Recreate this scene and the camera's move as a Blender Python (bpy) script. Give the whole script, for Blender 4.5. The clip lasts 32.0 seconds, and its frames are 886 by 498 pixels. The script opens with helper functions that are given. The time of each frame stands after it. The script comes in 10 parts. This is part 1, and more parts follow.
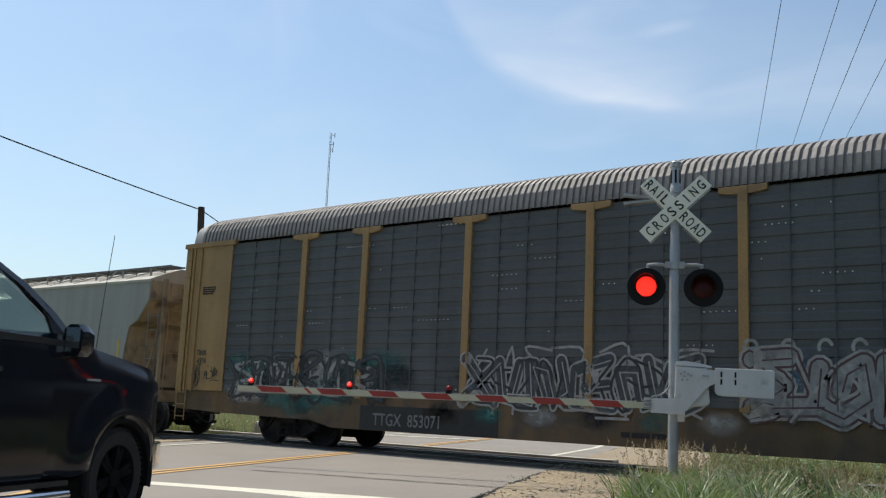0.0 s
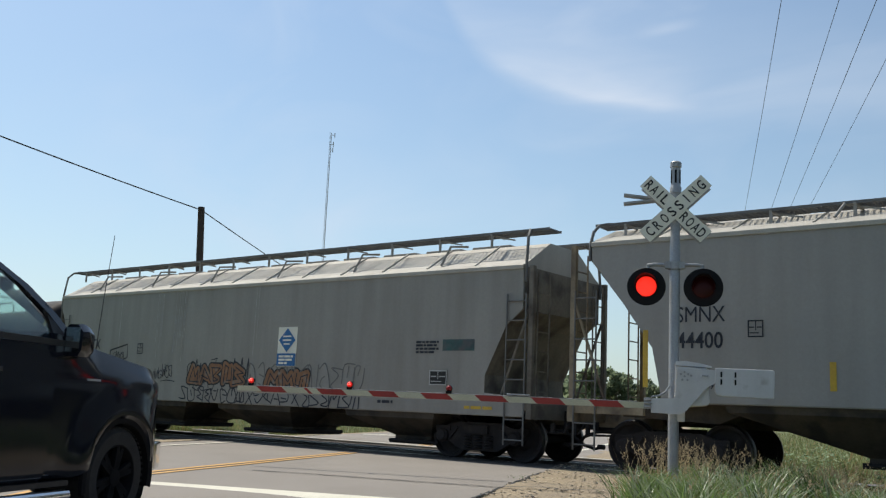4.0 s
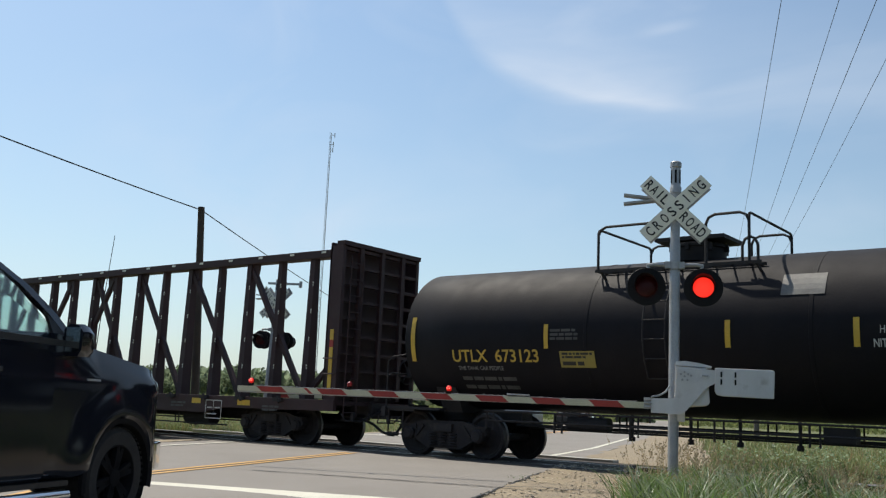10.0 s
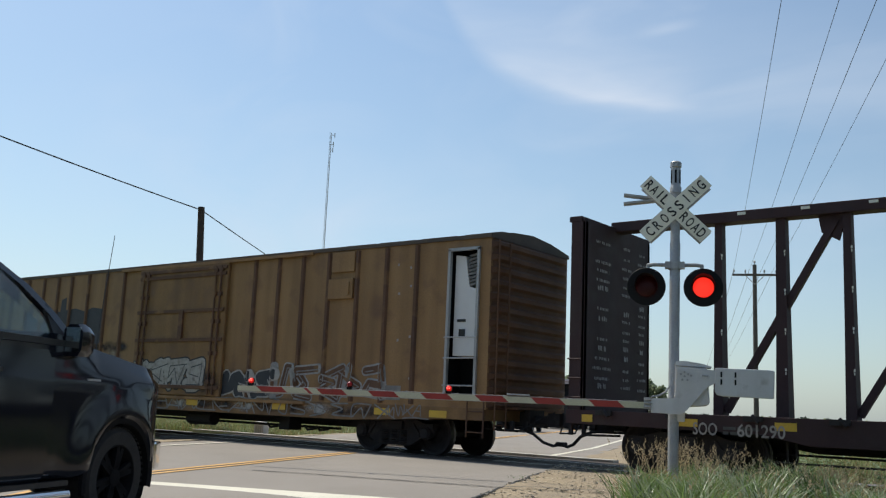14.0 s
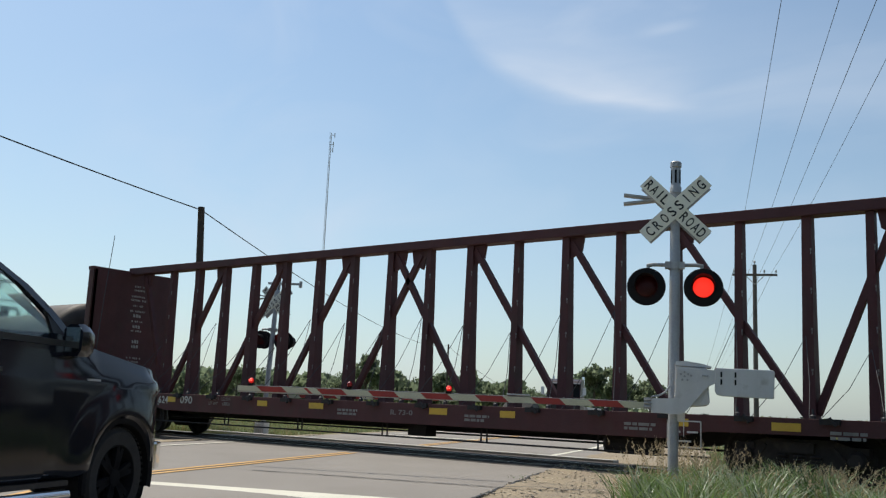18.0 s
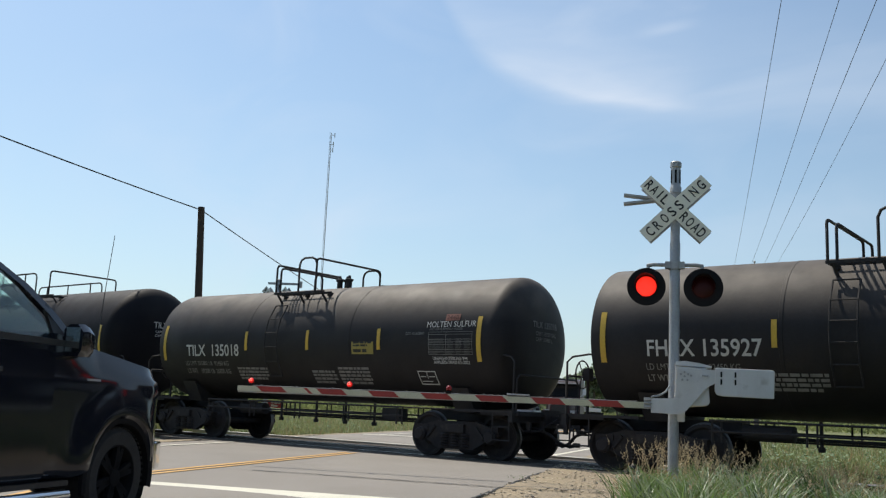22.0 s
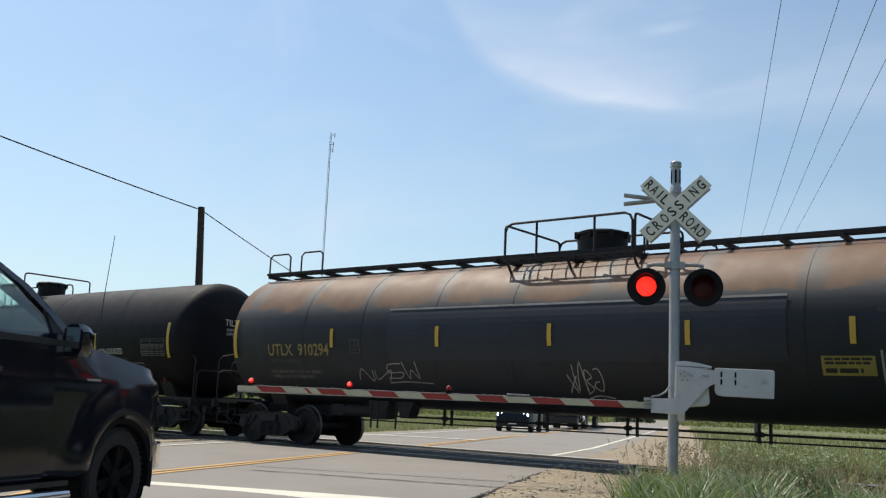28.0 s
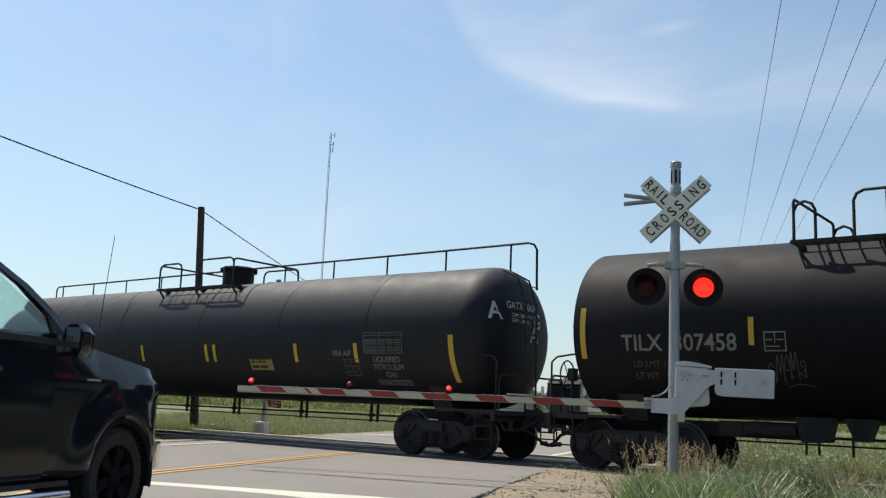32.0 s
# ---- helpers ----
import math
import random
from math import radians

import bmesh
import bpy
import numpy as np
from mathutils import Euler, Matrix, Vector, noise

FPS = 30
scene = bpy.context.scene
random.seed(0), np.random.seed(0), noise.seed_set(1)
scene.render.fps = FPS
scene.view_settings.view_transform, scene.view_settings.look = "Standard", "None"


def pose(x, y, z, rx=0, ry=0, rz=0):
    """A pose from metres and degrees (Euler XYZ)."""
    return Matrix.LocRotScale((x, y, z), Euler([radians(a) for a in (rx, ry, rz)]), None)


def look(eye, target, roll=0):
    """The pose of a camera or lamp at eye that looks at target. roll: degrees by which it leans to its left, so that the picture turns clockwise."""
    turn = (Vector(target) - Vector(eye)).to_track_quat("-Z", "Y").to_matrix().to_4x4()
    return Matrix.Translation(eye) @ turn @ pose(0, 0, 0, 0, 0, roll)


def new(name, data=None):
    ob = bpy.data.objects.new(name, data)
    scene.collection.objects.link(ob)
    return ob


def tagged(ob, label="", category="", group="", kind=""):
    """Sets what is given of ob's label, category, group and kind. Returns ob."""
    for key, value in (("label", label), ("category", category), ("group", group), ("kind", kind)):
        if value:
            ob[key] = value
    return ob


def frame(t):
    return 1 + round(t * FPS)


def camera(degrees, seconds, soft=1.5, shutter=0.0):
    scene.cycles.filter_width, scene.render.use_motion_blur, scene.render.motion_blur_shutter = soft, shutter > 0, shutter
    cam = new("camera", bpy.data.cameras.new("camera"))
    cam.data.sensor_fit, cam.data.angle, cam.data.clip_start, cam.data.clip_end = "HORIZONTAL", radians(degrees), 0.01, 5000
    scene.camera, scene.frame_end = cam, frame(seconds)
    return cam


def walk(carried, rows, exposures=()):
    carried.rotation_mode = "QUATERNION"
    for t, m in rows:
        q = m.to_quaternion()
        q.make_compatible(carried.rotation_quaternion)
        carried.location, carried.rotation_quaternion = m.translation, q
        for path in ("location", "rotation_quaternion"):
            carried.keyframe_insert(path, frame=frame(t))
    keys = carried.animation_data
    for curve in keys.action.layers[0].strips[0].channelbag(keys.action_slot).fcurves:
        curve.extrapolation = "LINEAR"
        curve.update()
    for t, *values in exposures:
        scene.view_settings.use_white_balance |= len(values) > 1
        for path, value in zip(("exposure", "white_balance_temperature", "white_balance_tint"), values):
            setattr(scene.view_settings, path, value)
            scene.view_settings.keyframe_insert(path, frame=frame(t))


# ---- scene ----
cam = camera(50.33, 32.0, soft=1.25)
EYE = pose(0.0, 0.0, 0.973, 99.64, -2.455, 37.54)
walk(cam, [(0.0, EYE), (32.0, EYE)], exposures=[(0.0, 0.10), (1.8, 0.08), (3.0, 0.0), (6.0, 0.06), (7.0, -0.04), (9.0, 0.04), (12.0, 0.0), (14.0, 0.0), (15.5, 0.08), (18.0, -0.03), (19.5, 0.02), (27.0, 0.10), (32.0, 0.10)])

# ---- world and sun ----
SUN_ELEV, SUN_DIR = radians(60), Vector((-0.975, 0.22, 0.0)).normalized()
world = bpy.data.worlds.new("sky")
scene.world = world
world.use_nodes = True
wn, wl = world.node_tree.nodes, world.node_tree.links
wn.clear()
w_out = wn.new("ShaderNodeOutputWorld")
w_bg = wn.new("ShaderNodeBackground")
w_sky = wn.new("ShaderNodeTexSky")
w_sky.sky_type = "NISHITA"
w_sky.sun_disc = False
w_sky.sun_elevation = SUN_ELEV
w_sky.sun_rotation = math.atan2(SUN_DIR.x, SUN_DIR.y)
w_sky.air_density, w_sky.dust_density, w_sky.ozone_density = 1.0, 1.2, 1.5
w_bg.inputs[1].default_value = 0.131
w_tc = wn.new("ShaderNodeTexCoord")


def w_noise(scale_xyz, turn, scale, detail, lo, hi, distortion=0.0):
    mp = wn.new("ShaderNodeMapping")
    mp.inputs["Scale"].default_value = scale_xyz
    mp.inputs["Rotation"].default_value = turn
    nz = wn.new("ShaderNodeTexNoise")
    nz.inputs["Scale"].default_value, nz.inputs["Detail"].default_value = scale, detail
    nz.inputs["Distortion"].default_value = distortion
    rp = wn.new("ShaderNodeMapRange")
    rp.inputs["From Min"].default_value, rp.inputs["From Max"].default_value = lo, hi
    wl.new(w_tc.outputs["Generated"], mp.inputs["Vector"])
    wl.new(mp.outputs[0], nz.inputs["Vector"])
    wl.new(nz.outputs[0], rp.inputs["Value"])
    return rp.outputs[0]


def w_math(op, a, b):
    n = wn.new("ShaderNodeMath")
    n.operation = op
    for i, v in enumerate((a, b)):
        if isinstance(v, (int, float)):
            n.inputs[i].default_value = v
        else:
            wl.new(v, n.inputs[i])
    n.inputs[2].default_value = 0.28
    return n.outputs[0]


# thin cirrus drawn out along one heading, broken by a broad mask
c_fine = w_noise((1.0, 4.0, 5.0), (0.2, 0.5, 0.45), 2.6, 8, 0.42, 0.85, 0.6)
c_broad = w_noise((1.0, 1.0, 1.6), (0.0, 0.0, 0.3), 1.7, 3, 0.40, 0.72)
c_amount = w_math("MULTIPLY", w_math("MULTIPLY", c_fine, c_broad), 0.75)


# one long hooked streak of cirrus, crisp below and feathered above
def w_dot(v):
    n = wn.new("ShaderNodeVectorMath")
    n.operation = "DOT_PRODUCT"
    wl.new(w_tc.outputs["Generated"], n.inputs[0])
    n.inputs[1].default_value = v
    return n.outputs["Value"]


def w_range(v, lo, hi, a, b):
    n = wn.new("ShaderNodeMapRange")
    n.interpolation_type = "SMOOTHSTEP"
    for k, q in zip(("From Min", "From Max", "To Min", "To Max"), (lo, hi, a, b)):
        n.inputs[k].default_value = q
    wl.new(v, n.inputs["Value"])
    return n.outputs[0]


CIRRUS = Vector((-0.471, 0.812, 0.345)).normalized()
c_right = Vector((0.793, 0.609, 0.0))
c_right = (c_right - CIRRUS * c_right.dot(CIRRUS)).normalized()
c_up = c_right.cross(CIRRUS).normalized()
c_depth = w_math("MAXIMUM", w_dot(CIRRUS), 0.05)
c_u = w_math("DIVIDE", w_dot(c_right), c_depth)
c_v = w_math("DIVIDE", w_dot(c_up), c_depth)
c_curl = w_math("SUBTRACT", w_math("MULTIPLY", w_math("EXPONENT", w_math("MULTIPLY", w_math("ADD", c_u, 0.15), -15.0), 0.0), 0.125), 0.035)
c_dv = w_math("SUBTRACT", w_math("SUBTRACT", c_v, c_curl), w_math("MULTIPLY", w_noise((1, 1, 1), (0, 0, 0), 9.0, 5, 0.0, 1.0), 0.012))
c_core = w_math("MULTIPLY", w_range(c_dv, -0.030, 0.012, 0.0, 1.0), w_math("EXPONENT", w_math("MULTIPLY", w_math("MAXIMUM", c_dv, 0.0), -27.0), 0.0))
c_ends = w_math("MULTIPLY", w_range(c_u, 0.05, 0.16, 1.0, 0.0), w_range(c_u, -0.20, -0.05, 0.15, 1.0))
c_wisp = w_noise((0.8, 2.2, 6.0), (0.15, 0.35, 0.6), 5.0, 7, 0.25, 0.75, 0.4)
c_streak = w_math("MULTIPLY", w_math("MULTIPLY", c_core, c_ends), w_math("MULTIPLY_ADD", c_wisp, 0.55))
c_over = w_math("MAXIMUM", c_dv, 0.0)
c_edge = w_math("MULTIPLY", w_range(c_dv, -0.010, 0.005, 0.0, 1.0), w_math("EXPONENT", w_math("MULTIPLY", c_over, -75.0), 0.0))
c_edge = w_math("MULTIPLY", c_edge, w_math("MULTIPLY", w_range(c_u, 0.09, 0.14, 1.0, 0.0), w_range(c_u, -0.10, 0.05, 0.0, 1.0)))
c_veil = w_math("MULTIPLY", w_range(c_dv, -0.03, 0.03, 0.0, 1.0), w_math("EXPONENT", w_math("MULTIPLY", c_over, -5.0), 0.0))
c_veil = w_math("MULTIPLY", w_math("MULTIPLY", c_veil, w_range(c_u, -0.18, 0.0, 0.0, 1.0)), w_math("MULTIPLY_ADD", c_wisp, 0.25))
# a second, shorter wisp above
c_dw = w_math("SUBTRACT", c_v, w_math("ADD", w_math("MULTIPLY", c_u, 0.22), 0.029))
c_short = w_math("MULTIPLY", w_range(c_dw, -0.006, 0.002, 0.0, 1.0), w_range(c_dw, 0.002, 0.012, 1.0, 0.0))
c_short = w_math("MULTIPLY", c_short, w_math("MULTIPLY", w_range(c_u, 0.05, 0.09, 0.0, 1.0), w_range(c_u, 0.09, 0.13, 1.0, 0.0)))
c_amount = w_math("ADD", w_math("MAXIMUM", c_amount, w_math("MULTIPLY", c_streak, 0.85)), w_math("ADD", w_math("MULTIPLY", c_edge, 0.42), w_math("ADD", w_math("MULTIPLY", c_veil, 0.62), w_math("MULTIPLY", c_short, 0.22))))
c_amount = w_math("MINIMUM", c_amount, 0.92)
# pale haze towards the horizon
w_sep = wn.new("ShaderNodeSeparateXYZ")
wl.new(w_tc.outputs["Generated"], w_sep.inputs[0])
w_hz = wn.new("ShaderNodeMapRange")
w_hz.inputs["From Min"].default_value, w_hz.inputs["From Max"].default_value = 0.0, 0.42
w_hz.inputs["To Min"].default_value, w_hz.inputs["To Max"].default_value = 0.45, 0.0
wl.new(w_sep.outputs["Z"], w_hz.inputs["Value"])
w_mix = wn.new("ShaderNodeMixRGB")
w_mix.inputs[2].default_value = (4.15, 4.9, 5.35, 1)
wl.new(w_hz.outputs[0], w_mix.inputs[0])
w_tone = wn.new("ShaderNodeMixRGB")
w_tone.blend_type = "MULTIPLY"
w_tone.inputs[0].default_value = 1.0
w_tone.inputs[2].default_value = (0.95, 1.05, 1.035, 1)
wl.new(w_sky.outputs[0], w_tone.inputs[1])
wl.new(w_tone.outputs[0], w_mix.inputs[1])
# the sky pales towards the sun's side
w_side = wn.new("ShaderNodeMixRGB")
w_side.blend_type = "MULTIPLY"
w_side.inputs[0].default_value = 1.0
w_cloud = wn.new("ShaderNodeMixRGB")
w_cloud.inputs[2].default_value = (5.05, 5.75, 6.75, 1)
wl.new(c_amount, w_cloud.inputs[0])
wl.new(w_mix.outputs[0], w_cloud.inputs[1])
wl.new(w_cloud.outputs[0], w_side.inputs[1])
wl.new(w_range(w_dot(SUN_DIR), -0.15, 0.85, 0.86, 1.0), w_side.inputs[2])
wl.new(w_side.outputs[0], w_bg.inputs[0])
wl.new(w_bg.outputs[0], w_out.inputs[0])

sun_data = bpy.data.lights.new("sun", "SUN")
sun_data.energy, sun_data.angle, sun_data.color = 4.0, radians(0.6), (1.0, 0.925, 0.80)
sun = new("sun", sun_data)
sun_way = Vector((SUN_DIR.x * math.cos(SUN_ELEV), SUN_DIR.y * math.cos(SUN_ELEV), math.sin(SUN_ELEV)))
sun.matrix_world = look(sun_way * 60, (0, 0, 0))

# ---- plan ----
TRACK = 16.836            # y of the track's middle; rail tops at z = 0
ROAD = Vector((-0.400, 0.9165, 0))    # way of the road, away from the camera
SIDE = Vector((0.9165, 0.400, 0))     # to its right
ROAD0 = Vector((-13.62, 14.56, 0))    # a point on the centre line


def road(a, b, z=0.0):
    """The point a metres along the road from the centre mark and b metres to its right."""
    p = ROAD0 + ROAD * a + SIDE * b
    return Vector((p.x, p.y, z))


def gone(t):
    """How far the train has rolled at t seconds, 0 at 16 s."""
    k = (t - 16) / 16
    return 16 * (7.2603 * k + 0.19795 * k**2 + 0.13907 * k**3 - 0.08407 * k**4 - 0.08119 * k**5 + 0.05496 * k**6)


# ---- materials ----
def surf(name, c1, c2=None, scale=2.0, fine=45.0, rough=0.6, metal=0.0, bump=0.15, streak=0.0, stain=None, stain_at=(0.55, 0.75),
         spec=0.5, coat=0.0, vary=0.0, thin=0.0, grain=0.35, island=0.0, sunlit_dust=None, sunlit_dust_z=(3.2, 4.1)):
    """Paint, metal, earth: two colours mixed by a broad noise, a fine grain, stains and bump, in object space."""
    m = bpy.data.materials.new(name)
    m.use_nodes = True
    n, l = m.node_tree.nodes, m.node_tree.links
    b = n["Principled BSDF"]
    c2 = c2 or tuple(v * 0.75 for v in c1)
    tc = n.new("ShaderNodeTexCoord")
    at = tc.outputs["Object"]

    def noise_at(sc, detail=4, squash=None):
        v = at
        if squash:
            mp = n.new("ShaderNodeMapping")
            mp.inputs["Scale"].default_value = squash
            l.new(at, mp.inputs["Vector"])
            v = mp.outputs[0]
        nz = n.new("ShaderNodeTexNoise")
        nz.inputs["Scale"].default_value, nz.inputs["Detail"].default_value = sc, detail
        l.new(v, nz.inputs["Vector"])
        return nz.outputs[0]

    def ranged(v, lo, hi):
        rp = n.new("ShaderNodeMapRange")
        rp.inputs["From Min"].default_value, rp.inputs["From Max"].default_value = lo, hi
        l.new(v, rp.inputs["Value"])
        return rp.outputs[0]

    def mix(f, a, c, kind="MIX"):
        mx = n.new("ShaderNodeMixRGB")
        mx.blend_type = kind
        for i, v in enumerate((f, a, c)):
            if isinstance(v, (int, float)):
                mx.inputs[i].default_value = v
            elif isinstance(v, tuple):
                mx.inputs[i].default_value = (*v, 1)
            else:
                l.new(v, mx.inputs[i])
        return mx.outputs[0]

    col = mix(ranged(noise_at(scale, 6), 0.3, 0.7), tuple(c1), tuple(c2))
    fine_n = noise_at(fine, 3)
    col = mix(grain, col, mix(ranged(fine_n, 0.25, 0.75), (0.35, 0.35, 0.35), (1, 1, 1)), "MULTIPLY") if grain else col
    if streak:
        col = mix(streak, col, mix(ranged(noise_at(1.0, 5, (2.6, 2.6, 0.22)), 0.38, 0.75), (1, 1, 1), (0.45, 0.42, 0.38)), "MULTIPLY")
    if stain:
        col = mix(ranged(noise_at(scale * 1.7 + 0.3, 9), *stain_at), col, tuple(stain))
    # paler with height: dust, with the sun on the top put into the colour
    if sunlit_dust:
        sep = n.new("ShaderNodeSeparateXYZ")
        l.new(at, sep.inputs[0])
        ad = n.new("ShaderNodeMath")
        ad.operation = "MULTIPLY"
        l.new(ranged(sep.outputs["Z"], *sunlit_dust_z), ad.inputs[0])
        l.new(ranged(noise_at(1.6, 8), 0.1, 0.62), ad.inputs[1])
        col = mix(ad.outputs[0], col, tuple(sunlit_dust))
    for amount, source in ((vary, "ShaderNodeObjectInfo"), (island, "ShaderNodeNewGeometry")):
        if amount:
            oi = n.new(source)
            hv = n.new("ShaderNodeHueSaturation")
            rp = n.new("ShaderNodeMapRange")
            rp.inputs["To Min"].default_value, rp.inputs["To Max"].default_value = 1 - amount, 1 + amount
            l.new(oi.outputs["Random" if amount == vary and source == "ShaderNodeObjectInfo" else "Random Per Island"], rp.inputs["Value"])
            l.new(rp.outputs[0], hv.inputs["Value"])
            l.new(col, hv.inputs["Color"])
            col = hv.outputs[0]
    l.new(col, b.inputs["Base Color"])
    b.inputs["Metallic"].default_value, b.inputs["Specular IOR Level"].default_value = metal, spec
    b.inputs["Coat Weight"].default_value = coat
    rr = n.new("ShaderNodeMapRange")
    rr.inputs["To Min"].default_value, rr.inputs["To Max"].default_value = max(rough - 0.12, 0.02), min(rough + 0.12, 1)
    l.new(noise_at(scale * 3, 4), rr.inputs["Value"])
    l.new(rr.outputs[0], b.inputs["Roughness"])
    if bump:
        bp = n.new("ShaderNodeBump")
        bp.inputs["Strength"].default_value, bp.inputs["Distance"].default_value = bump, 0.02
        l.new(fine_n, bp.inputs["Height"])
        l.new(bp.outputs[0], b.inputs["Normal"])
    if thin:
        # leaves let part of the light through
        tr = n.new("ShaderNodeBsdfTranslucent")
        ms = n.new("ShaderNodeMixShader")
        ms.inputs[0].default_value = thin
        l.new(col, tr.inputs[0])
        l.new(b.outputs[0], ms.inputs[1])
        l.new(tr.outputs[0], ms.inputs[2])
        l.new(ms.outputs[0], n["Material Output"].inputs[0])
    return m


def glow(name, c, power):
    m = bpy.data.materials.new(name)
    m.use_nodes = True
    b = m.node_tree.nodes["Principled BSDF"]
    b.inputs["Base Color"].default_value = (*c, 1)
    b.inputs["Emission Color"].default_value = (*c, 1)
    b.inputs["Emission Strength"].default_value = power
    return m


def glass(name, tint, rough=0.02):
    m = bpy.data.materials.new(name)
    m.use_nodes = True
    b = m.node_tree.nodes["Principled BSDF"]
    b.inputs["Base Color"].default_value = (*tint, 1)
    b.inputs["Transmission Weight"].default_value = 1
    b.inputs["Roughness"].default_value, b.inputs["IOR"].default_value = rough, 1.45
    return m


ASPHALT = surf("asphalt", (0.270, 0.244, 0.214), (0.315, 0.285, 0.250), 0.5, 90, 0.9, bump=0.5, stain=(0.235, 0.215, 0.19), stain_at=(0.58, 0.8))
EARTH = surf("meadow_earth", (0.125, 0.165, 0.045), (0.165, 0.190, 0.065), 0.09, 2.2, 0.95, bump=0.8, stain=(0.20, 0.165, 0.085), stain_at=(0.45, 0.75), grain=0.7)
GRAVEL_M = surf("gravel_sand", (0.45, 0.36, 0.235), (0.36, 0.29, 0.20), 1.1, 30, 0.95, bump=1.0, stain=(0.23, 0.19, 0.14), stain_at=(0.56, 0.72), grain=0.8)
BALLAST = surf("ballast", (0.17, 0.155, 0.14), (0.10, 0.095, 0.09), 3.0, 18, 0.95, bump=1.0)
RUBBER = surf("crossing_panel", (0.085, 0.078, 0.070), (0.11, 0.10, 0.092), 1.2, 60, 0.92, bump=0.4, stain=(0.13, 0.122, 0.11), spec=0.12)
STEEL = surf("rail_steel", (0.30, 0.30, 0.31), (0.2, 0.19, 0.19), 3, 60, 0.3, metal=1.0, bump=0.05)
RAIL_RUST = surf("rail_rust", (0.10, 0.06, 0.04), (0.07, 0.045, 0.035), 3, 60, 0.9)
YELLOW_LINE = surf("road_yellow", (0.74, 0.43, 0.15), (0.62, 0.37, 0.14), 1.5, 70, 0.85, bump=0.3, stain=(0.2, 0.17, 0.12), stain_at=(0.62, 0.8))
WHITE_LINE = surf("road_white", (0.80, 0.77, 0.64), (0.7, 0.67, 0.56), 1.5, 70, 0.85, bump=0.3, stain=(0.25, 0.24, 0.22), stain_at=(0.66, 0.82))
TAR = surf("tar_seam", (0.03, 0.03, 0.03), None, 3, 40, 0.7)
GALV = surf("galvanised", (0.46, 0.47, 0.47), (0.38, 0.39, 0.4), 2.5, 40, 0.5, metal=0.35, bump=0.06, streak=0.3)
ALU_PAINT = surf("silver_paint", (0.74, 0.74, 0.74), (0.66, 0.66, 0.66), 2.0, 50, 0.5, metal=0.05, bump=0.05, streak=0.35, stain=(0.3, 0.28, 0.25), stain_at=(0.62, 0.85), grain=0.12)
SIGN_WHITE = surf("sign_white", (0.86, 0.85, 0.74), (0.78, 0.77, 0.66), 3.0, 60, 0.5, bump=0.03, grain=0.12)
SIGN_BLACK = surf("sign_black", (0.02, 0.02, 0.02), None, 4, 60, 0.5)
BLACK_M = surf("black_enamel", (0.008, 0.008, 0.009), (0.012, 0.012, 0.013), 3, 50, 0.6, bump=0.05, spec=0.18)
RED_REFL = surf("red_reflective", (0.38, 0.038, 0.028), (0.31, 0.034, 0.026), 3, 80, 0.45, bump=0.05)
CREAM_REFL = surf("white_reflective", (0.62, 0.61, 0.44), (0.54, 0.53, 0.38), 3, 80, 0.45, bump=0.05, stain=(0.4, 0.38, 0.3), stain_at=(0.64, 0.85))
RED_DARK = surf("red_lens_dark", (0.050, 0.006, 0.008), (0.036, 0.005, 0.007), 5, 80, 0.35, spec=0.2)
RED_SMALL = surf("red_lens_small", (0.36, 0.022, 0.024), (0.26, 0.016, 0.018), 8, 80, 0.2, bump=0.0)
RED_LIT = glow("red_lens_lit", (1.0, 0.022, 0.012), 0.85)
RED_SPOT = glow("red_led_lit", (1.0, 0.085, 0.05), 1.5)
RED_BULB = glow("red_bulb_lit", (0.8, 0.02, 0.015), 0.45)
RED_POINT = glow("red_point_lit", (1.0, 0.10, 0.07), 3.0)
WOOD_POLE = surf("pole_wood", (0.085, 0.06, 0.045), (0.055, 0.042, 0.034), 2, 30, 0.9, bump=0.5, streak=0.5)
WOOD_GREY = surf("pole_wood_grey", (0.15, 0.13, 0.115), (0.10, 0.09, 0.08), 2, 30, 0.9, bump=0.5, streak=0.5)
WIRE = surf("wire", (0.045, 0.045, 0.05), None, 3, 30, 0.6)
CONCRETE = surf("concrete", (0.42, 0.40, 0.37), (0.33, 0.31, 0.29), 2, 40, 0.9, bump=0.3, stain=(0.2, 0.19, 0.17))
EDGE_PALE = surf("edge_concrete", (0.60, 0.58, 0.54), (0.48, 0.46, 0.43), 2, 40, 0.9, bump=0.3, stain=(0.3, 0.28, 0.25))
TOWER_M = surf("tower_paint", (0.42, 0.44, 0.47), (0.36, 0.36, 0.38), 1, 20, 0.6)
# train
# tank tops: dust and sunlight both painted into the colour
TANK_BLACK = surf("tank_black", (0.0086, 0.0080, 0.0118), (0.0112, 0.0104, 0.0140), 0.8, 25, 0.62, bump=0.08, streak=0.3, stain=(0.014, 0.012, 0.013), stain_at=(0.55, 0.9), spec=0.17, sunlit_dust=(0.022, 0.020, 0.021), sunlit_dust_z=(3.2, 4.1))
TANK_BLACK2 = surf("tank_black_dusty", (0.0175, 0.0162, 0.0185), (0.023, 0.0210, 0.0225), 0.8, 25, 0.6, bump=0.08, streak=0.4, stain=(0.026, 0.023, 0.020), stain_at=(0.55, 0.9), spec=0.28, sunlit_dust=(0.135, 0.112, 0.092), sunlit_dust_z=(2.75, 3.85))
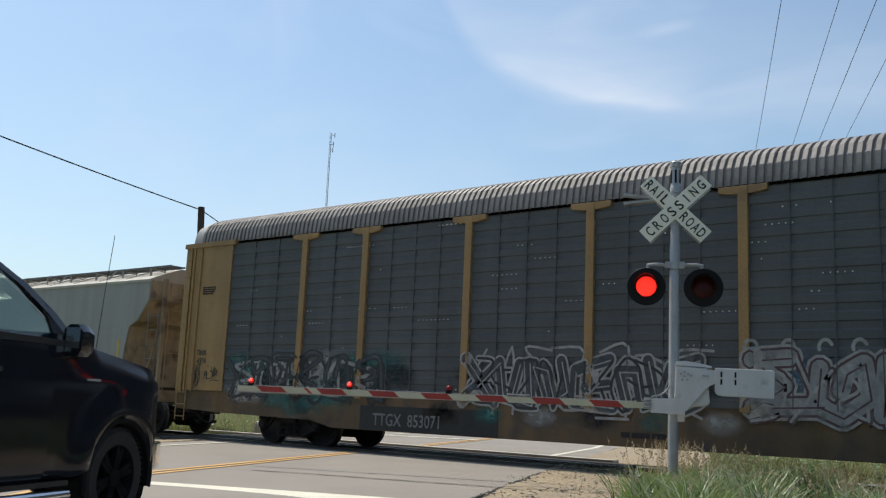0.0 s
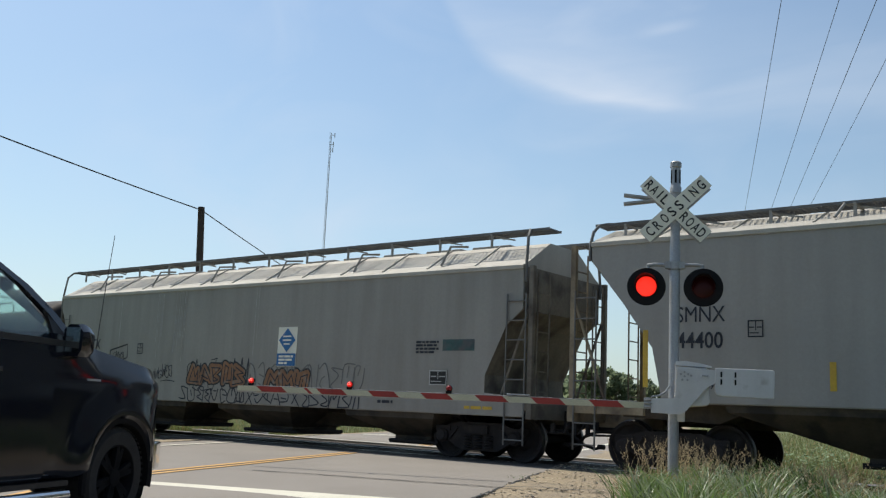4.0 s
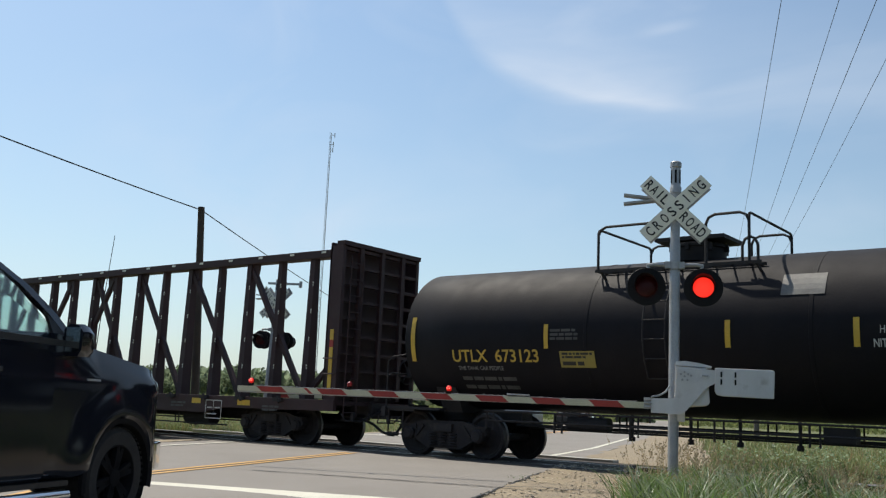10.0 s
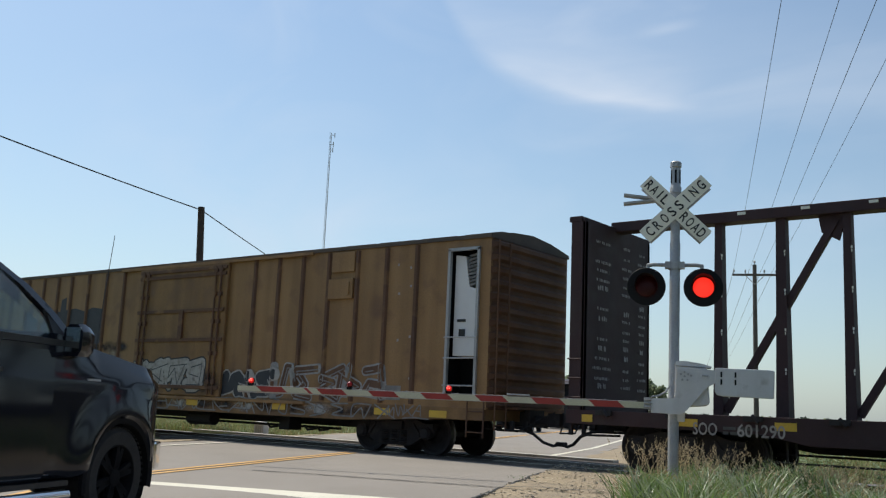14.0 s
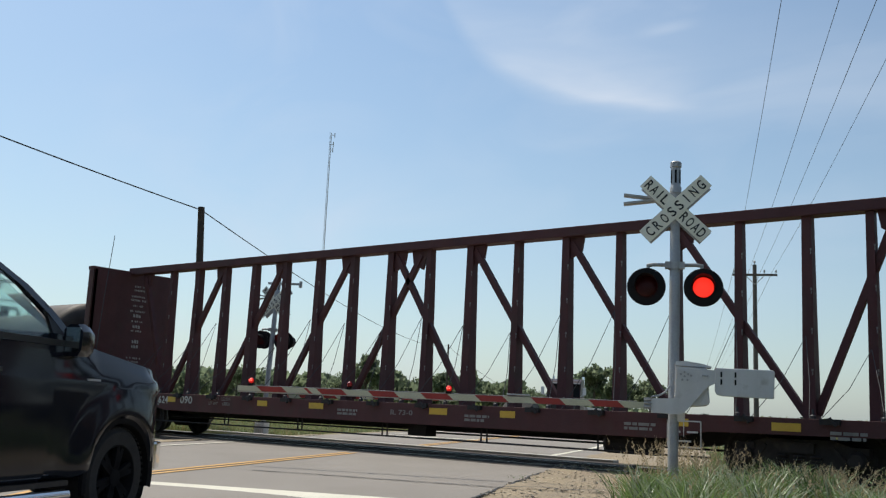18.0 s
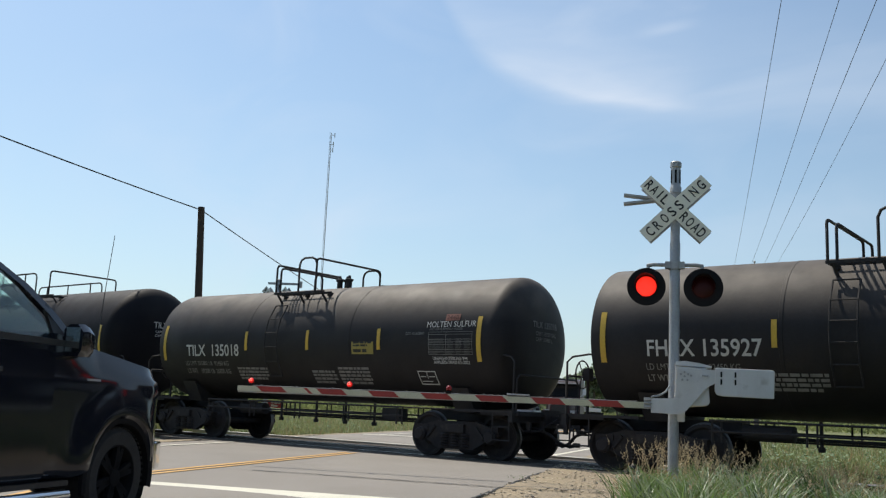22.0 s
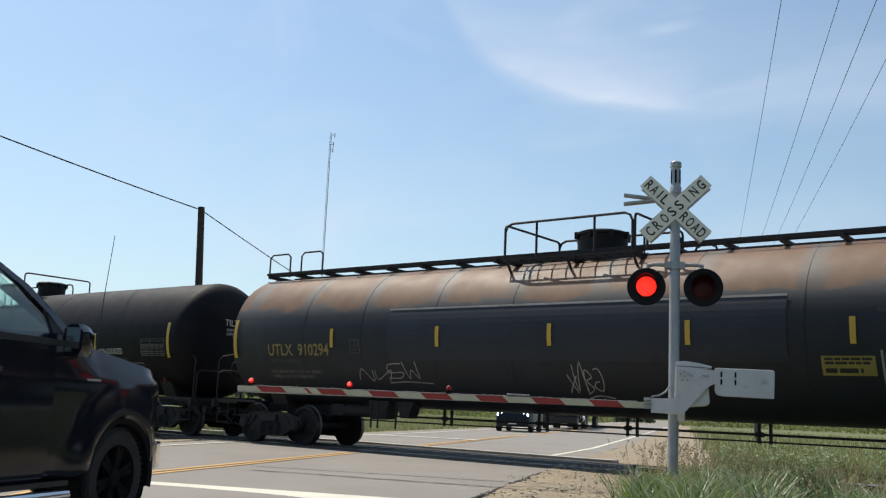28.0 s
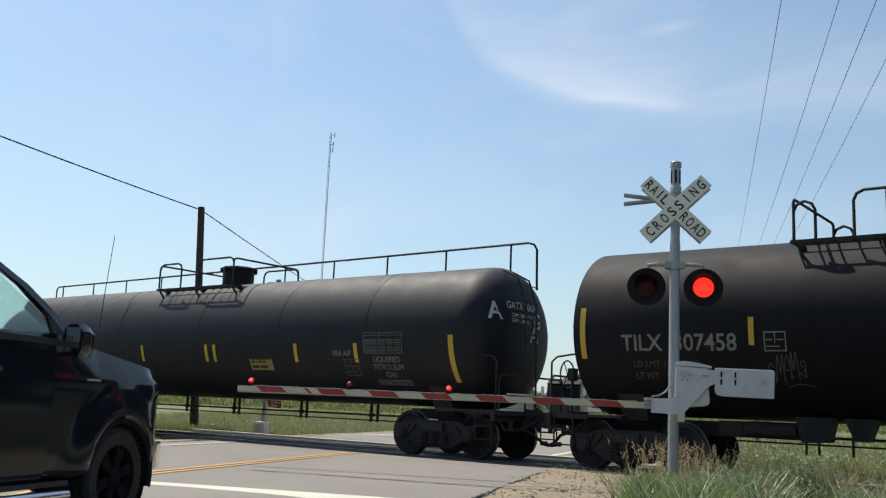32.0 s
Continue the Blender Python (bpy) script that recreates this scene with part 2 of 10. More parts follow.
TANK_NAVY = surf("tank_slate", (0.0125, 0.0138, 0.0200), (0.0105, 0.0118, 0.0170), 0.8, 25, 0.6, bump=0.08, streak=0.3, spec=0.32, sunlit_dust=(0.05, 0.049, 0.050), sunlit_dust_z=(3.1, 4.1))
FRAME_BLACK = surf("underframe_black", (0.021, 0.019, 0.021), (0.031, 0.028, 0.028), 2, 40, 0.75, bump=0.25, stain=(0.034, 0.029, 0.026), stain_at=(0.58, 0.8), spec=0.4)
BOGIE_M = surf("bogie_grime", (0.026, 0.023, 0.024), (0.038, 0.033, 0.033), 3, 40, 0.85, bump=0.3, stain=(0.050, 0.042, 0.037), spec=0.4)
TREAD = surf("wheel_tread", (0.16, 0.155, 0.15), (0.10, 0.095, 0.09), 4, 60, 0.45, metal=0.8, bump=0.05)
HOPPER_GREY = surf("hopper_grey", (0.365, 0.355, 0.33), (0.325, 0.315, 0.295), 0.5, 20, 0.6, bump=0.05, streak=0.28, stain=(0.32, 0.305, 0.28), stain_at=(0.58, 0.85), grain=0.12)
HOPPER_WARM = surf("hopper_warm_grey", (0.33, 0.318, 0.288), (0.29, 0.28, 0.255), 0.5, 20, 0.6, bump=0.05, streak=0.35, stain=(0.27, 0.255, 0.23), stain_at=(0.58, 0.85), grain=0.12)
HOPPER_RUST = surf("hopper_end_dust", (0.42, 0.345, 0.235), (0.30, 0.245, 0.165), 0.9, 20, 0.8, bump=0.15, streak=0.6, stain=(0.10, 0.075, 0.055), stain_at=(0.5, 0.68))
# stained end colour of the second hopper, greyed and darkened for its shade
HOPPER_SHADE = surf("hopper_end_shade", (0.27, 0.245, 0.20), (0.17, 0.15, 0.125), 0.9, 20, 0.8, bump=0.12, streak=0.6, stain=(0.075, 0.065, 0.055), stain_at=(0.5, 0.68))
HOPPER_BELLY = surf("hopper_belly", (0.105, 0.085, 0.062), (0.06, 0.052, 0.042), 0.9, 20, 0.85, bump=0.2, streak=0.6, stain=(0.03, 0.027, 0.024), stain_at=(0.5, 0.62))
GRATING = surf("grating_steel", (0.20, 0.20, 0.19), (0.14, 0.135, 0.13), 3, 60, 0.6, metal=0.3)
ROOF_GREY = surf("rack_roof_grey", (0.29, 0.275, 0.265), (0.225, 0.21, 0.20), 0.7, 25, 0.6, metal=0.1, bump=0.1, streak=0.3, stain=(0.25, 0.2, 0.16), stain_at=(0.62, 0.85))
ROOF_PALE = surf("rack_roof_pale", (0.55, 0.55, 0.53), (0.42, 0.42, 0.41), 0.9, 25, 0.6, bump=0.1, streak=0.3, stain=(0.22, 0.2, 0.18), stain_at=(0.6, 0.8))
RACK_YELLOW = surf("rack_yellow", (0.42, 0.255, 0.095), (0.34, 0.21, 0.085), 1.0, 30, 0.6, bump=0.12, streak=0.45, stain=(0.2, 0.12, 0.06), stain_at=(0.6, 0.85))
RACK_PANEL = surf("rack_panel_grey", (0.100, 0.108, 0.110), (0.078, 0.084, 0.087), 0.6, 30, 0.65, bump=0.1, streak=0.3, stain=(0.065, 0.062, 0.06), stain_at=(0.58, 0.85), vary=0.10)
RACK_SILL = surf("rack_sill_grime", (0.19, 0.12, 0.055), (0.11, 0.075, 0.045), 0.9, 30, 0.75, bump=0.15, streak=0.5, stain=(0.06, 0.05, 0.045), stain_at=(0.5, 0.72))
BOX_YELLOW = surf("boxcar_yellow", (0.335, 0.195, 0.078), (0.27, 0.152, 0.062), 0.7, 30, 0.65, bump=0.12, streak=0.55, stain=(0.13, 0.065, 0.036), stain_at=(0.56, 0.80))
BOX_POST = surf("boxcar_rusty_rib", (0.15, 0.078, 0.042), (0.10, 0.052, 0.034), 1.2, 30, 0.8, bump=0.2, streak=0.4, stain=(0.24, 0.135, 0.055), stain_at=(0.55, 0.75))
BOX_DOOR = surf("boxcar_door_yellow", (0.29, 0.165, 0.06), (0.20, 0.11, 0.045), 0.9, 30, 0.7, bump=0.15, streak=0.6, stain=(0.15, 0.085, 0.045), stain_at=(0.52, 0.8))
BOX_END = surf("boxcar_end_dirty", (0.20, 0.10, 0.050), (0.115, 0.055, 0.034), 0.7, 30, 0.75, bump=0.15, streak=0.6, stain=(0.10, 0.06, 0.038), stain_at=(0.52, 0.78))
BOX_ROOF = surf("boxcar_roof", (0.12, 0.09, 0.065), (0.08, 0.065, 0.055), 1.0, 30, 0.8, bump=0.2)
OXIDE = surf("beam_oxide", (0.046, 0.0175, 0.019), (0.034, 0.0145, 0.016), 1.0, 30, 0.7, bump=0.15, streak=0.35, stain=(0.04, 0.026, 0.022), stain_at=(0.58, 0.82))
OXIDE_RED = surf("beam_red", (0.090, 0.024, 0.025), (0.066, 0.020, 0.022), 1.0, 30, 0.7, bump=0.15, streak=0.35, stain=(0.06, 0.03, 0.025), stain_at=(0.58, 0.82))
WHITE_PAINT = surf("stencil_white", (0.62, 0.62, 0.60), (0.5, 0.5, 0.48), 4, 50, 0.7, bump=0.0)
DIM_PAINT = surf("stencil_faded", (0.27, 0.265, 0.255), (0.17, 0.165, 0.16), 5, 40, 0.75, bump=0.0)
WORN_WHITE = surf("stencil_worn_white", (0.40, 0.38, 0.36), (0.27, 0.25, 0.24), 5, 40, 0.75, bump=0.0)
FAINT_PAINT = surf("stencil_worn", (0.10, 0.098, 0.094), (0.06, 0.06, 0.058), 5, 40, 0.75, bump=0.0)
YELLOW_PAINT = surf("stencil_yellow", (0.62, 0.42, 0.06), (0.5, 0.34, 0.06), 4, 50, 0.6, bump=0.0)
AMBER = surf("reflector_yellow", (0.70, 0.46, 0.045), (0.6, 0.38, 0.05), 3, 50, 0.45, bump=0.0, stain=(0.3, 0.21, 0.06), stain_at=(0.62, 0.85))
NAVY_PAINT = surf("stencil_navy", (0.03, 0.035, 0.05), None, 4, 50, 0.7, bump=0.0)
RED_PAINT = surf("stencil_red", (0.40, 0.06, 0.045), (0.3, 0.06, 0.05), 4, 50, 0.7, bump=0.0)
RED_FAINT = surf("stencil_red_faded", (0.40, 0.21, 0.17), (0.33, 0.2, 0.17), 4, 50, 0.7, bump=0.0)
BLUE_PAINT = surf("placard_blue", (0.03, 0.17, 0.42), (0.035, 0.15, 0.36), 3, 50, 0.55, bump=0.0)
TEAL_SPRAY = surf("spray_teal", (0.045, 0.15, 0.14), (0.05, 0.085, 0.09), 3, 12, 0.6, bump=0.0, stain=(0.085, 0.088, 0.09), stain_at=(0.42, 0.62), grain=0.6)
SILVER_SPRAY = surf("spray_silver", (0.40, 0.40, 0.39), (0.24, 0.24, 0.24), 3, 12, 0.55, bump=0.0, stain=(0.12, 0.12, 0.12), stain_at=(0.52, 0.72), grain=0.6)
WHITE_SPRAY = surf("spray_white", (0.46, 0.45, 0.43), (0.33, 0.32, 0.30), 3, 12, 0.65, bump=0.0, stain=(0.14, 0.12, 0.10), stain_at=(0.55, 0.75), grain=0.6)
ORANGE_SPRAY = surf("spray_orange", (0.34, 0.16, 0.07), (0.24, 0.12, 0.065), 3, 12, 0.6, bump=0.0, stain=(0.22, 0.2, 0.17), stain_at=(0.55, 0.75), grain=0.5)
BLACK_SPRAY = surf("spray_black", (0.02, 0.02, 0.022), (0.03, 0.03, 0.033), 2, 30, 0.6, bump=0.0)
BLUE_SPRAY = surf("spray_slate", (0.06, 0.072, 0.08), (0.04, 0.048, 0.055), 3, 12, 0.6, bump=0.0, stain=(0.09, 0.095, 0.10), stain_at=(0.5, 0.7), grain=0.6)
NAVY_SPRAY = surf("spray_navy", (0.020, 0.024, 0.034), (0.028, 0.032, 0.042), 2, 20, 0.6, bump=0.0)
POWDER = surf("powder_run", (0.50, 0.49, 0.46), (0.40, 0.39, 0.365), 5, 40, 0.8, bump=0.0, stain=(0.33, 0.32, 0.29), stain_at=(0.45, 0.6))
ROOF_CREAM = surf("hopper_roof_pale", (0.52, 0.50, 0.44), (0.45, 0.43, 0.38), 0.8, 40, 0.65, bump=0.1, streak=0.3, stain=(0.36, 0.33, 0.28), stain_at=(0.6, 0.8))
REEFER_WHITE = surf("reefer_white", (0.74, 0.75, 0.74), (0.66, 0.67, 0.67), 2, 50, 0.5, bump=0.02, grain=0.1)
# vehicles
TRUCK_PAINT = surf("truck_black_blue", (0.0090, 0.0102, 0.0160), (0.0100, 0.0114, 0.0170), 1, 60, 0.07, bump=0.0, grain=0.0, spec=0.36)
ARCH_BLACK = surf("arch_matt_black", (0.010, 0.010, 0.011), (0.013, 0.013, 0.014), 4, 60, 0.9, bump=0.1, spec=0.1)
PEBBLE = surf("pebble", (0.62, 0.53, 0.40), (0.42, 0.36, 0.28), 6, 60, 0.9, bump=0.2, island=0.4)
JACKET_M = surf("jacket_slate", (0.027, 0.033, 0.045), (0.024, 0.029, 0.040), 0.8, 25, 0.6, bump=0.06, streak=0.25, spec=0.4)
CABLE_GREY = surf("cable_grey", (0.34, 0.34, 0.34), None, 3, 40, 0.6)
TRIM_BLACK = surf("trim_black", (0.012, 0.012, 0.013), (0.017, 0.017, 0.018), 4, 60, 0.55, bump=0.08)
TYRE_M = surf("tyre", (0.016, 0.016, 0.016), (0.024, 0.023, 0.022), 4, 60, 0.85, bump=0.2)
CHROME = surf("chrome", (0.75, 0.76, 0.78), (0.68, 0.69, 0.7), 3, 50, 0.12, metal=1.0, bump=0.0, grain=0.0)
CABIN = surf("cabin_grey", (0.055, 0.055, 0.058), (0.04, 0.04, 0.042), 4, 50, 0.8)
TINT = glass("window_tint", (0.72, 0.86, 0.82))
MIRROR_M = surf("mirror_glass", (0.8, 0.85, 0.85), None, 2, 20, 0.03, metal=1.0, bump=0.0, grain=0.0)
LAMP_CLEAR = surf("lamp_clear", (0.55, 0.57, 0.6), (0.45, 0.47, 0.5), 4, 40, 0.12, metal=0.4, bump=0.0)
LAMP_ON = glow("running_light", (0.85, 0.92, 1.0), 9.0)
SUV_PAINT = surf("suv_dark_blue", (0.008, 0.011, 0.019), (0.010, 0.013, 0.022), 1, 60, 0.38, bump=0.0, grain=0.0, spec=0.25)
SEMI_PAINT = surf("semi_maroon", (0.036, 0.017, 0.02), (0.03, 0.015, 0.018), 1, 60, 0.45, bump=0.0, grain=0.0, spec=0.25)
TRAILER_M = surf("trailer_grey", (0.5, 0.5, 0.5), (0.4, 0.4, 0.4), 1, 60, 0.5)
# plants
BLADE = surf("grass_blade", (0.105, 0.19, 0.045), (0.19, 0.275, 0.09), 1.5, 30, 0.42, bump=0.0, island=0.45, spec=0.5, thin=0.45)
BLADE_PALE = surf("grass_pale", (0.42, 0.47, 0.34), (0.30, 0.37, 0.22), 1.5, 30, 0.4, bump=0.0, island=0.4, spec=0.5, thin=0.4)
DARK_LEAF = surf("shaded_leaf", (0.022, 0.027, 0.020), (0.035, 0.040, 0.030), 0.3, 8, 0.8, bump=0.0, island=0.3, spec=0.2)
BLADE_DRY = surf("grass_dry", (0.46, 0.35, 0.18), (0.36, 0.27, 0.13), 1.5, 30, 0.7, bump=0.0, island=0.3, spec=0.3, thin=0.3)
SEED_TAN = surf("seed_heads", (0.60, 0.49, 0.32), (0.46, 0.36, 0.22), 1.5, 30, 0.7, bump=0.0, island=0.35, spec=0.2, thin=0.3)
MEADOW = surf("meadow_blade", (0.22, 0.265, 0.10), (0.285, 0.305, 0.145), 0.4, 20, 0.6, bump=0.0, island=0.35, spec=0.25, thin=0.4)
FAR_GRASS = surf("meadow_stems", (0.24, 0.28, 0.10), (0.28, 0.30, 0.13), 0.1, 8, 0.7, bump=0.0, island=0.3, spec=0.2, thin=0.4)
WEED = surf("weed_leaf", (0.20, 0.29, 0.14), (0.27, 0.35, 0.19), 2, 30, 0.5, bump=0.0, island=0.35, thin=0.3)
LEAF = surf("tree_leaf", (0.20, 0.25, 0.15), (0.235, 0.285, 0.18), 0.3, 8, 0.65, bump=0.0, island=0.30, spec=0.2, thin=0.78)
BARK = surf("bark", (0.11, 0.09, 0.07), (0.08, 0.065, 0.05), 1, 20, 0.9, bump=0.6)
FAR_GREEN = surf("far_trees", (0.060, 0.085, 0.055), (0.075, 0.10, 0.065), 0.03, 1.0, 0.9, bump=0.0, island=0.25)

# ---- mesh helpers ----
def box(bm, c, s, m=None):
    vs = [Vector((x * s[0] / 2, y * s[1] / 2, z * s[2] / 2)) for x in (-1, 1) for y in (-1, 1) for z in (-1, 1)]
    vs = [bm.verts.new((m @ v if m else v) + Vector(c)) for v in vs]
    for f in ((0, 1, 3, 2), (4, 6, 7, 5), (0, 4, 5, 1), (2, 3, 7, 6), (0, 2, 6, 4), (1, 5, 7, 3)):
        bm.faces.new([vs[i] for i in f])


def frame_of(d):
    d = Vector(d).normalized()
    a = d.cross(Vector((0, 0, 1)) if abs(d.z) < 0.95 else Vector((1, 0, 0))).normalized()
    return a, d.cross(a).normalized()


def pipe(bm, pts, r, seg=6, r2=None, caps=True):
    """A tube along pts; r2: radius at its end."""
    pts = [Vector(p) for p in pts]
    rings = []
    for i, p in enumerate(pts):
        d = (pts[min(i + 1, len(pts) - 1)] - pts[max(i - 1, 0)])
        a, b = frame_of(d)
        if rings:
            a = (a0 - d.normalized() * a0.dot(d.normalized())).normalized()
            b = d.normalized().cross(a)
        a0 = a
        rr = r if r2 is None else r + (r2 - r) * i / (len(pts) - 1)
        rings.append([bm.verts.new(p + (a * math.cos(k * 2 * math.pi / seg) + b * math.sin(k * 2 * math.pi / seg)) * rr) for k in range(seg)])
    for q, w in zip(rings, rings[1:]):
        for k in range(seg):
            bm.faces.new((q[k], q[(k + 1) % seg], w[(k + 1) % seg], w[k]))
    if caps:
        bm.faces.new(rings[0][::-1])
        bm.faces.new(rings[-1])


def rod(bm, a, b, r, seg=8, r2=None):
    pipe(bm, [a, b], r, seg, r2)


def prism(bm, poly, lo, hi, plane="xz"):
    """A polygon in one plane drawn out between lo and hi across it."""
    def at(p, h):
        return {"xz": (p[0], h, p[1]), "yz": (h, p[0], p[1]), "xy": (p[0], p[1], h)}[plane]
    a = [bm.verts.new(at(p, lo)) for p in poly]
    b = [bm.verts.new(at(p, hi)) for p in poly]
    n = len(poly)
    bm.faces.new(a)
    bm.faces.new(b[::-1])
    for i in range(n):
        bm.faces.new((a[i], b[i], b[(i + 1) % n], a[(i + 1) % n]))


def lathe(bm, profile, origin=(0, 0, 0), axis="x", seg=48, mats=None):
    """Profile points (along the axis, radius) turned round the axis."""
    rings = []
    for h, r in profile:
        ring = []
        for k in range(seg if r > 1e-5 else 1):
            c, s = math.cos(2 * math.pi * k / seg) * r, math.sin(2 * math.pi * k / seg) * r
            p = {"x": (h, c, s), "y": (c, h, s), "z": (c, s, h)}[axis]
            ring.append(bm.verts.new(Vector(p) + Vector(origin)))
        rings.append(ring)
    for i, (q, w) in enumerate(zip(rings, rings[1:])):
        for k in range(seg):
            k2 = (k + 1) % seg
            if len(q) == 1 and len(w) == 1:
                continue
            f = (q[0], w[k], w[k2]) if len(q) == 1 else (q[k], w[0], q[k2]) if len(w) == 1 else (q[k], w[k], w[k2], q[k2])
            face = bm.faces.new(f)
            if mats:
                face.material_index = mats[i]


def loft(bm, sections, closed=True, ends=True):
    rings = [[bm.verts.new(p) for p in s] for s in sections]
    n = len(rings[0])
    for q, w in zip(rings, rings[1:]):
        for k in range(n if closed else n - 1):
            bm.faces.new((q[k], q[(k + 1) % n], w[(k + 1) % n], w[k]))
    if ends:
        bm.faces.new(rings[0][::-1])
        bm.faces.new(rings[-1])


def part(name, bm, material, parent=None, label="", smooth=False, bevel=0.0):
    if bevel:
        bmesh.ops.bevel(bm, geom=list(bm.edges), offset=bevel, segments=2, affect="EDGES", profile=0.6, clamp_overlap=True)
    bmesh.ops.recalc_face_normals(bm, faces=bm.faces)
    me = bpy.data.meshes.new(name)
    bm.to_mesh(me)
    bm.free()
    if smooth:
        me.shade_smooth()
        me.set_sharp_from_angle(angle=radians(35))
    for m in (material if isinstance(material, (list, tuple)) else (material,)):
        me.materials.append(m)
    ob = new(name, me)
    if parent:
        ob.parent = parent
    return tagged(ob, label)


def flat(name, bm, material, parent=None, label=""):
    """Like part(), but keeps the faces' own winding, for thin markings."""
    me = bpy.data.meshes.new(name)
    bm.to_mesh(me)
    bm.free()
    me.materials.append(material)
    ob = new(name, me)
    ob.parent = parent
    return tagged(ob, label)


def thing(name, label, category, group="", kind="", at=None):
    ob = new(name)
    ob.empty_display_size = 0.2
    if at is not None:
        ob.matrix_basis = at
    return tagged(ob, label, category, group, kind)


def share(ob, parent, m):
    """The same mesh once more, under parent, at the pose m."""
    o = ob.copy()
    scene.collection.objects.link(o)
    o.parent = parent
    o.matrix_basis = m
    return o


GLYPHS = {}


def glyph_mesh(text):
    """Verts and faces of a word, cap height 1, starting at 0."""
    if text not in GLYPHS:
        cu = bpy.data.curves.new("word", "FONT")
        cu.body, cu.size, cu.resolution_u, cu.offset = text, 1.0, 3, 0.0 if "M" in text else 0.014
        ob = new("word", cu)
        bpy.context.view_layer.update()
        me = bpy.data.meshes.new_from_object(ob.evaluated_get(bpy.context.evaluated_depsgraph_get()))
        vs = [(v.co.x, v.co.y) for v in me.vertices]
        fs = [tuple(p.vertices) for p in me.polygons]
        bpy.data.objects.remove(ob)
        bpy.data.curves.remove(cu)
        bpy.data.meshes.remove(me)
        x0, y1 = min(v[0] for v in vs), 0.70
        GLYPHS[text] = ([((x - x0) / y1, y / y1) for x, y in vs], fs)
    return GLYPHS[text]


def words(text, x, z, h, parent, material, on, name="lettering", label="", wide=None, bold=0.0):
    """A line of lettering, cap height h, from x at the foot z, laid on the surface y = on(x, z)."""
    vs, fs = glyph_mesh(text)
    w = max(v[0] for v in vs)
    kx = h if wide is None else wide / w
    pts = []
    for a, b in vs:
        px, pz = x + a * kx, z + b * h
        pts.append((px, on(px, pz) - 0.011, pz))
    if h < 0.15 or len(text) == 1:
        me = bpy.data.meshes.new(name)
        me.from_pydata(pts, [], fs)
        me.materials.append(material)
        ob = new(name, me)
        ob.parent = parent
        return tagged(ob, label, kind="" if len(text) == 1 else "stuff")
    # large lettering: one mesh for each character
    root = list(range(len(pts)))

    def find(i):
        while root[i] != i:
            i = root[i]
        return i
    for f in fs:
        for i in f[1:]:
            root[find(i)] = find(f[0])
    groups = {}
    for f in fs:
        groups.setdefault(find(f[0]), []).append(f)
    for g in groups.values():
        used = sorted({i for f in g for i in f})
        to = {i: k for k, i in enumerate(used)}
        me = bpy.data.meshes.new("letter")
        me.from_pydata([pts[i] for i in used], [], [tuple(to[i] for i in f) for f in g])
        me.materials.append(material)
        ob = new("letter", me)
        ob.parent = parent
        tagged(ob, label)
    return ob


def quad_on(bm, x0, z0, x1, z1, on, lift=0.008, steps=1):
    for i in range(steps):
        za, zb = z0 + (z1 - z0) * i / steps, z0 + (z1 - z0) * (i + 1) / steps
        bm.faces.new([bm.verts.new((x, on(x, z) - lift, z)) for x, z in ((x0, za), (x1, za), (x1, zb), (x0, zb))])


def bars(x, z, w, rows, h, parent, material, on, name="small_print", seed=0, label=""):
    """Rows of small print that cannot be read: broken bars, from x and the foot z upwards."""
    rnd = random.Random(seed + int(x * 100) + rows)
    bm = bmesh.new()
    for i in range(rows):
        zz, xx = z + i * h * 1.55, x
        end = x + w * (1 if i else rnd.uniform(0.6, 1))
        while xx < end - 0.03:
            l = min(rnd.uniform(1.2, 4.5) * h, end - xx)
            quad_on(bm, xx, zz, xx + l, zz + h, on, 0.010)
            xx += l + 0.5 * h
    return tagged(flat(name, bm, material, parent, label), kind="stuff")


def ribbon(bm, pts, w, on, lift=0.009):
    """A flat stroke through points (x, z) on a surface."""
    n = len(pts)
    last = None
    for i in range(n):
        a, b = pts[max(i - 1, 0)], pts[min(i + 1, n - 1)]
        dx, dz = b[0] - a[0], b[1] - a[1]
        k = math.hypot(dx, dz) or 1
        ox, oz = -dz / k * w / 2, dx / k * w / 2
        cur = []
        for sx, sz in ((pts[i][0] + ox, pts[i][1] + oz), (pts[i][0] - ox, pts[i][1] - oz)):
            cur.append(bm.verts.new((sx, on(sx, sz) - lift, sz)))
        if last:
            bm.faces.new((last[0], last[1], cur[1], cur[0]))
        last = cur


def arc_pts(cx, cz, rx, rz, a0, a1, n=9):
    return [(cx + rx * math.cos(radians(a0 + (a1 - a0) * i / n)), cz + rz * math.sin(radians(a0 + (a1 - a0) * i / n))) for i in range(n + 1)]


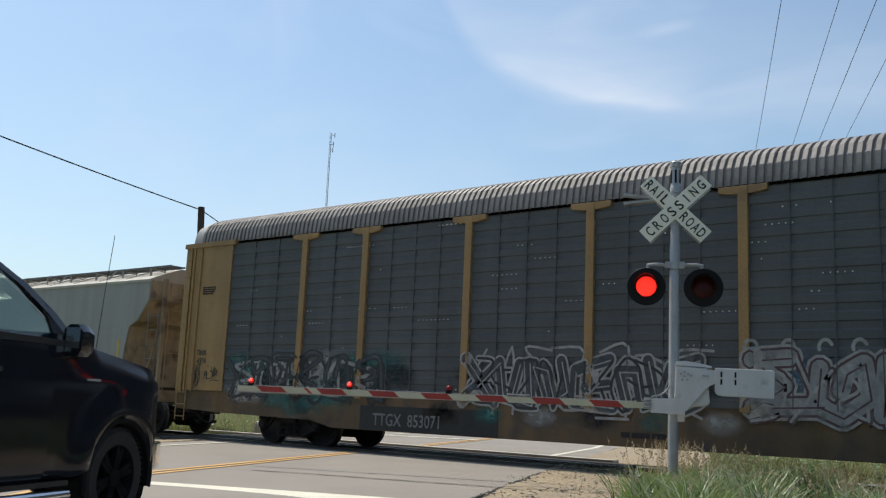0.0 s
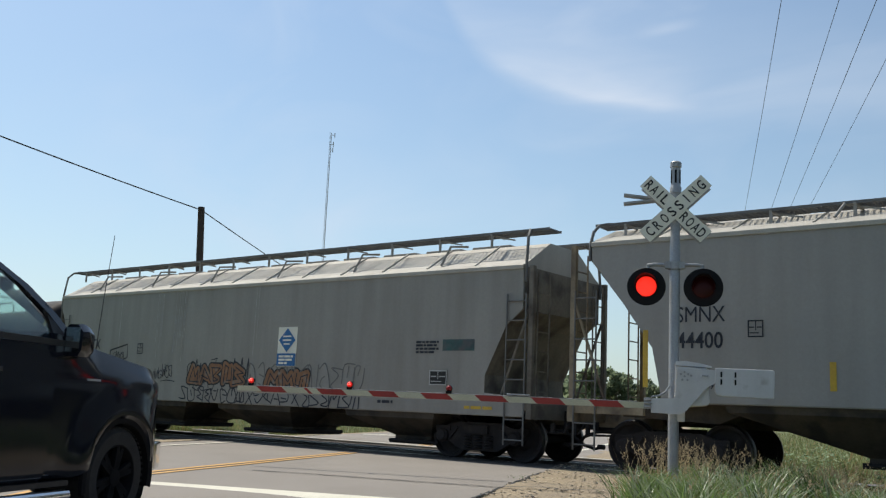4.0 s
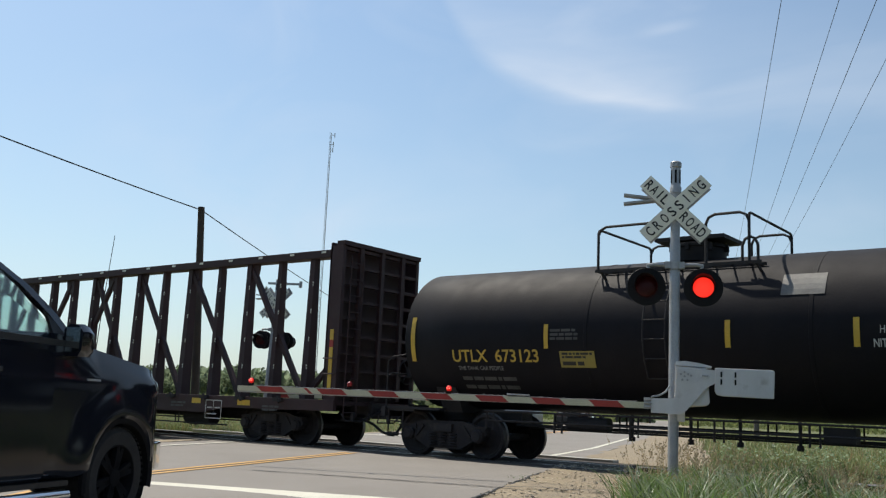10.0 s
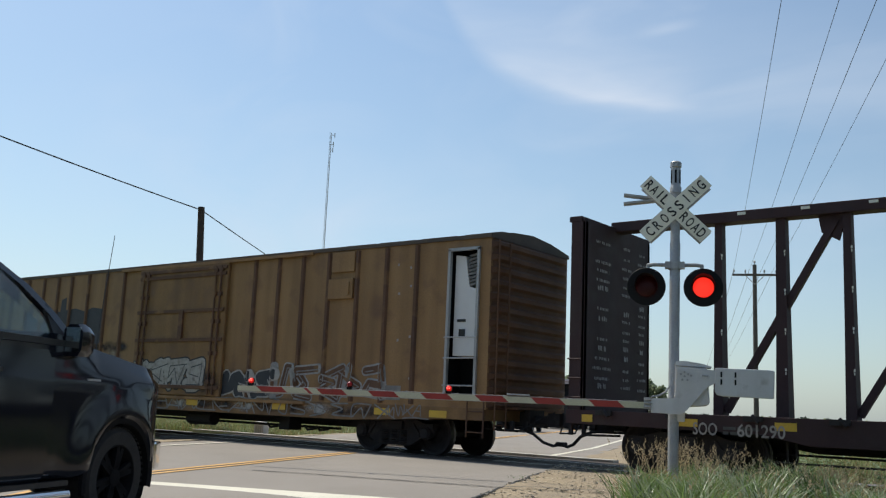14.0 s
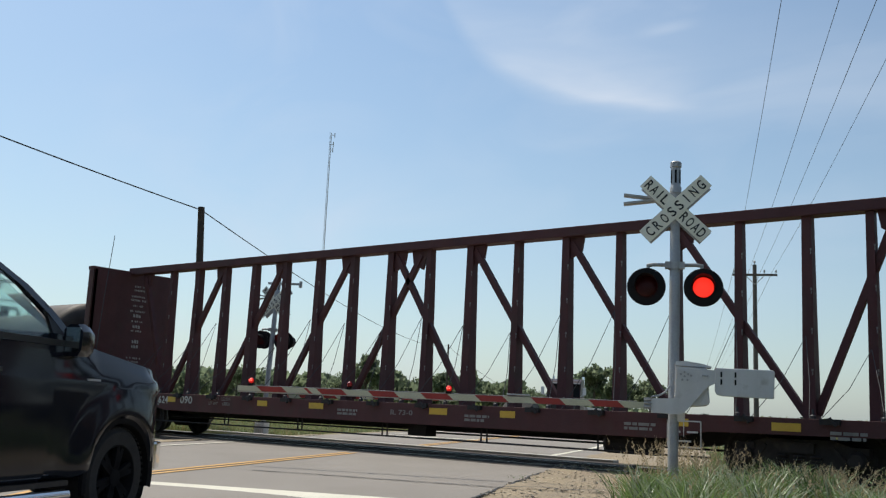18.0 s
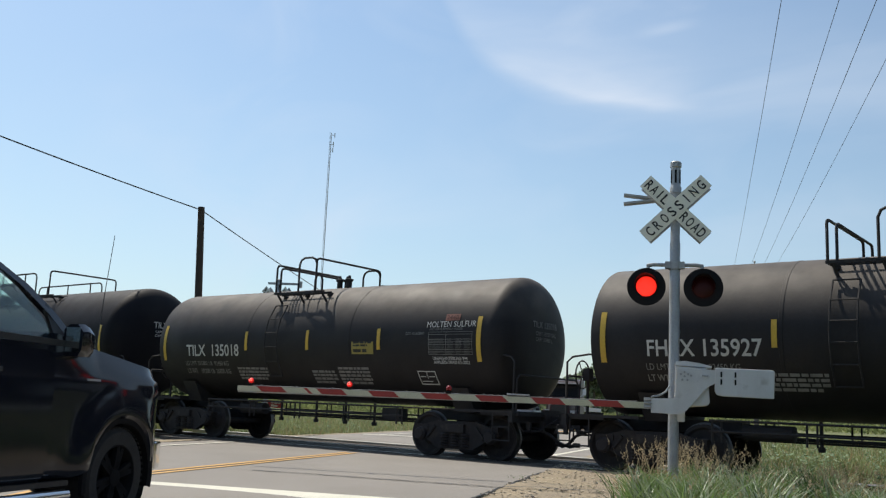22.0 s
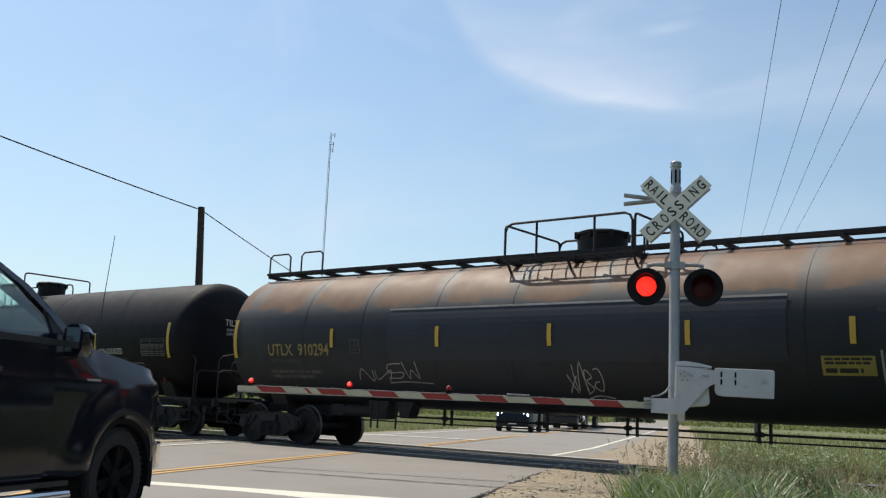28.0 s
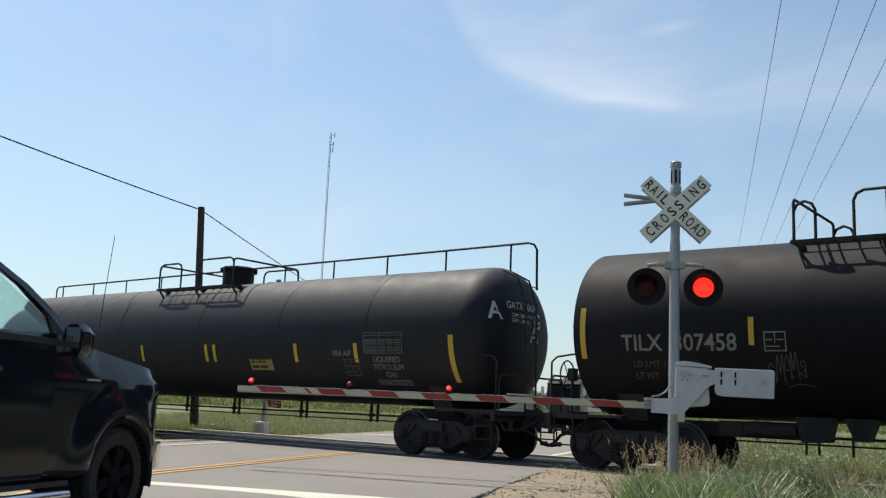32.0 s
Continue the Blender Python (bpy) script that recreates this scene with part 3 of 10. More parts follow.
# ---- ground, road, track ----
def ground():
    bm = bmesh.new()
    xs = [-3000, -1200, -500, -200, -100, -60, -40, -30, -24, -18, -12, -6, 0, 6, 12, 20, 40, 80, 200, 500, 1200, 3000]
    ys = [-800, -300, -100, -40, -15, -5, 0, 4, 8, 11, 13, 15, 17, 19, 21, 24, 28, 34, 42, 55, 75, 110, 160, 240, 400, 800, 1600, 3200]
    grid = [[bm.verts.new((x, y, (-0.36 if y <= 4 and abs((x - ROAD0.x) * SIDE.x + (y - ROAD0.y) * SIDE.y) < 7.5 else -0.10) + (0.05 * noise.noise((x * 0.3, y * 0.3, 0)) if abs(x) < 60 and abs(y) < 60 else 0))) for x in xs] for y in ys]
    for j in range(len(ys) - 1):
        for i in range(len(xs) - 1):
            bm.faces.new((grid[j][i], grid[j][i + 1], grid[j + 1][i + 1], grid[j + 1][i]))
    tagged(part("ground", bm, EARTH, smooth=True), "green and straw-coloured verge and meadow ground", "ground", kind="structure")


def along_track(y, b):
    """How far along the road the line b metres right of its middle meets the track-wise line at y."""
    return (y - ROAD0.y - SIDE.y * b) / ROAD.y


def road_piece(name, y0, y1, b0, b1, top, label, near_cut=True):
    """Asphalt cut off parallel to the track where it meets the crossing."""
    bm = bmesh.new()
    bs = [b0 + (b1 - b0) * i / 24 for i in range(25)]
    rnd = random.Random(7)
    rag = [rnd.uniform(-0.025, 0.025) for _ in range(170)]
    hi, lo = [], []
    for y in (y0, y1):
        row = []
        for b in bs:
            a = along_track(y, b) if abs(y - TRACK) < 5 else (y - ROAD0.y) / ROAD.y
            row.append(road(a, b, top))
        hi.append(row)
    n = 160 if y1 < 30 else 60
    grid = []
    for i in range(n + 1):
        row = []
        for j, b in enumerate(bs):
            p = hi[0][j].lerp(hi[1][j], (i / n) ** (1 if y1 < 30 else 2))
            if y1 > 30:
                # the asphalt widens a little away from the crossing
                p = p + SIDE * (0.55 * min(max((p.y - 19) / 20, 0), 1) * max(b, 0) / b1)
            if j in (0, 24):
                p = p + SIDE * rag[i]
            row.append(bm.verts.new((p.x, p.y, top + 0.008 * noise.noise((p.x * 0.2, p.y * 0.2, 3)) - 0.14 * min(max((6.6 - p.y) / 1.8, 0), 1))))
        grid.append(row)
    for i in range(n):
        for j in range(24):
            bm.faces.new((grid[i][j], grid[i][j + 1], grid[i + 1][j + 1], grid[i + 1][j]))
    edge = [e for e in bm.edges if e.is_boundary]
    r = bmesh.ops.extrude_edge_only(bm, edges=edge)
    bmesh.ops.translate(bm, verts=[v for v in r["geom"] if isinstance(v, bmesh.types.BMVert)], vec=(0, 0, -0.16))
    return tagged(part(name, bm, ASPHALT, smooth=True), label, "road", kind="structure")


def bowed(a):
    """How far the edge line beyond the track swings out of its straight."""
    return 0.5 * min(max((a - 2.8) / 8, 0), 1) ** 0.8 + 0.012 * max(a - 10.8, 0)


def paint_line(name, a0, a1, b0, b1, material, label, top=0.011, n=12, swing=None):
    bm = bmesh.new()
    rnd = random.Random(int(a0 * 10 + b0 * 7))
    last = None
    for i in range(n + 1):
        a = a0 + (a1 - a0) * (i / n)
        if swing:
            a = a0 + (a1 - a0) * (i / n) ** 2
        cur = [bm.verts.new(road(a, b + (swing(a) if swing else 0) + rnd.uniform(-0.008, 0.008), top - 0.14 * min(max((6.6 - road(a, b).y) / 1.8, 0), 1))) for b in (b0, b1)]
        if last:
            bm.faces.new((last[0], last[1], cur[1], cur[0]))
        last = cur
    tagged(flat(name, bm, material), label, "road marking", kind="structure")


def setting():
    ground()
    road_piece("road_1", -60.0, 15.02, -4.3, 4.42, 0.0, "sun-bleached grey asphalt of the near road lanes")
    road_piece("road_2", 18.66, 420.0, -4.3, 4.5, 0.0, "sun-bleached grey asphalt of the road beyond the track")
    # painted lines
    for b in (-0.10, 0.10):
        paint_line("yellow_line", -40, along_track(14.7, 0), b, b + 0.10, YELLOW_LINE, "worn double yellow centre line on the asphalt", n=60)
        paint_line("yellow_line", along_track(18.9, 0), 24, b, b + 0.10, YELLOW_LINE, "worn double yellow centre line beyond the track")
        paint_line("yellow_line", 27, 260, b, b + 0.12, YELLOW_LINE, "far double yellow centre line of the road")
    paint_line("white_line", -30, along_track(14.9, -3.5), -3.55, -3.43, WHITE_LINE, "white edge line of the opposite lane", n=60)
    paint_line("white_line", along_track(18.85, 3.55), 120, 3.53, 3.68, WHITE_LINE, "white edge line beyond the track", n=50, swing=bowed)
    paint_line("white_line", 13.0, 200, -3.50, -3.36, WHITE_LINE, "white edge line of the far lane", n=40)
    paint_line("stop_line", -9.46, -8.80, 0.40, 4.25, WHITE_LINE, "broad cream-white stop line across the lane", top=0.013)
    paint_line("stop_line", 12.45, 12.95, -3.95, 0.1, WHITE_LINE, "white stop line across the far lane", top=0.013)
    # tar seam and cracks in the near lane
    lane = ((-6.14, 0.75), (-6.17, 1.71), (-6.29, 2.9), (-6.35, 4.09), (-6.46, 4.45), (-6.20, 4.89), (-6.37, 5.25), (-5.95, 5.8))
    edge = tuple((q, 4.40 + 0.035 * noise.noise((q * 1.7, 3, 8))) for q in [-9.6 + 0.3 * i for i in range(24)])
    for k, (path, half) in enumerate(((lane, 0.032), (edge, 0.018))):
        bm = bmesh.new()
        last = None
        for (a0, b0), (a1, b1) in zip(path, path[1:]):
            for i in range(10):
                f = i / 10
                a, b = a0 + (a1 - a0) * f, b0 + (b1 - b0) * f
                w = half * (1 + 0.7 * noise.noise((a * 5, b * 5, k)))
                d = Vector((a1 - a0, b1 - b0, 0)).normalized()
                j = 0.02 * noise.noise((a * 4, b * 4, 9))
                cur = [bm.verts.new(road(a + d.y * q + j, b - d.x * q + j, 0.0095 if b < 4.45 else 0.028)) for q in (-w, w)]
                if last:
                    bm.faces.new((last[0], last[1], cur[1], cur[0]))
                last = cur
        tagged(flat("road_crack", bm, TAR), "dark tar-filled crack across the asphalt" if k == 0 else "dark broken edge of the asphalt", "crack", kind="structure")
    # gravel shoulders
    for name, side, y0, y1, w in (("shoulder_1", 1, -40, 15.0, 3.6), ("shoulder_2", 1, 18.7, 160, 3.0), ("shoulder_3", -1, -40, 15.0, 1.6), ("shoulder_4", -1, 18.7, 160, 1.2)):
        bm = bmesh.new()
        last = None
        rows = 260 if y1 < 20 else 60
        for i in range(rows + 1):
            y = y0 + (y1 - y0) * (i / rows) ** (1.0 if y1 < 20 else 1.6)
            b = 4.4 * side + (0.55 * min(max((y - 19) / 20, 0), 1) if name == "shoulder_2" else 0)
            a = along_track(y, b) if abs(y - TRACK) < 4 else (y - ROAD0.y) / ROAD.y
            ww = w + 0.5 * noise.noise((y * 0.7, side, 2)) + 0.25 * noise.noise((y * 3, side, 4))
            cur = []
            for j in range(9):
                f = (0, 0.02, 0.04, 0.065, 0.1, 0.2, 0.4, 0.7, 1)[j]
                p = road(a, b + side * ww * f)
                z = -0.002 - 0.085 * f ** 2 + 0.014 * noise.noise((p.x * 3, p.y * 3, 1)) + 0.02 * noise.noise((p.x * 0.9, p.y * 0.9, 6)) - 0.14 * min(max((6.6 - p.y) / 1.8, 0), 1)
                cur.append(bm.verts.new((p.x, p.y, z)))
            if last:
                for j in range(8):
                    bm.faces.new((last[j], last[j + 1], cur[j + 1], cur[j]))
            last = cur
        tagged(part(name, bm, GRAVEL_M, smooth=True), "tan sandy gravel shoulder beside the asphalt", "gravel", kind="structure")
    # loose stones on the shoulder
    rnd = random.Random(3)
    bm = bmesh.new()
    for _ in range(4200):
        y = rnd.uniform(7.5, 15.0)
        p = road((y - ROAD0.y) / ROAD.y, 4.35 + rnd.uniform(0, 1) ** 1.3 * 3.0)
        s = rnd.uniform(0.006, 0.012) + 0.024 * rnd.random() ** 9
        m = Euler((rnd.uniform(-0.15, 0.15), rnd.uniform(-0.15, 0.15), rnd.uniform(0, 6))).to_matrix()
        box(bm, (p.x, p.y, -0.004 + s * 0.3), (s * 1.3, s * rnd.uniform(0.8, 1.2), s * rnd.uniform(0.35, 0.6)), m)
    tagged(part("loose_stones", bm, PEBBLE), "loose pale stones scattered over the gravel shoulder", "stones", kind="stuff")

    # ballast bed, sleepers and rails
    bm = bmesh.new()
    n = 260
    last = None
    for i in range(n + 1):
        x = -220 + 340 * i / n
        cur = []
        for y, z in ((-3.2, -0.14), (-2.3, -0.06), (-1.2, -0.13), (0, -0.14), (1.2, -0.13), (2.3, -0.06), (3.2, -0.14)):
            cur.append(bm.verts.new((x, TRACK + y + 0.1 * noise.noise((x, y, 0)), z + 0.025 * noise.noise((x * 2, y * 2, 5)))))
        if last:
            for j in range(6):
                bm.faces.new((last[j], last[j + 1], cur[j + 1], cur[j]))
        last = cur
    tagged(part("ballast", bm, BALLAST, smooth=True), "grey-brown crushed stone ballast under the track", "ballast", kind="structure")
    bm = bmesh.new()
    box(bm, (0, 0, 0), (0.23, 2.6, 0.16))
    first = part("sleeper", bm, WOOD_GREY, bevel=0.012)
    track = thing("railway_track", "straight railway track with weathered timber sleepers and steel rails", "railway", kind="structure")
    first.parent = track
    first.location = (-45, TRACK, -0.20)
    for i in range(1, 130):
        x = -45 + i * 0.53
        if not -20 < x < -8:
            share(first, track, pose(x, TRACK, -0.20, 0, 0, random.uniform(-1, 1)))
    for s in (-1, 1):
        bm = bmesh.new()
        prism(bm, [(-0.075, -0.17), (0.075, -0.17), (0.075, -0.155), (0.012, -0.135), (0.012, -0.04), (0.036, -0.03), (0.036, -0.004), (-0.036, -0.004), (-0.036, -0.03), (-0.012, -0.04), (-0.012, -0.135), (-0.075, -0.155)], -220, 120, "yz")
        rail = part("rail", bm, RAIL_RUST, track, "rusty steel rail")
        rail.location = (0, TRACK + s * 0.7535, 0)
        bm = bmesh.new()
        box(bm, (-50, 0, -0.002), (340, 0.062, 0.008))
        head = part("railhead", bm, STEEL, rail, "polished running surface")
    # crossing panels between and beside the rails
    deck = thing("crossing_deck", "dark rubber and timber panels filling the level crossing", "level crossing", kind="structure")
    rnd = random.Random(5)
    for y0, y1 in ((15.03, 15.52), (15.53, 16.03), (16.17, 16.82), (16.835, 17.50), (17.64, 18.14), (18.15, 18.66)):
        x0, x1 = -20.6 - (y0 - 15) * 0.43, -7.75 - (y0 - 15) * 0.43
        k = 5
        for i in range(k):
            bm = bmesh.new()
            a, b = x0 + (x1 - x0) * i / k + 0.006, x0 + (x1 - x0) * (i + 1) / k - 0.006
            box(bm, ((a + b) / 2, (y0 + y1) / 2, -0.085 + rnd.uniform(-0.004, 0.004)), (b - a, y1 - y0 - 0.01, 0.17))
            part("panel", bm, RUBBER, deck, bevel=0.008)
    for i in range(7):
        bm = bmesh.new()
        x = -23.0 + i * 2.05
        box(bm, (x, 18.80, -0.035), (2.03, 0.26, 0.17))
        part("edge_beam", bm, EDGE_PALE, deck, "pale concrete edge beam", bevel=0.01)


setting()


# ---- crossing signals ----
def signal(name, at, label, arm_len, seed):
    """Mast with crossbuck, two flashing lamps and, where arm_len is set, a gate with its machine. Local -y faces the road users."""
    top = thing(name, label, "crossing signal", at=at)
    bm = bmesh.new()
    lathe(bm, [(-0.3, 0.075), (3.55, 0.075), (3.57, 0.068), (4.30, 0.068), (4.31, 0.085), (4.40, 0.085), (4.42, 0.072), (4.70, 0.072), (4.71, 0.083), (4.78, 0.083), (4.80, 0.06), (4.80, 0.0)], axis="z", seg=20)
    part("mast", bm, GALV, top, "pale grey galvanised tube", smooth=True)
    bm = bmesh.new()
    box(bm, (0, 0, -0.22), (0.62, 0.62, 0.34))
    part("base", bm, CONCRETE, top, bevel=0.02)
    # crossbuck: two blades that cross, with lettering
    zc = 4.06
    blade_l, blade_w = 1.22, 0.229
    flat_y = -0.10
    for text, tilt, k in ((("RAIL", "ROAD"), -44, 0), (("CROSSING",), 44, 1)):
        bm = bmesh.new()
        box(bm, (0, 0, 0), (blade_l, 0.012, blade_w))
        blade = part("blade", bm, SIGN_WHITE, top, "white reflective board", bevel=0.003)
        blade.matrix_basis = pose(0, flat_y - 0.014 * k, zc, 0, -tilt, 0)
        on = lambda x, z: 0.0
        lay = [(text[0], -blade_l / 2 + 0.035, 0.43), (text[1], 0.125, 0.455)] if len(text) == 2 else [("CROSSING", -blade_l / 2 + 0.035, blade_l - 0.07)]
        for w, x, wide in lay:
            pitch = wide / len(w)
            for i, ch in enumerate(w):
                cw = 0.022 if ch == "I" else 0.090
                words(ch, x + pitch * (i + 0.5) - cw / 2, -0.074, 0.148, blade, SIGN_BLACK, on, name="letter", label="black capital letter", wide=cw)
    # back board seen edge-on: the blades for the other direction
    for tilt in (44, -44):
        bm = bmesh.new()
        box(bm, (0, 0, 0), (blade_l * 0.98, 0.010, blade_w))
        b2 = part("blade", bm, GALV, top, "bare metal back of a board", bevel=0.003)
        b2.matrix_basis = pose(0, 0.10, zc, 0, tilt, 0)
    # two narrow boards that stand out from the mast on edge, and the slots of the mast's cap
    for dz, tilt in ((0.195, 7.5), (0.125, -6.0)):
        bm = bmesh.new()
        box(bm, (0, 0, 0), (0.56, 0.14, 0.036))
        part("side_board", bm, GALV, top, "narrow grey board seen on edge", bevel=0.004).matrix_basis = pose(-0.48, 0.02, zc + dz, 0, tilt, 0)
    for a in (-150, -90, -30, 30, 90, 150):
        bm = bmesh.new()
        box(bm, (0, 0, 0), (0.030, 0.012, 0.20))
        part("cap_slot", bm, BLACK_M, top, "dark slot").matrix_basis = pose(0.069 * math.cos(radians(a)), 0.069 * math.sin(radians(a)), 4.56, 0, 0, a + 90)
    # lamp bar
    zl = 2.895
    bm = bmesh.new()
    pipe(bm, [(-0.40, -0.02, zl + 0.32), (-0.30, -0.02, zl + 0.335), (0.0, -0.03, zl + 0.325), (0.30, -0.02, zl + 0.335), (0.40, -0.02, zl + 0.32)], 0.028, 8)
    for s in (-1, 1):
        rod(bm, (s * 0.385, -0.02, zl + 0.335), (s * 0.385, -0.02, zl + 0.2), 0.026)
        box(bm, (s * 0.10, -0.03, zl + 0.325), (0.08, 0.11, 0.10))
    part("lamp_bar", bm, GALV, top, smooth=True)
    bm = bmesh.new()
    lathe(bm, [(zl + 0.27, 0.10), (zl + 0.38, 0.10)], axis="z", seg=16)
    part("clamp", bm, GALV, top)
    lamps = []
    for s in (-1, 1):
        x = s * 0.405
        bm = bmesh.new()
        lathe(bm, [(0.012, 0.0), (0.012, 0.275), (-0.004, 0.28), (-0.012, 0.275), (-0.012, 0.165)], (x, -0.06, zl), "y", 44)
        disc = part("target_board", bm, BLACK_M, top, "round matt black backing board", smooth=True)
        bm = bmesh.new()
        lathe(bm, [(0.0, 0.155), (0.10, 0.15), (0.17, 0.09), (0.18, 0.0)], (x, -0.05, zl), "y", 28)
        part("lamp_housing", bm, BLACK_M, disc, smooth=True)
        bm = bmesh.new()
        for i in range(19):
            a = radians(-15 + 210 * i / 18)
            rr = 0.165
            l = 0.30 * max(0.15, math.sin(a) * 0.75 + 0.25)
            a2 = radians(-15 + 210 * (i + 1) / 18)
            l2 = 0.30 * max(0.15, math.sin(a2) * 0.75 + 0.25)
            if i < 18:
                c = [bm.verts.new((x + rr * math.cos(q), yy, zl + rr * math.sin(q))) for q, yy in ((a, -0.07), (a2, -0.07), (a2, -0.07 - l2), (a, -0.07 - l))]
                bm.faces.new(c)
        hood = part("hood", bm, BLACK_M, disc, "black visor over the lens", smooth=True)
        # the lens turns over in its housing: one face shows lit, the other dark
        bm = bmesh.new()
        lathe(bm, [(-0.03, 0.0), (-0.028, 0.07), (-0.015, 0.125), (0.0, 0.148)], (0, 0, 0), "y", 36)
        for f in bm.faces:
            f.material_index = 0
        n0 = len(bm.faces)
        lathe(bm, [(0.03, 0.0), (0.028, 0.07), (0.015, 0.125), (0.0, 0.148)], (0, 0, 0), "y", 36)
        for f in list(bm.faces)[n0:]:
            f.material_index = 1
        n0 = len(bm.faces)
        for ring, cnt in ((0.0, 1), (0.025, 6), (0.05, 12), (0.075, 18), (0.10, 24), (0.125, 30)):
            for q in range(cnt):
                a = 2 * math.pi * q / cnt
                box(bm, (ring * math.cos(a), -0.032 + (ring / 0.148) ** 2 * 0.026, ring * math.sin(a)), (0.010, 0.004, 0.010))
        for f in list(bm.faces)[n0:]:
            f.material_index = 2
        lens = part("lens", bm, [RED_LIT, RED_DARK, RED_SPOT], top, "round red signal lens", smooth=True)
        lens.location = (x, -0.085, zl)
        lamps.append(lens)
    if not arm_len:
        far_fittings(top, zl)
        return top, lamps, []
    # gate machine, bracket and counterweights
    bm = bmesh.new()
    prism(bm, [(-0.31, 1.07), (-0.31, 1.27), (0.0, 1.28), (0.03, 1.31), (0.04, 1.38), (0.05, 1.735), (0.46, 1.705), (0.59, 1.70), (0.59, 1.53), (0.46, 1.46), (0.18, 1.12), (0.10, 1.06)], -0.235, -0.205)
    part("bracket", bm, ALU_PAINT, top, "dull silver-painted gate bracket plate", bevel=0.004)
    bm = bmesh.new()
    prism(bm, [(0.01, 1.20), (0.02, 1.75), (0.46, 1.73), (0.50, 1.24), (0.46, 1.20), (0.06, 1.16)], -0.18, 0.22)
    mach = part("gate_machine", bm, ALU_PAINT, top, "silver cast gate machine housing", bevel=0.02)
    bm = bmesh.new()
    prism(bm, [(0.02, 1.755), (0.03, 1.81), (0.16, 1.82), (0.38, 1.79), (0.52, 1.755), (0.52, 1.735), (0.02, 1.75)], -0.19, 0.23)
    lid = part("lid", bm, ALU_PAINT, mach, bevel=0.006)
    bm = bmesh.new()
    for x, z in ((0.10, 1.63), (0.15, 1.66), (0.20, 1.63), (0.15, 1.60), (0.12, 1.55), (0.19, 1.55), (0.24, 1.61)):
        bm = bmesh.new()
        rod(bm, (x, -0.25, z), (x, -0.235, z), 0.016, 6)
        part("bolt", bm, GALV, mach)
    for x, z in ((0.43, 1.615), (0.46, 1.613), (0.40, 1.617)):
        bm = bmesh.new()
        rod(bm, (x, -0.25, z), (x, -0.235, z), 0.014, 6)
        part("bolt", bm, GALV, mach)
    bm = bmesh.new()
    prism(bm, [(0.565, 1.735), (0.56, 1.41), (0.59, 1.36), (0.66, 1.343), (1.353, 1.335), (1.363, 1.71), (1.34, 1.73)], -0.24, -0.19)
    cw = part("counterweight", bm, ALU_PAINT, top, "flat silver counterweight plate with two slots", bevel=0.018)
    for x in (0.65, 0.84):
        for z in (1.645, 1.54):
            bm = bmesh.new()
            box(bm, (x, -0.243, z), (0.025, 0.008, 0.075))
            part("slot", bm, BLACK_M, cw)
    bm = bmesh.new()
    box(bm, (0.05, 0.05, 1.04), (0.22, 0.20, 0.16))
    part("mast_clamp", bm, ALU_PAINT, top, bevel=0.02)
    bm = bmesh.new()
    box(bm, (-0.36, -0.22, 1.20), (0.10, 0.05, 0.16))
    for q in (-0.05, 0.0, 0.05):
        rod(bm, (-0.40, -0.26, 1.20 + q), (-0.30, -0.26, 1.20 + q), 0.013, 6)
    pipe(bm, [(-0.05, -0.16, 1.46), (-0.12, -0.2, 1.36), (-0.20, -0.23, 1.315), (-0.31, -0.23, 1.29)], 0.014, 6)
    part("arm_adapter", bm, GALV, top, smooth=True)
    # arm: slats with slanted red and white bands, lamps and a cable on top
    bm = bmesh.new()
    loft(bm, [[(x, -0.222, z0), (x, -0.200, z0), (x, -0.200, z1), (x, -0.222, z1)] for x, z0, z1 in ((-0.33, 1.168, 1.252), (-arm_len, 1.174, 1.246))])
    arm = part("gate_arm", bm, CREAM_REFL, top, "long thin arm with slanted red and white bands")
    for k, band in enumerate(arm_bands(arm_len)):
        part("band", band, RED_REFL if k % 2 else CREAM_REFL, arm, "red reflective band" if k % 2 else "")
    bm = bmesh.new()
    rod(bm, (-0.36, -0.20, 1.185), (-arm_len, -0.20, 1.16), 0.016, 6)
    part("stiffener", bm, GALV, arm)
    bm = bmesh.new()
    pts = []
    for i in range(41):
        x = -0.5 - (arm_len - 0.75) * i / 40
        pts.append((x, -0.215, 1.262 - 0.006 * abs(math.sin(i * 0.7))))
    pipe(bm, pts, 0.006, 5)
    for i in range(3, 40, 4):
        box(bm, (pts[i][0], -0.215, 1.262), (0.02, 0.03, 0.03))
    part("lamp_cable", bm, CABLE_GREY, arm, "pale lamp cable clipped along the arm")
    bm = bmesh.new()
    box(bm, (-2.22, -0.20, 1.285), (0.33, 0.10, 0.022))
    part("breakaway_plate", bm, GALV, arm, bevel=0.004)
    arm.matrix_basis = pose(0, 0, -0.040, 0, -0.30, 0)
    bulbs = []
    for x in (-arm_len + 0.22, -arm_len + 1.87, -arm_len + 3.45):
        bm = bmesh.new()
        box(bm, (x, -0.215, 1.272), (0.075, 0.05, 0.03))
        lathe(bm, [(1.28, 0.03), (1.285, 0.052), (1.295, 0.052)], (x, -0.215, 0), "z", 14)
        socket = part("lamp_socket", bm, BLACK_M, arm)
        bm = bmesh.new()
        prof = [(0.0, 0.052), (0.02, 0.053), (0.05, 0.042), (0.062, 0.0)]
        lathe(bm, [(-0.030, 0.0), (-0.028, 0.026), (0.0, 0.044)], (0, 0, 0), "y", 18)
        n0 = len(bm.faces)
        for f in bm.faces:
            f.material_index = 0
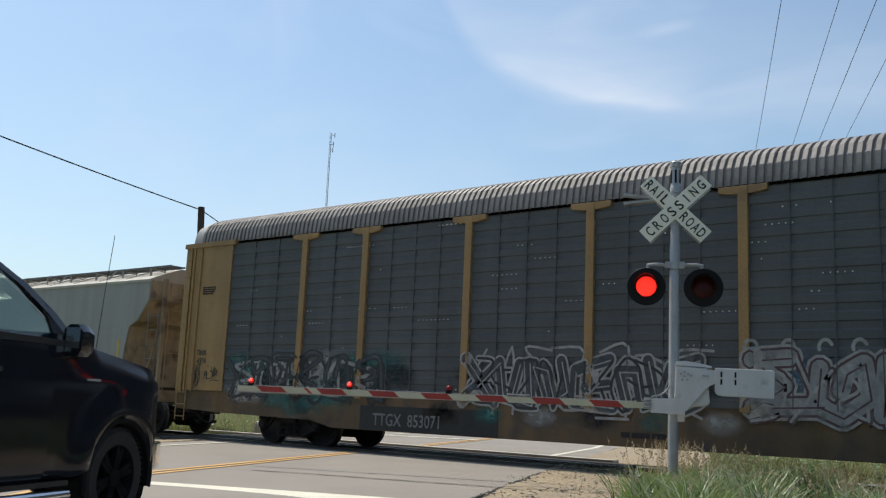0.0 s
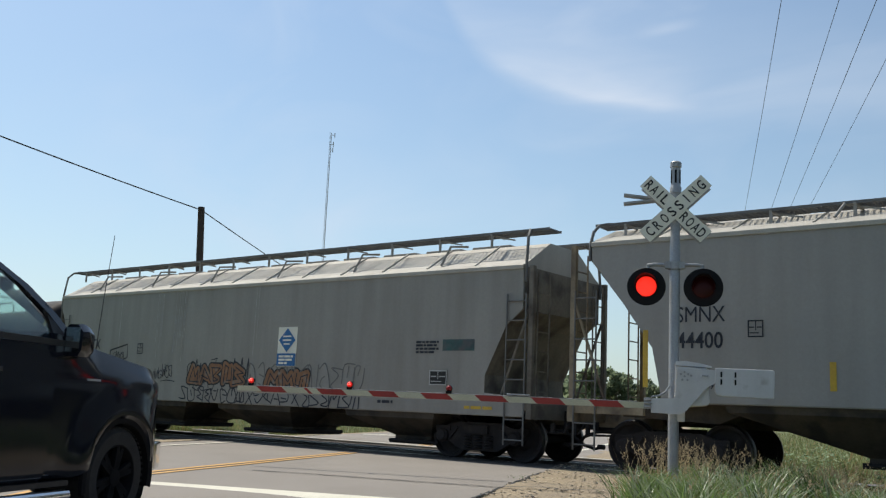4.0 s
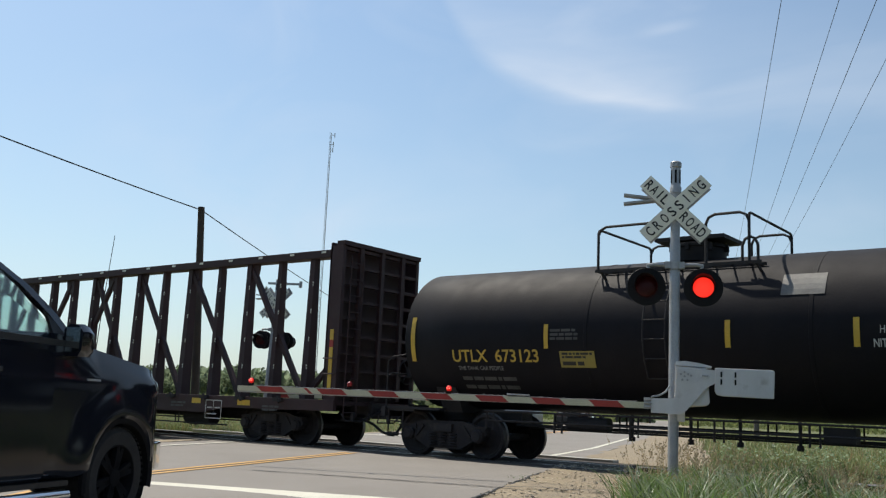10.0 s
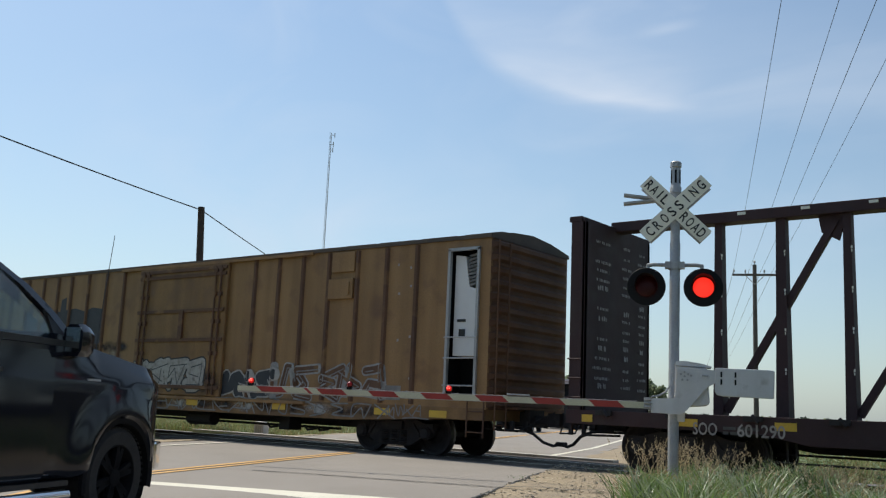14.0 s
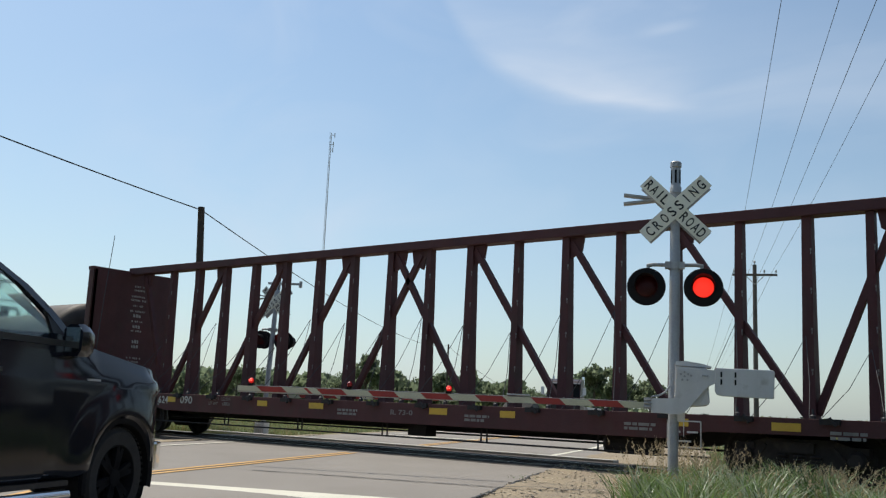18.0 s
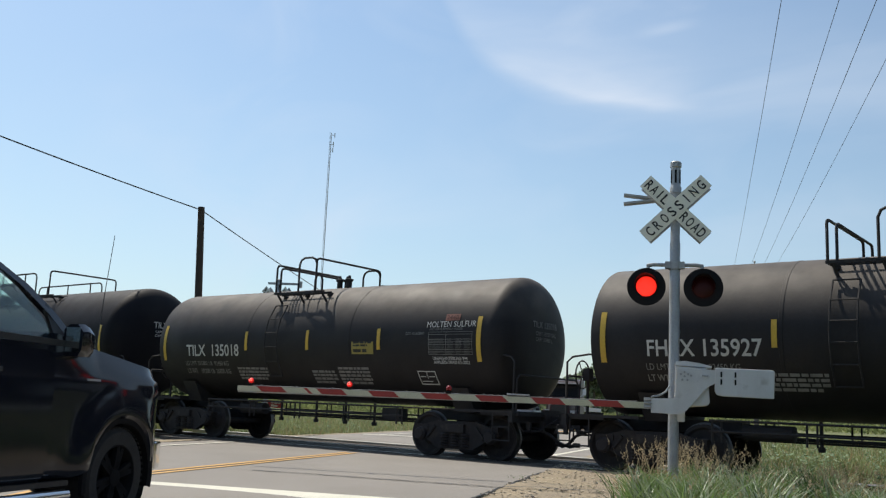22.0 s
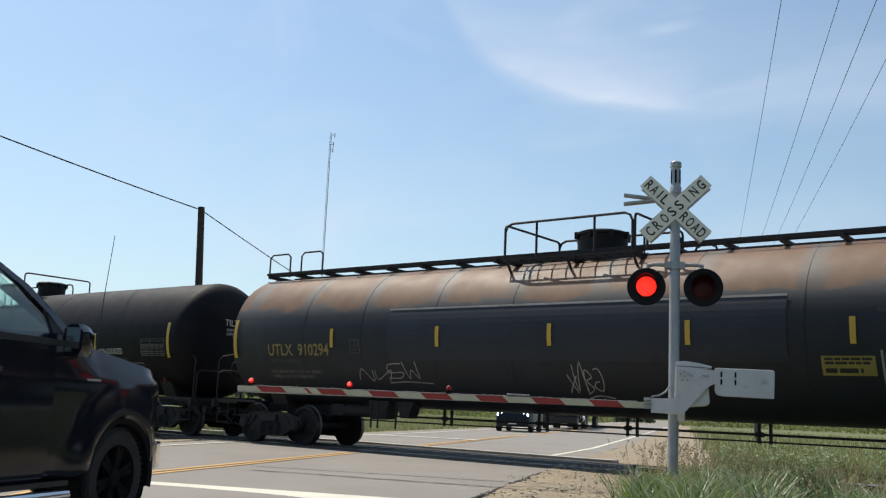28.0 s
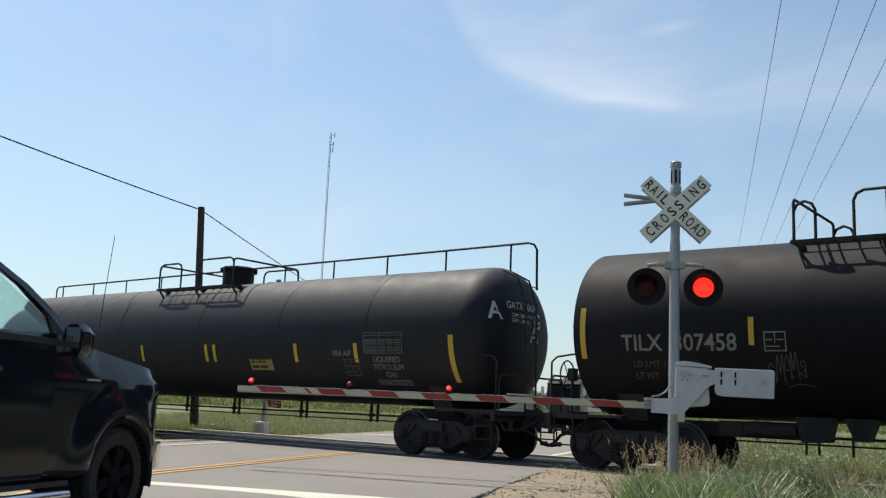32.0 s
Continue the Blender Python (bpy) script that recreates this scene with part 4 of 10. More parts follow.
        lathe(bm, [(0.030, 0.0), (0.028, 0.026), (0.0, 0.044)], (0, 0, 0), "y", 18)
        for f in list(bm.faces)[n0:]:
            f.material_index = 1
        n0 = len(bm.faces)
        for dx in (-0.014, 0.014):
            box(bm, (dx, -0.031, 0.004), (0.020, 0.006, 0.015))
        for f in list(bm.faces)[n0:]:
            f.material_index = 2
        bulb = part("lamp_lens", bm, [RED_BULB, RED_SMALL, RED_POINT], arm, "small red lamp lens", smooth=True)
        bulb.location = (x, -0.215, 1.335)
        bm = bmesh.new()
        lathe(bm, [(-0.004, 0.040), (-0.004, 0.050), (0.03, 0.048), (0.052, 0.030), (0.058, 0.0)], (x, -0.205, 1.335), "y", 16)
        part("lamp_cap", bm, BLACK_M, arm, smooth=True)
        bulbs.append(bulb)
    return top, lamps, bulbs


def far_fittings(top, zl):
    """What the far mast carries besides: lamps for the other direction, a top bar, a cabinet, a lowered arm and a red notice."""
    for s in (-1, 1):
        x = s * 0.40
        bm = bmesh.new()
        lathe(bm, [(-0.012, 0.0), (-0.012, 0.275), (0.004, 0.28), (0.012, 0.275), (0.012, 0.165), (0.30, 0.17), (0.31, 0.16), (0.03, 0.155), (0.03, 0.0)], (x, 0.16, zl), "y", 32)
        part("target_board", bm, BLACK_M, top, "round black lamp seen from behind", smooth=True)
    bm = bmesh.new()
    box(bm, (0.28, -0.04, 4.66), (1.25, 0.05, 0.07))
    rod(bm, (0.86, -0.04, 4.55), (0.86, -0.04, 4.75), 0.05, 8)
    part("top_bar", bm, GALV, top, "thin grey bar across the mast top", bevel=0.006)
    bm = bmesh.new()
    box(bm, (0.04, -0.10, 0.20), (0.34, 0.30, 0.42))
    for q in (-0.08, 0.0, 0.08, 0.16):
        rod(bm, (q, -0.27, 0.02), (q, -0.27, 0.36), 0.022, 8)
    part("junction_box", bm, ALU_PAINT, top, "grey junction box with conduits at the foot", bevel=0.012)
    bm = bmesh.new()
    prism(bm, [(0.14, 1.08), (0.70, 1.08), (0.70, 0.87), (0.30, 0.87)], -0.16, -0.145)
    plate = part("notice_plate", bm, RED_REFL, top, "small red notice plate with pale print")
    bars(0.33, 0.90, 0.33, 2, 0.06, plate, CREAM_REFL, lambda x, z: -0.152, "plate_print", 5)
    bm = bmesh.new()
    loft(bm, [[(x, 0.14, z0), (x, 0.17, z0), (x, 0.17, z1), (x, 0.14, z1)] for x, z0, z1 in ((-0.2, 1.14, 1.24), (6.2, 1.54, 1.62))])
    arm = part("gate_arm", bm, CREAM_REFL, top, "long thin arm with slanted red and white bands")
    for k in range(7):
        x = 0.35 + 0.84 * k
        zz = 1.14 + 0.0625 * (x + 0.2)
        bm = bmesh.new()
        prism(bm, [(x, zz + 0.004), (x + 0.42, zz + 0.03), (x + 0.32, zz + 0.120), (x - 0.10, zz + 0.092)], 0.128, 0.139)
        part("band", bm, RED_REFL, arm, "red reflective band")


def arm_bands(arm_len):
    """The reflective bands on the front of the arm, with slanted ends."""
    z0, z1 = 1.165, 1.255
    slant = 0.10
    # the outer length slides over the inner one, so the bands break step near the tip
    edges = [-0.33] + [-0.67 - 0.42 * k for k in range(12)] + [-5.44, -5.50, -5.87, -6.30, -arm_len]
    out = []
    for k, (x, x2) in enumerate(zip(edges, edges[1:])):
        s0, s1 = (0 if k == 0 else slant), (0 if k == len(edges) - 2 else slant)
        poly = []
        for xx, zz in ((x, z0), (x2, z0), (x2 - s1, z1), (x - s0, z1)):
            xx = max(xx, -arm_len)
            f = (xx + 0.33) / (0.33 - arm_len)
            poly.append((xx, (zz - 1.21) * (1 - 0.12 * f) + 1.21))
        bm = bmesh.new()
        prism(bm, poly, -0.234, -0.2225)
        out.append(bm)
    return out


ROAD_TURN = math.degrees(math.atan2(0.4, 0.9165))
near_signal, near_lamps, near_bulbs = signal("crossing_signal", pose(-5.757, 12.906, -0.02, 0, 0.45, ROAD_TURN), "near railroad crossbuck mast with red flashers and lowered gate arm", 6.72, 0)
far_signal, far_lamps, _ = signal("crossing_signal", pose(-22.18, 19.86, -0.05, 0, 2.6, ROAD_TURN - 11), "leaning railroad crossbuck mast with red flashers and gate beyond the track", 0, 1)


# ---- train: shared pieces ----
TRAIN = []
WHEELSETS = {0: [], 1: []}


def wheelset_mesh():
    bm = bmesh.new()
    for s in (-1, 1):
        y = s * 0.7535
        o = lambda a: y + s * a
        prof = [(o(-0.075), 0.10), (o(-0.075), 0.17), (o(-0.03), 0.22), (o(-0.02), 0.36), (o(-0.065), 0.40), (o(-0.070), 0.485), (o(-0.045), 0.487), (o(-0.030), 0.460), (o(0.068), 0.452), (o(0.070), 0.395), (o(0.02), 0.355), (o(0.0), 0.22), (o(0.06), 0.16), (o(0.09), 0.12), (o(0.09), 0.07)]
        lathe(bm, prof, axis="y", seg=40, mats=[0, 0, 0, 0, 0, 1, 1, 1, 0, 0, 0, 0, 0, 0])
    rod(bm, (0, -1.12, 0), (0, 1.12, 0), 0.075, 14)
    for s in (-1, 1):
        for k in range(3):
            a = 2 * math.pi * k / 3
            box(bm, (0.06 * math.cos(a), s * 1.155, 0.06 * math.sin(a)), (0.03, 0.02, 0.03))
    return bm


def make_bogie():
    """A three-piece freight bogie, with rails' top at z = 0; side frames, bolster and springs are one casting group."""
    bm = bmesh.new()
    for s in (-1, 1):
        y0, y1 = s * 1.0 - 0.07, s * 1.0 + 0.07
        outer = [(-1.08, 0.50), (-1.05, 0.62), (-0.80, 0.66), (-0.52, 0.74), (0.52, 0.74), (0.80, 0.66), (1.05, 0.62), (1.08, 0.50), (0.98, 0.36), (0.78, 0.37), (0.44, 0.18), (-0.44, 0.18), (-0.78, 0.37), (-0.98, 0.36)]
        prism(bm, outer, y0, y1)
        for sx in (-1, 1):
            lathe(bm, [(s * 1.05, 0.14), (s * 1.14, 0.14), (s * 1.16, 0.115), (s * 1.185, 0.10), (s * 1.185, 0.0)], (sx * 0.889, 0, 0.457), "y", 16)
            box(bm, (sx * 0.889, s * 1.0, 0.60), (0.36, 0.20, 0.10))
            box(bm, (sx * 0.62, s * 1.09, 0.52), (0.05, 0.05, 0.30), Matrix.Rotation(radians(-sx * 40), 3, "Y"))
        for q in (-0.26, 0.0, 0.26):
            for zz in range(5):
                lathe(bm, [(0.23 + zz * 0.055, 0.085), (0.25 + zz * 0.055, 0.105), (0.27 + zz * 0.055, 0.085)], (q, s * 1.06, 0), "z", 12)
        box(bm, (0, s * 1.02, 0.60), (0.50, 0.26, 0.16))
    box(bm, (0, 0, 0.60), (0.42, 2.1, 0.26))
    lathe(bm, [(0.72, 0.22), (0.80, 0.22)], axis="z", seg=20)
    for sx in (-1, 1):
        box(bm, (sx * 0.40, 0, 0.36), (0.08, 1.9, 0.12))
        for s in (-1, 1):
            box(bm, (sx * 0.40, s * 0.76, 0.44), (0.09, 0.12, 0.34))
    return part("bogie", bm, BOGIE_M, None, "grimy cast steel bogie")


BOGIE = make_bogie()
BOGIE_USED = [False]
WHEEL = part("wheelset", wheelset_mesh(), [BOGIE_M, TREAD], None, "steel wheels on one axle", smooth=True)
WHEEL_USED = [False]


def add_bogie(car, x):
    if not BOGIE_USED[0]:
        b = BOGIE
        b.parent = car
        b.matrix_basis = pose(x, 0, 0)
        BOGIE_USED[0] = True
    else:
        b = share(BOGIE, car, pose(x, 0, 0))
    for k, sx in enumerate((-1, 1)):
        m = pose(sx * 0.889, 0, 0.457)
        if not WHEEL_USED[0]:
            w = WHEEL
            w.parent = b
            w.matrix_basis = m
            WHEEL_USED[0] = True
        else:
            w = share(WHEEL, b, m)
        WHEELSETS[k].append(w)


def add_coupler(car, x, s):
    """Knuckle coupler with its draft box and hose, pulling end at x + s * 0.75."""
    bm = bmesh.new()
    box(bm, (x + s * 0.25, 0, 0.84), (0.6, 0.16, 0.16))
    prism(bm, [(x + s * 0.50, -0.16), (x + s * 0.78, -0.18), (x + s * 0.82, -0.05), (x + s * 0.66, 0.02), (x + s * 0.80, 0.12), (x + s * 0.72, 0.20), (x + s * 0.50, 0.14)], 0.70, 0.98, "xy")
    part("coupler", bm, BOGIE_M, car, "rusty knuckle coupler")
    bm = bmesh.new()
    pipe(bm, [(x - s * 0.5, -0.5, 0.70), (x + s * 0.0, -0.42, 0.66), (x + s * 0.28, -0.36, 0.56), (x + s * 0.48, -0.28, 0.40), (x + s * 0.66, -0.2, 0.34), (x + s * 0.80, -0.16, 0.38)], 0.032, 6)
    lathe(bm, [(-0.07, 0.045), (0.07, 0.045), (0.08, 0.0)], (x + s * 0.78, -0.16, 0.38), "x", 8)
    part("air_hose", bm, FRAME_BLACK, car, "black rubber air hose", smooth=True)
    bm = bmesh.new()
    pipe(bm, [(x + s * 0.12, -1.3, 0.78), (x + s * 0.22, -1.25, 0.62), (x + s * 0.22, -0.7, 0.62), (x + s * 0.35, -0.2, 0.86), (x + s * 0.6, -0.05, 1.0)], 0.016, 6)
    for y in (-0.95, -0.45):
        box(bm, (x + s * 0.16, y, 0.70), (0.08, 0.05, 0.20))
    part("uncoupling_lever", bm, FRAME_BLACK, car)
    bm = bmesh.new()
    box(bm, (x - s * 0.25, 0, 0.84), (0.7, 0.42, 0.30))
    box(bm, (x + s * 0.08, 0, 0.86), (0.12, 0.56, 0.36))
    for k, y in enumerate((-0.62, -0.3, 0.35)):
        rod(bm, (x - s * 0.7, y, 0.62 + 0.05 * k), (x + s * 0.1, y, 0.60 + 0.06 * k), 0.025, 6)
    part("draft_box", bm, BOGIE_M, car)


def handrail(bm, pts, r=0.02):
    pipe(bm, pts, r, 6)


def ladder(bm, x, y, z0, z1, w=0.42, step=0.36, along="x", r=0.017):
    d = (w / 2, 0) if along == "x" else (0, w / 2)
    for s in (-1, 1):
        rod(bm, (x + s * d[0], y + s * d[1], z0), (x + s * d[0], y + s * d[1], z1), r, 6)
    z = z0 + 0.1
    while z < z1 - 0.05:
        rod(bm, (x - d[0], y - d[1], z), (x + d[0], y + d[1], z), r * 0.85, 6)
        z += step


SCRAWLS = (
    ([(0.0, 0.0), (0.05, 1.0), (0.75, 0.85), (0.15, 0.52), (0.85, 0.28), (0.0, 0.0)],),
    ([(0.0, 0.0), (0.15, 0.95), (0.45, 0.35), (0.8, 1.0), (0.95, 0.0)],),
    ([(0.0, 0.0), (0.45, 1.0), (0.9, 0.0)], [(0.15, 0.32), (0.75, 0.36)]),
    ([(0.0, 0.05), (0.9, 1.0)], [(0.05, 1.0), (0.95, 0.0)]),
    ([(0.9, 0.85), (0.3, 1.0), (0.0, 0.55), (0.25, 0.0), (0.9, 0.1), (0.85, 0.45), (0.5, 0.45)],),
    ([(0.0, 1.0), (0.2, 0.05), (0.8, 0.1), (0.9, 0.95)], [(0.45, 0.9), (0.5, 0.35)]),
    ([(0.0, 0.0), (0.05, 1.0), (0.85, 0.05), (0.9, 1.0)],),
    ([(0.9, 0.95), (0.1, 0.85), (0.15, 0.55), (0.85, 0.48), (0.8, 0.08), (0.0, 0.05)],),
    ([(0.0, 0.0), (0.05, 0.95), (0.8, 0.95)], [(0.05, 0.5), (0.6, 0.55)], [(0.0, 0.02), (0.85, 0.06)]),
)


def smooth_line(pts, n=6):
    """The points drawn as one flowing line through them all."""
    out = []
    q = [pts[0]] + list(pts) + [pts[-1]]
    for p0, p1, p2, p3 in zip(q, q[1:], q[2:], q[3:]):
        for i in range(n):
            t = i / n
            out.append(tuple(0.5 * (2 * b + (c - a) * t + (2 * a - 5 * b + 4 * c - d) * t * t + (3 * b - a - 3 * c + d) * t ** 3) for a, b, c, d in zip(p0, p1, p2, p3)))
    return out + [pts[-1]]


def tag(car, x, z, w, h, on, seed, material, thick=0.035, label="thin scrawled spray tag"):
    """A quick scrawl of linked loops that spells nothing."""
    rnd = random.Random(seed)
    bm = bmesh.new()
    n = rnd.randint(4, 6)
    for k in range(n):
        form = SCRAWLS[rnd.randrange(len(SCRAWLS))]
        mirrored, upset = rnd.random() < 0.6, rnd.random() < 0.5
        for line in form:
            tall = h * rnd.uniform(0.55, 1.15)
            pts = [(x + w * (k + 0.05 + (1 - a if mirrored else a) * 1.05 + 0.18 * b + rnd.uniform(-0.12, 0.12)) / n, z + tall * ((1 - b if upset else b) + rnd.uniform(-0.12, 0.12)) + 0.05 * h * k) for a, b in line]
            ribbon(bm, smooth_line(pts), thick, on, 0.009 + 0.0003 * k)
    ribbon(bm, smooth_line([(x + w * 0.5, z - h * 0.12), (x + w * 0.8, z - h * 0.02), (x + w * 1.2, z - h * 0.10)]), thick, on, 0.0115)
    tagged(flat("graffiti", bm, material, car, label), kind="stuff")


def stroke(bm, pts, w, on, lift):
    """A painted stroke: short bars with round ends, each a hair above the last."""
    k = 0
    for (ax, az), (bx, bz) in zip(pts, pts[1:]):
        d = math.hypot(bx - ax, bz - az) or 1
        ox, oz = -(bz - az) / d * w / 2, (bx - ax) / d * w / 2
        n = max(1, int(d / 0.22))
        for i in range(n):
            fa, fb = i / n, (i + 1) / n
            c = [(ax + (bx - ax) * fa + ox, az + (bz - az) * fa + oz), (ax + (bx - ax) * fa - ox, az + (bz - az) * fa - oz),
                 (ax + (bx - ax) * fb - ox, az + (bz - az) * fb - oz), (ax + (bx - ax) * fb + ox, az + (bz - az) * fb + oz)]
            bm.faces.new([bm.verts.new((x, on(x, z) - lift - k * 0.00002, z)) for x, z in c])
        k += 1
    for x0, z0 in pts:
        c = [(x0 + w / 2 * math.cos(q * math.pi / 5), z0 + w / 2 * math.sin(q * math.pi / 5)) for q in range(10)]
        bm.faces.new([bm.verts.new((x, on(x, z) - lift - k * 0.00002, z)) for x, z in c])
        k += 1


def wild_piece(car, x0, x1, z0, z1, on, seed, body, edge, halo, count, w, label, inner=None, curls=True):
    """A row of interlocked fat shapes that spell nothing: halo, outline, body and inner lines."""
    rnd = random.Random(seed)
    layers = [(halo, w + 0.17, 0.0046), (edge, w + 0.08, 0.0060), (body, w, 0.0076)]
    bms = [bmesh.new() for _ in layers]
    lines = bmesh.new()
    pitch = (x1 - x0) / count
    for i in range(count):
        form = SCRAWLS[rnd.randrange(len(SCRAWLS))]
        h = (z1 - z0 - w) * rnd.uniform(0.88, 1.0)
        zb = z0 + w / 2 + (z1 - z0 - w - h) * rnd.random()
        lean = rnd.uniform(-0.2, 0.25)
        mirrored, upset = rnd.random() < 0.6, rnd.random() < 0.5
        turned = rnd.random() < 0.45
        for line in form:
            line = [(b, a) for a, b in line] if turned else line
            pts = [(x0 + pitch * (i + 0.08 + 0.9 * (1 - a if mirrored else a) + lean * (b - 0.5) + rnd.uniform(-0.14, 0.14)), zb + h * min(max((1 - b if upset else b) + rnd.uniform(-0.15, 0.15), 0), 1)) for a, b in line]
            if w < 0.12:
                pts = smooth_line(pts, 4)
            for (m, ww, lift), bm in zip(layers, bms):
                if m:
                    stroke(bm, pts, ww, on, lift + i * 0.00012)
            if inner:
                stroke(lines, [(x + 0.02, z - 0.02) for x, z in pts], 0.028, on, 0.0098 + i * 0.0001)
        if curls and halo:
            for q in range(2):
                cx = x0 + pitch * (i + rnd.uniform(0.1, 0.9))
                stroke(bms[0], arc_pts(cx, z1 + 0.03, 0.10, 0.12, 200, 20, 6), 0.055, on, 0.0045 + q * 0.0003)
    for (m, ww, lift), bm in zip(layers, bms):
        if m:
            tagged(flat("graffiti", bm, m, car, label), kind="stuff")
    if inner:
        tagged(flat("graffiti", lines, inner, car, "thin spray-painted inner lines"), kind="stuff")


def mist_paint(name, c, strength):
    """Soft sprayed paint that thins out towards the rim of its patch."""
    m = bpy.data.materials.new(name)
    m.use_nodes = True
    n, l = m.node_tree.nodes, m.node_tree.links
    b = n["Principled BSDF"]
    b.inputs["Base Color"].default_value, b.inputs["Roughness"].default_value = (*c, 1), 0.75
    tc, sep = n.new("ShaderNodeTexCoord"), n.new("ShaderNodeSeparateXYZ")
    l.new(tc.outputs["Generated"], sep.inputs[0])

    def op(kind, a, v):
        q = n.new("ShaderNodeMath")
        q.operation = kind
        for i, x in enumerate((a, v)):
            if isinstance(x, (int, float)):
                q.inputs[i].default_value = x
            else:
                l.new(x, q.inputs[i])
        return q.outputs[0]
    dx, dz = op("SUBTRACT", sep.outputs["X"], 0.5), op("SUBTRACT", sep.outputs["Z"], 0.5)
    d = op("SQRT", op("ADD", op("MULTIPLY", dx, dx), op("MULTIPLY", dz, dz)), 0)
    nz = n.new("ShaderNodeTexNoise")
    nz.inputs["Scale"].default_value, nz.inputs["Detail"].default_value = 5.0, 8
    l.new(tc.outputs["Object"], nz.inputs["Vector"])
    rp = n.new("ShaderNodeMapRange")
    rp.interpolation_type = "SMOOTHSTEP"
    for key, v in zip(("From Min", "From Max", "To Min", "To Max"), (0.12, 0.5, strength, 0.0)):
        rp.inputs[key].default_value = v
    l.new(d, rp.inputs["Value"])
    rn = n.new("ShaderNodeMapRange")
    for key, v in zip(("From Min", "From Max", "To Min", "To Max"), (0.35, 0.62, 0.25, 1.0)):
        rn.inputs[key].default_value = v
    l.new(nz.outputs[0], rn.inputs["Value"])
    l.new(op("MULTIPLY", rp.outputs[0], rn.outputs[0]), b.inputs["Alpha"])
    return m


MIST_TEAL = mist_paint("mist_teal", (0.05, 0.20, 0.18), 0.75)
MIST_PALE = mist_paint("mist_pale", (0.42, 0.42, 0.41), 0.8)
MIST_DARK = mist_paint("mist_dark", (0.018, 0.018, 0.022), 0.9)
MIST_SKY = mist_paint("mist_blue", (0.13, 0.22, 0.32), 0.6)
MAROON_SPRAY = surf("spray_maroon", (0.11, 0.055, 0.06), (0.08, 0.045, 0.05), 3, 12, 0.6, bump=0.0, stain=(0.14, 0.13, 0.13), stain_at=(0.5, 0.7), grain=0.5)


def mist(car, x, z, w, h, on, material, lift=0.0042, label="soft cloud of sprayed paint"):
    bm = bmesh.new()
    quad_on(bm, x - w / 2, z - h / 2, x + w / 2, z + h / 2, on, lift)
    flat("graffiti", bm, material, car, label)


# ---- tank cars ----
def tank_car(xc, label, half_b, r, zc, half, head, material, rings=(), saddle_rail=True, valves=1.6):
    """A tank on stub sills; xc is its place in the train. Returns the thing and the height-to-depth function of its near side."""
    car = thing("tank_car", label, "tank car", "wagons of the freight train")
    TRAIN.append((car, xc))
    add_bogie(car, -half_b)
    add_bogie(car, half_b)
    flat_head = head * 0.30
    prof = [(-half - flat_head, 0.0)]
    for i in range(1, 10):
        a = math.pi / 2 * i / 9
        prof.append((-half - flat_head * math.cos(a), r * math.sin(a) ** 0.6))
    prof += [(-half + half * 2 * i / 10, r) for i in range(1, 11)]
    for i in range(1, 9):
        a = math.pi / 2 * i / 9
        prof.append((half + head * math.sin(a), r * math.cos(a) ** 0.6))
    prof.append((half + head, 0.0))
    bm = bmesh.new()
    lathe(bm, prof, (0, 0, zc), "x", 72)
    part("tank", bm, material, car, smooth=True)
    for x in rings:
        bm = bmesh.new()
        lathe(bm, [(x - 0.035, r), (x - 0.03, r + 0.006), (x + 0.03, r + 0.006), (x + 0.035, r)], (0, 0, zc), "x", 72)
        part("weld_band", bm, material, car, smooth=True)
    end = half + head + 0.15
    for s in (-1, 1):
        bm = bmesh.new()
        box(bm, (s * (half_b + 0.1), 0, 0.86), (2.9, 0.40, 0.22))
        box(bm, (s * (end - 0.35), 0, 0.93), (0.9, 2.5, 0.06))
        box(bm, (s * (end - 0.02), 0, 0.88), (0.10, 2.7, 0.20))
        prism(bm, [(-1.05, zc - r * 0.72), (-0.75, 0.92), (0.75, 0.92), (1.05, zc - r * 0.72)], s * half_b - 0.25, s * half_b + 0.25, "yz")
        for sy in (-1, 1):
            box(bm, (s * (end - 0.75), sy * 1.15, 0.97), (1.5, 0.24, 0.05))
            rod(bm, (s * (end - 0.1), sy * 1.25, 0.4), (s * (end - 0.1), sy * 1.25, 0.95), 0.016, 6)
            rod(bm, (s * (end - 0.5), sy * 1.25, 0.4), (s * (end - 0.5), sy * 1.25, 0.95), 0.016, 6)
            rod(bm, (s * (end - 0.5), sy * 1.25, 0.42), (s * (end - 0.1), sy * 1.25, 0.42), 0.016, 6)
            rod(bm, (s * (end - 0.5), sy * 1.25, 0.68), (s * (end - 0.1), sy * 1.25, 0.68), 0.016, 6)
        part("stub_sill", bm, FRAME_BLACK, car, "black steel end sill with step")
        add_coupler(car, s * end, s)
        bm = bmesh.new()
        handrail(bm, [(s * (end - 0.02), -1.25, 0.95), (s * (end - 0.02), -1.25, 1.95), (s * (end - 0.12), -1.22, 2.05), (s * (end - 0.42), -1.15, 2.1), (s * (end - 0.75), -1.2, 2.08)])
        handrail(bm, [(s * (end + 0.02), -1.2, 1.0), (s * (end + 0.02), -1.2, 1.62), (s * (end + 0.02), -1.1, 1.7), (s * (end + 0.02), 1.1, 1.7), (s * (end + 0.02), 1.2, 1.62), (s * (end + 0.02), 1.2, 1.0)])
        part("end_handrail", bm, FRAME_BLACK, car, smooth=True)
    # handbrake wheel at one end
    bm = bmesh.new()
    bx = -end + 0.05
    rod(bm, (bx, -0.5, 0.95), (bx, -0.5, 1.75), 0.03, 8)
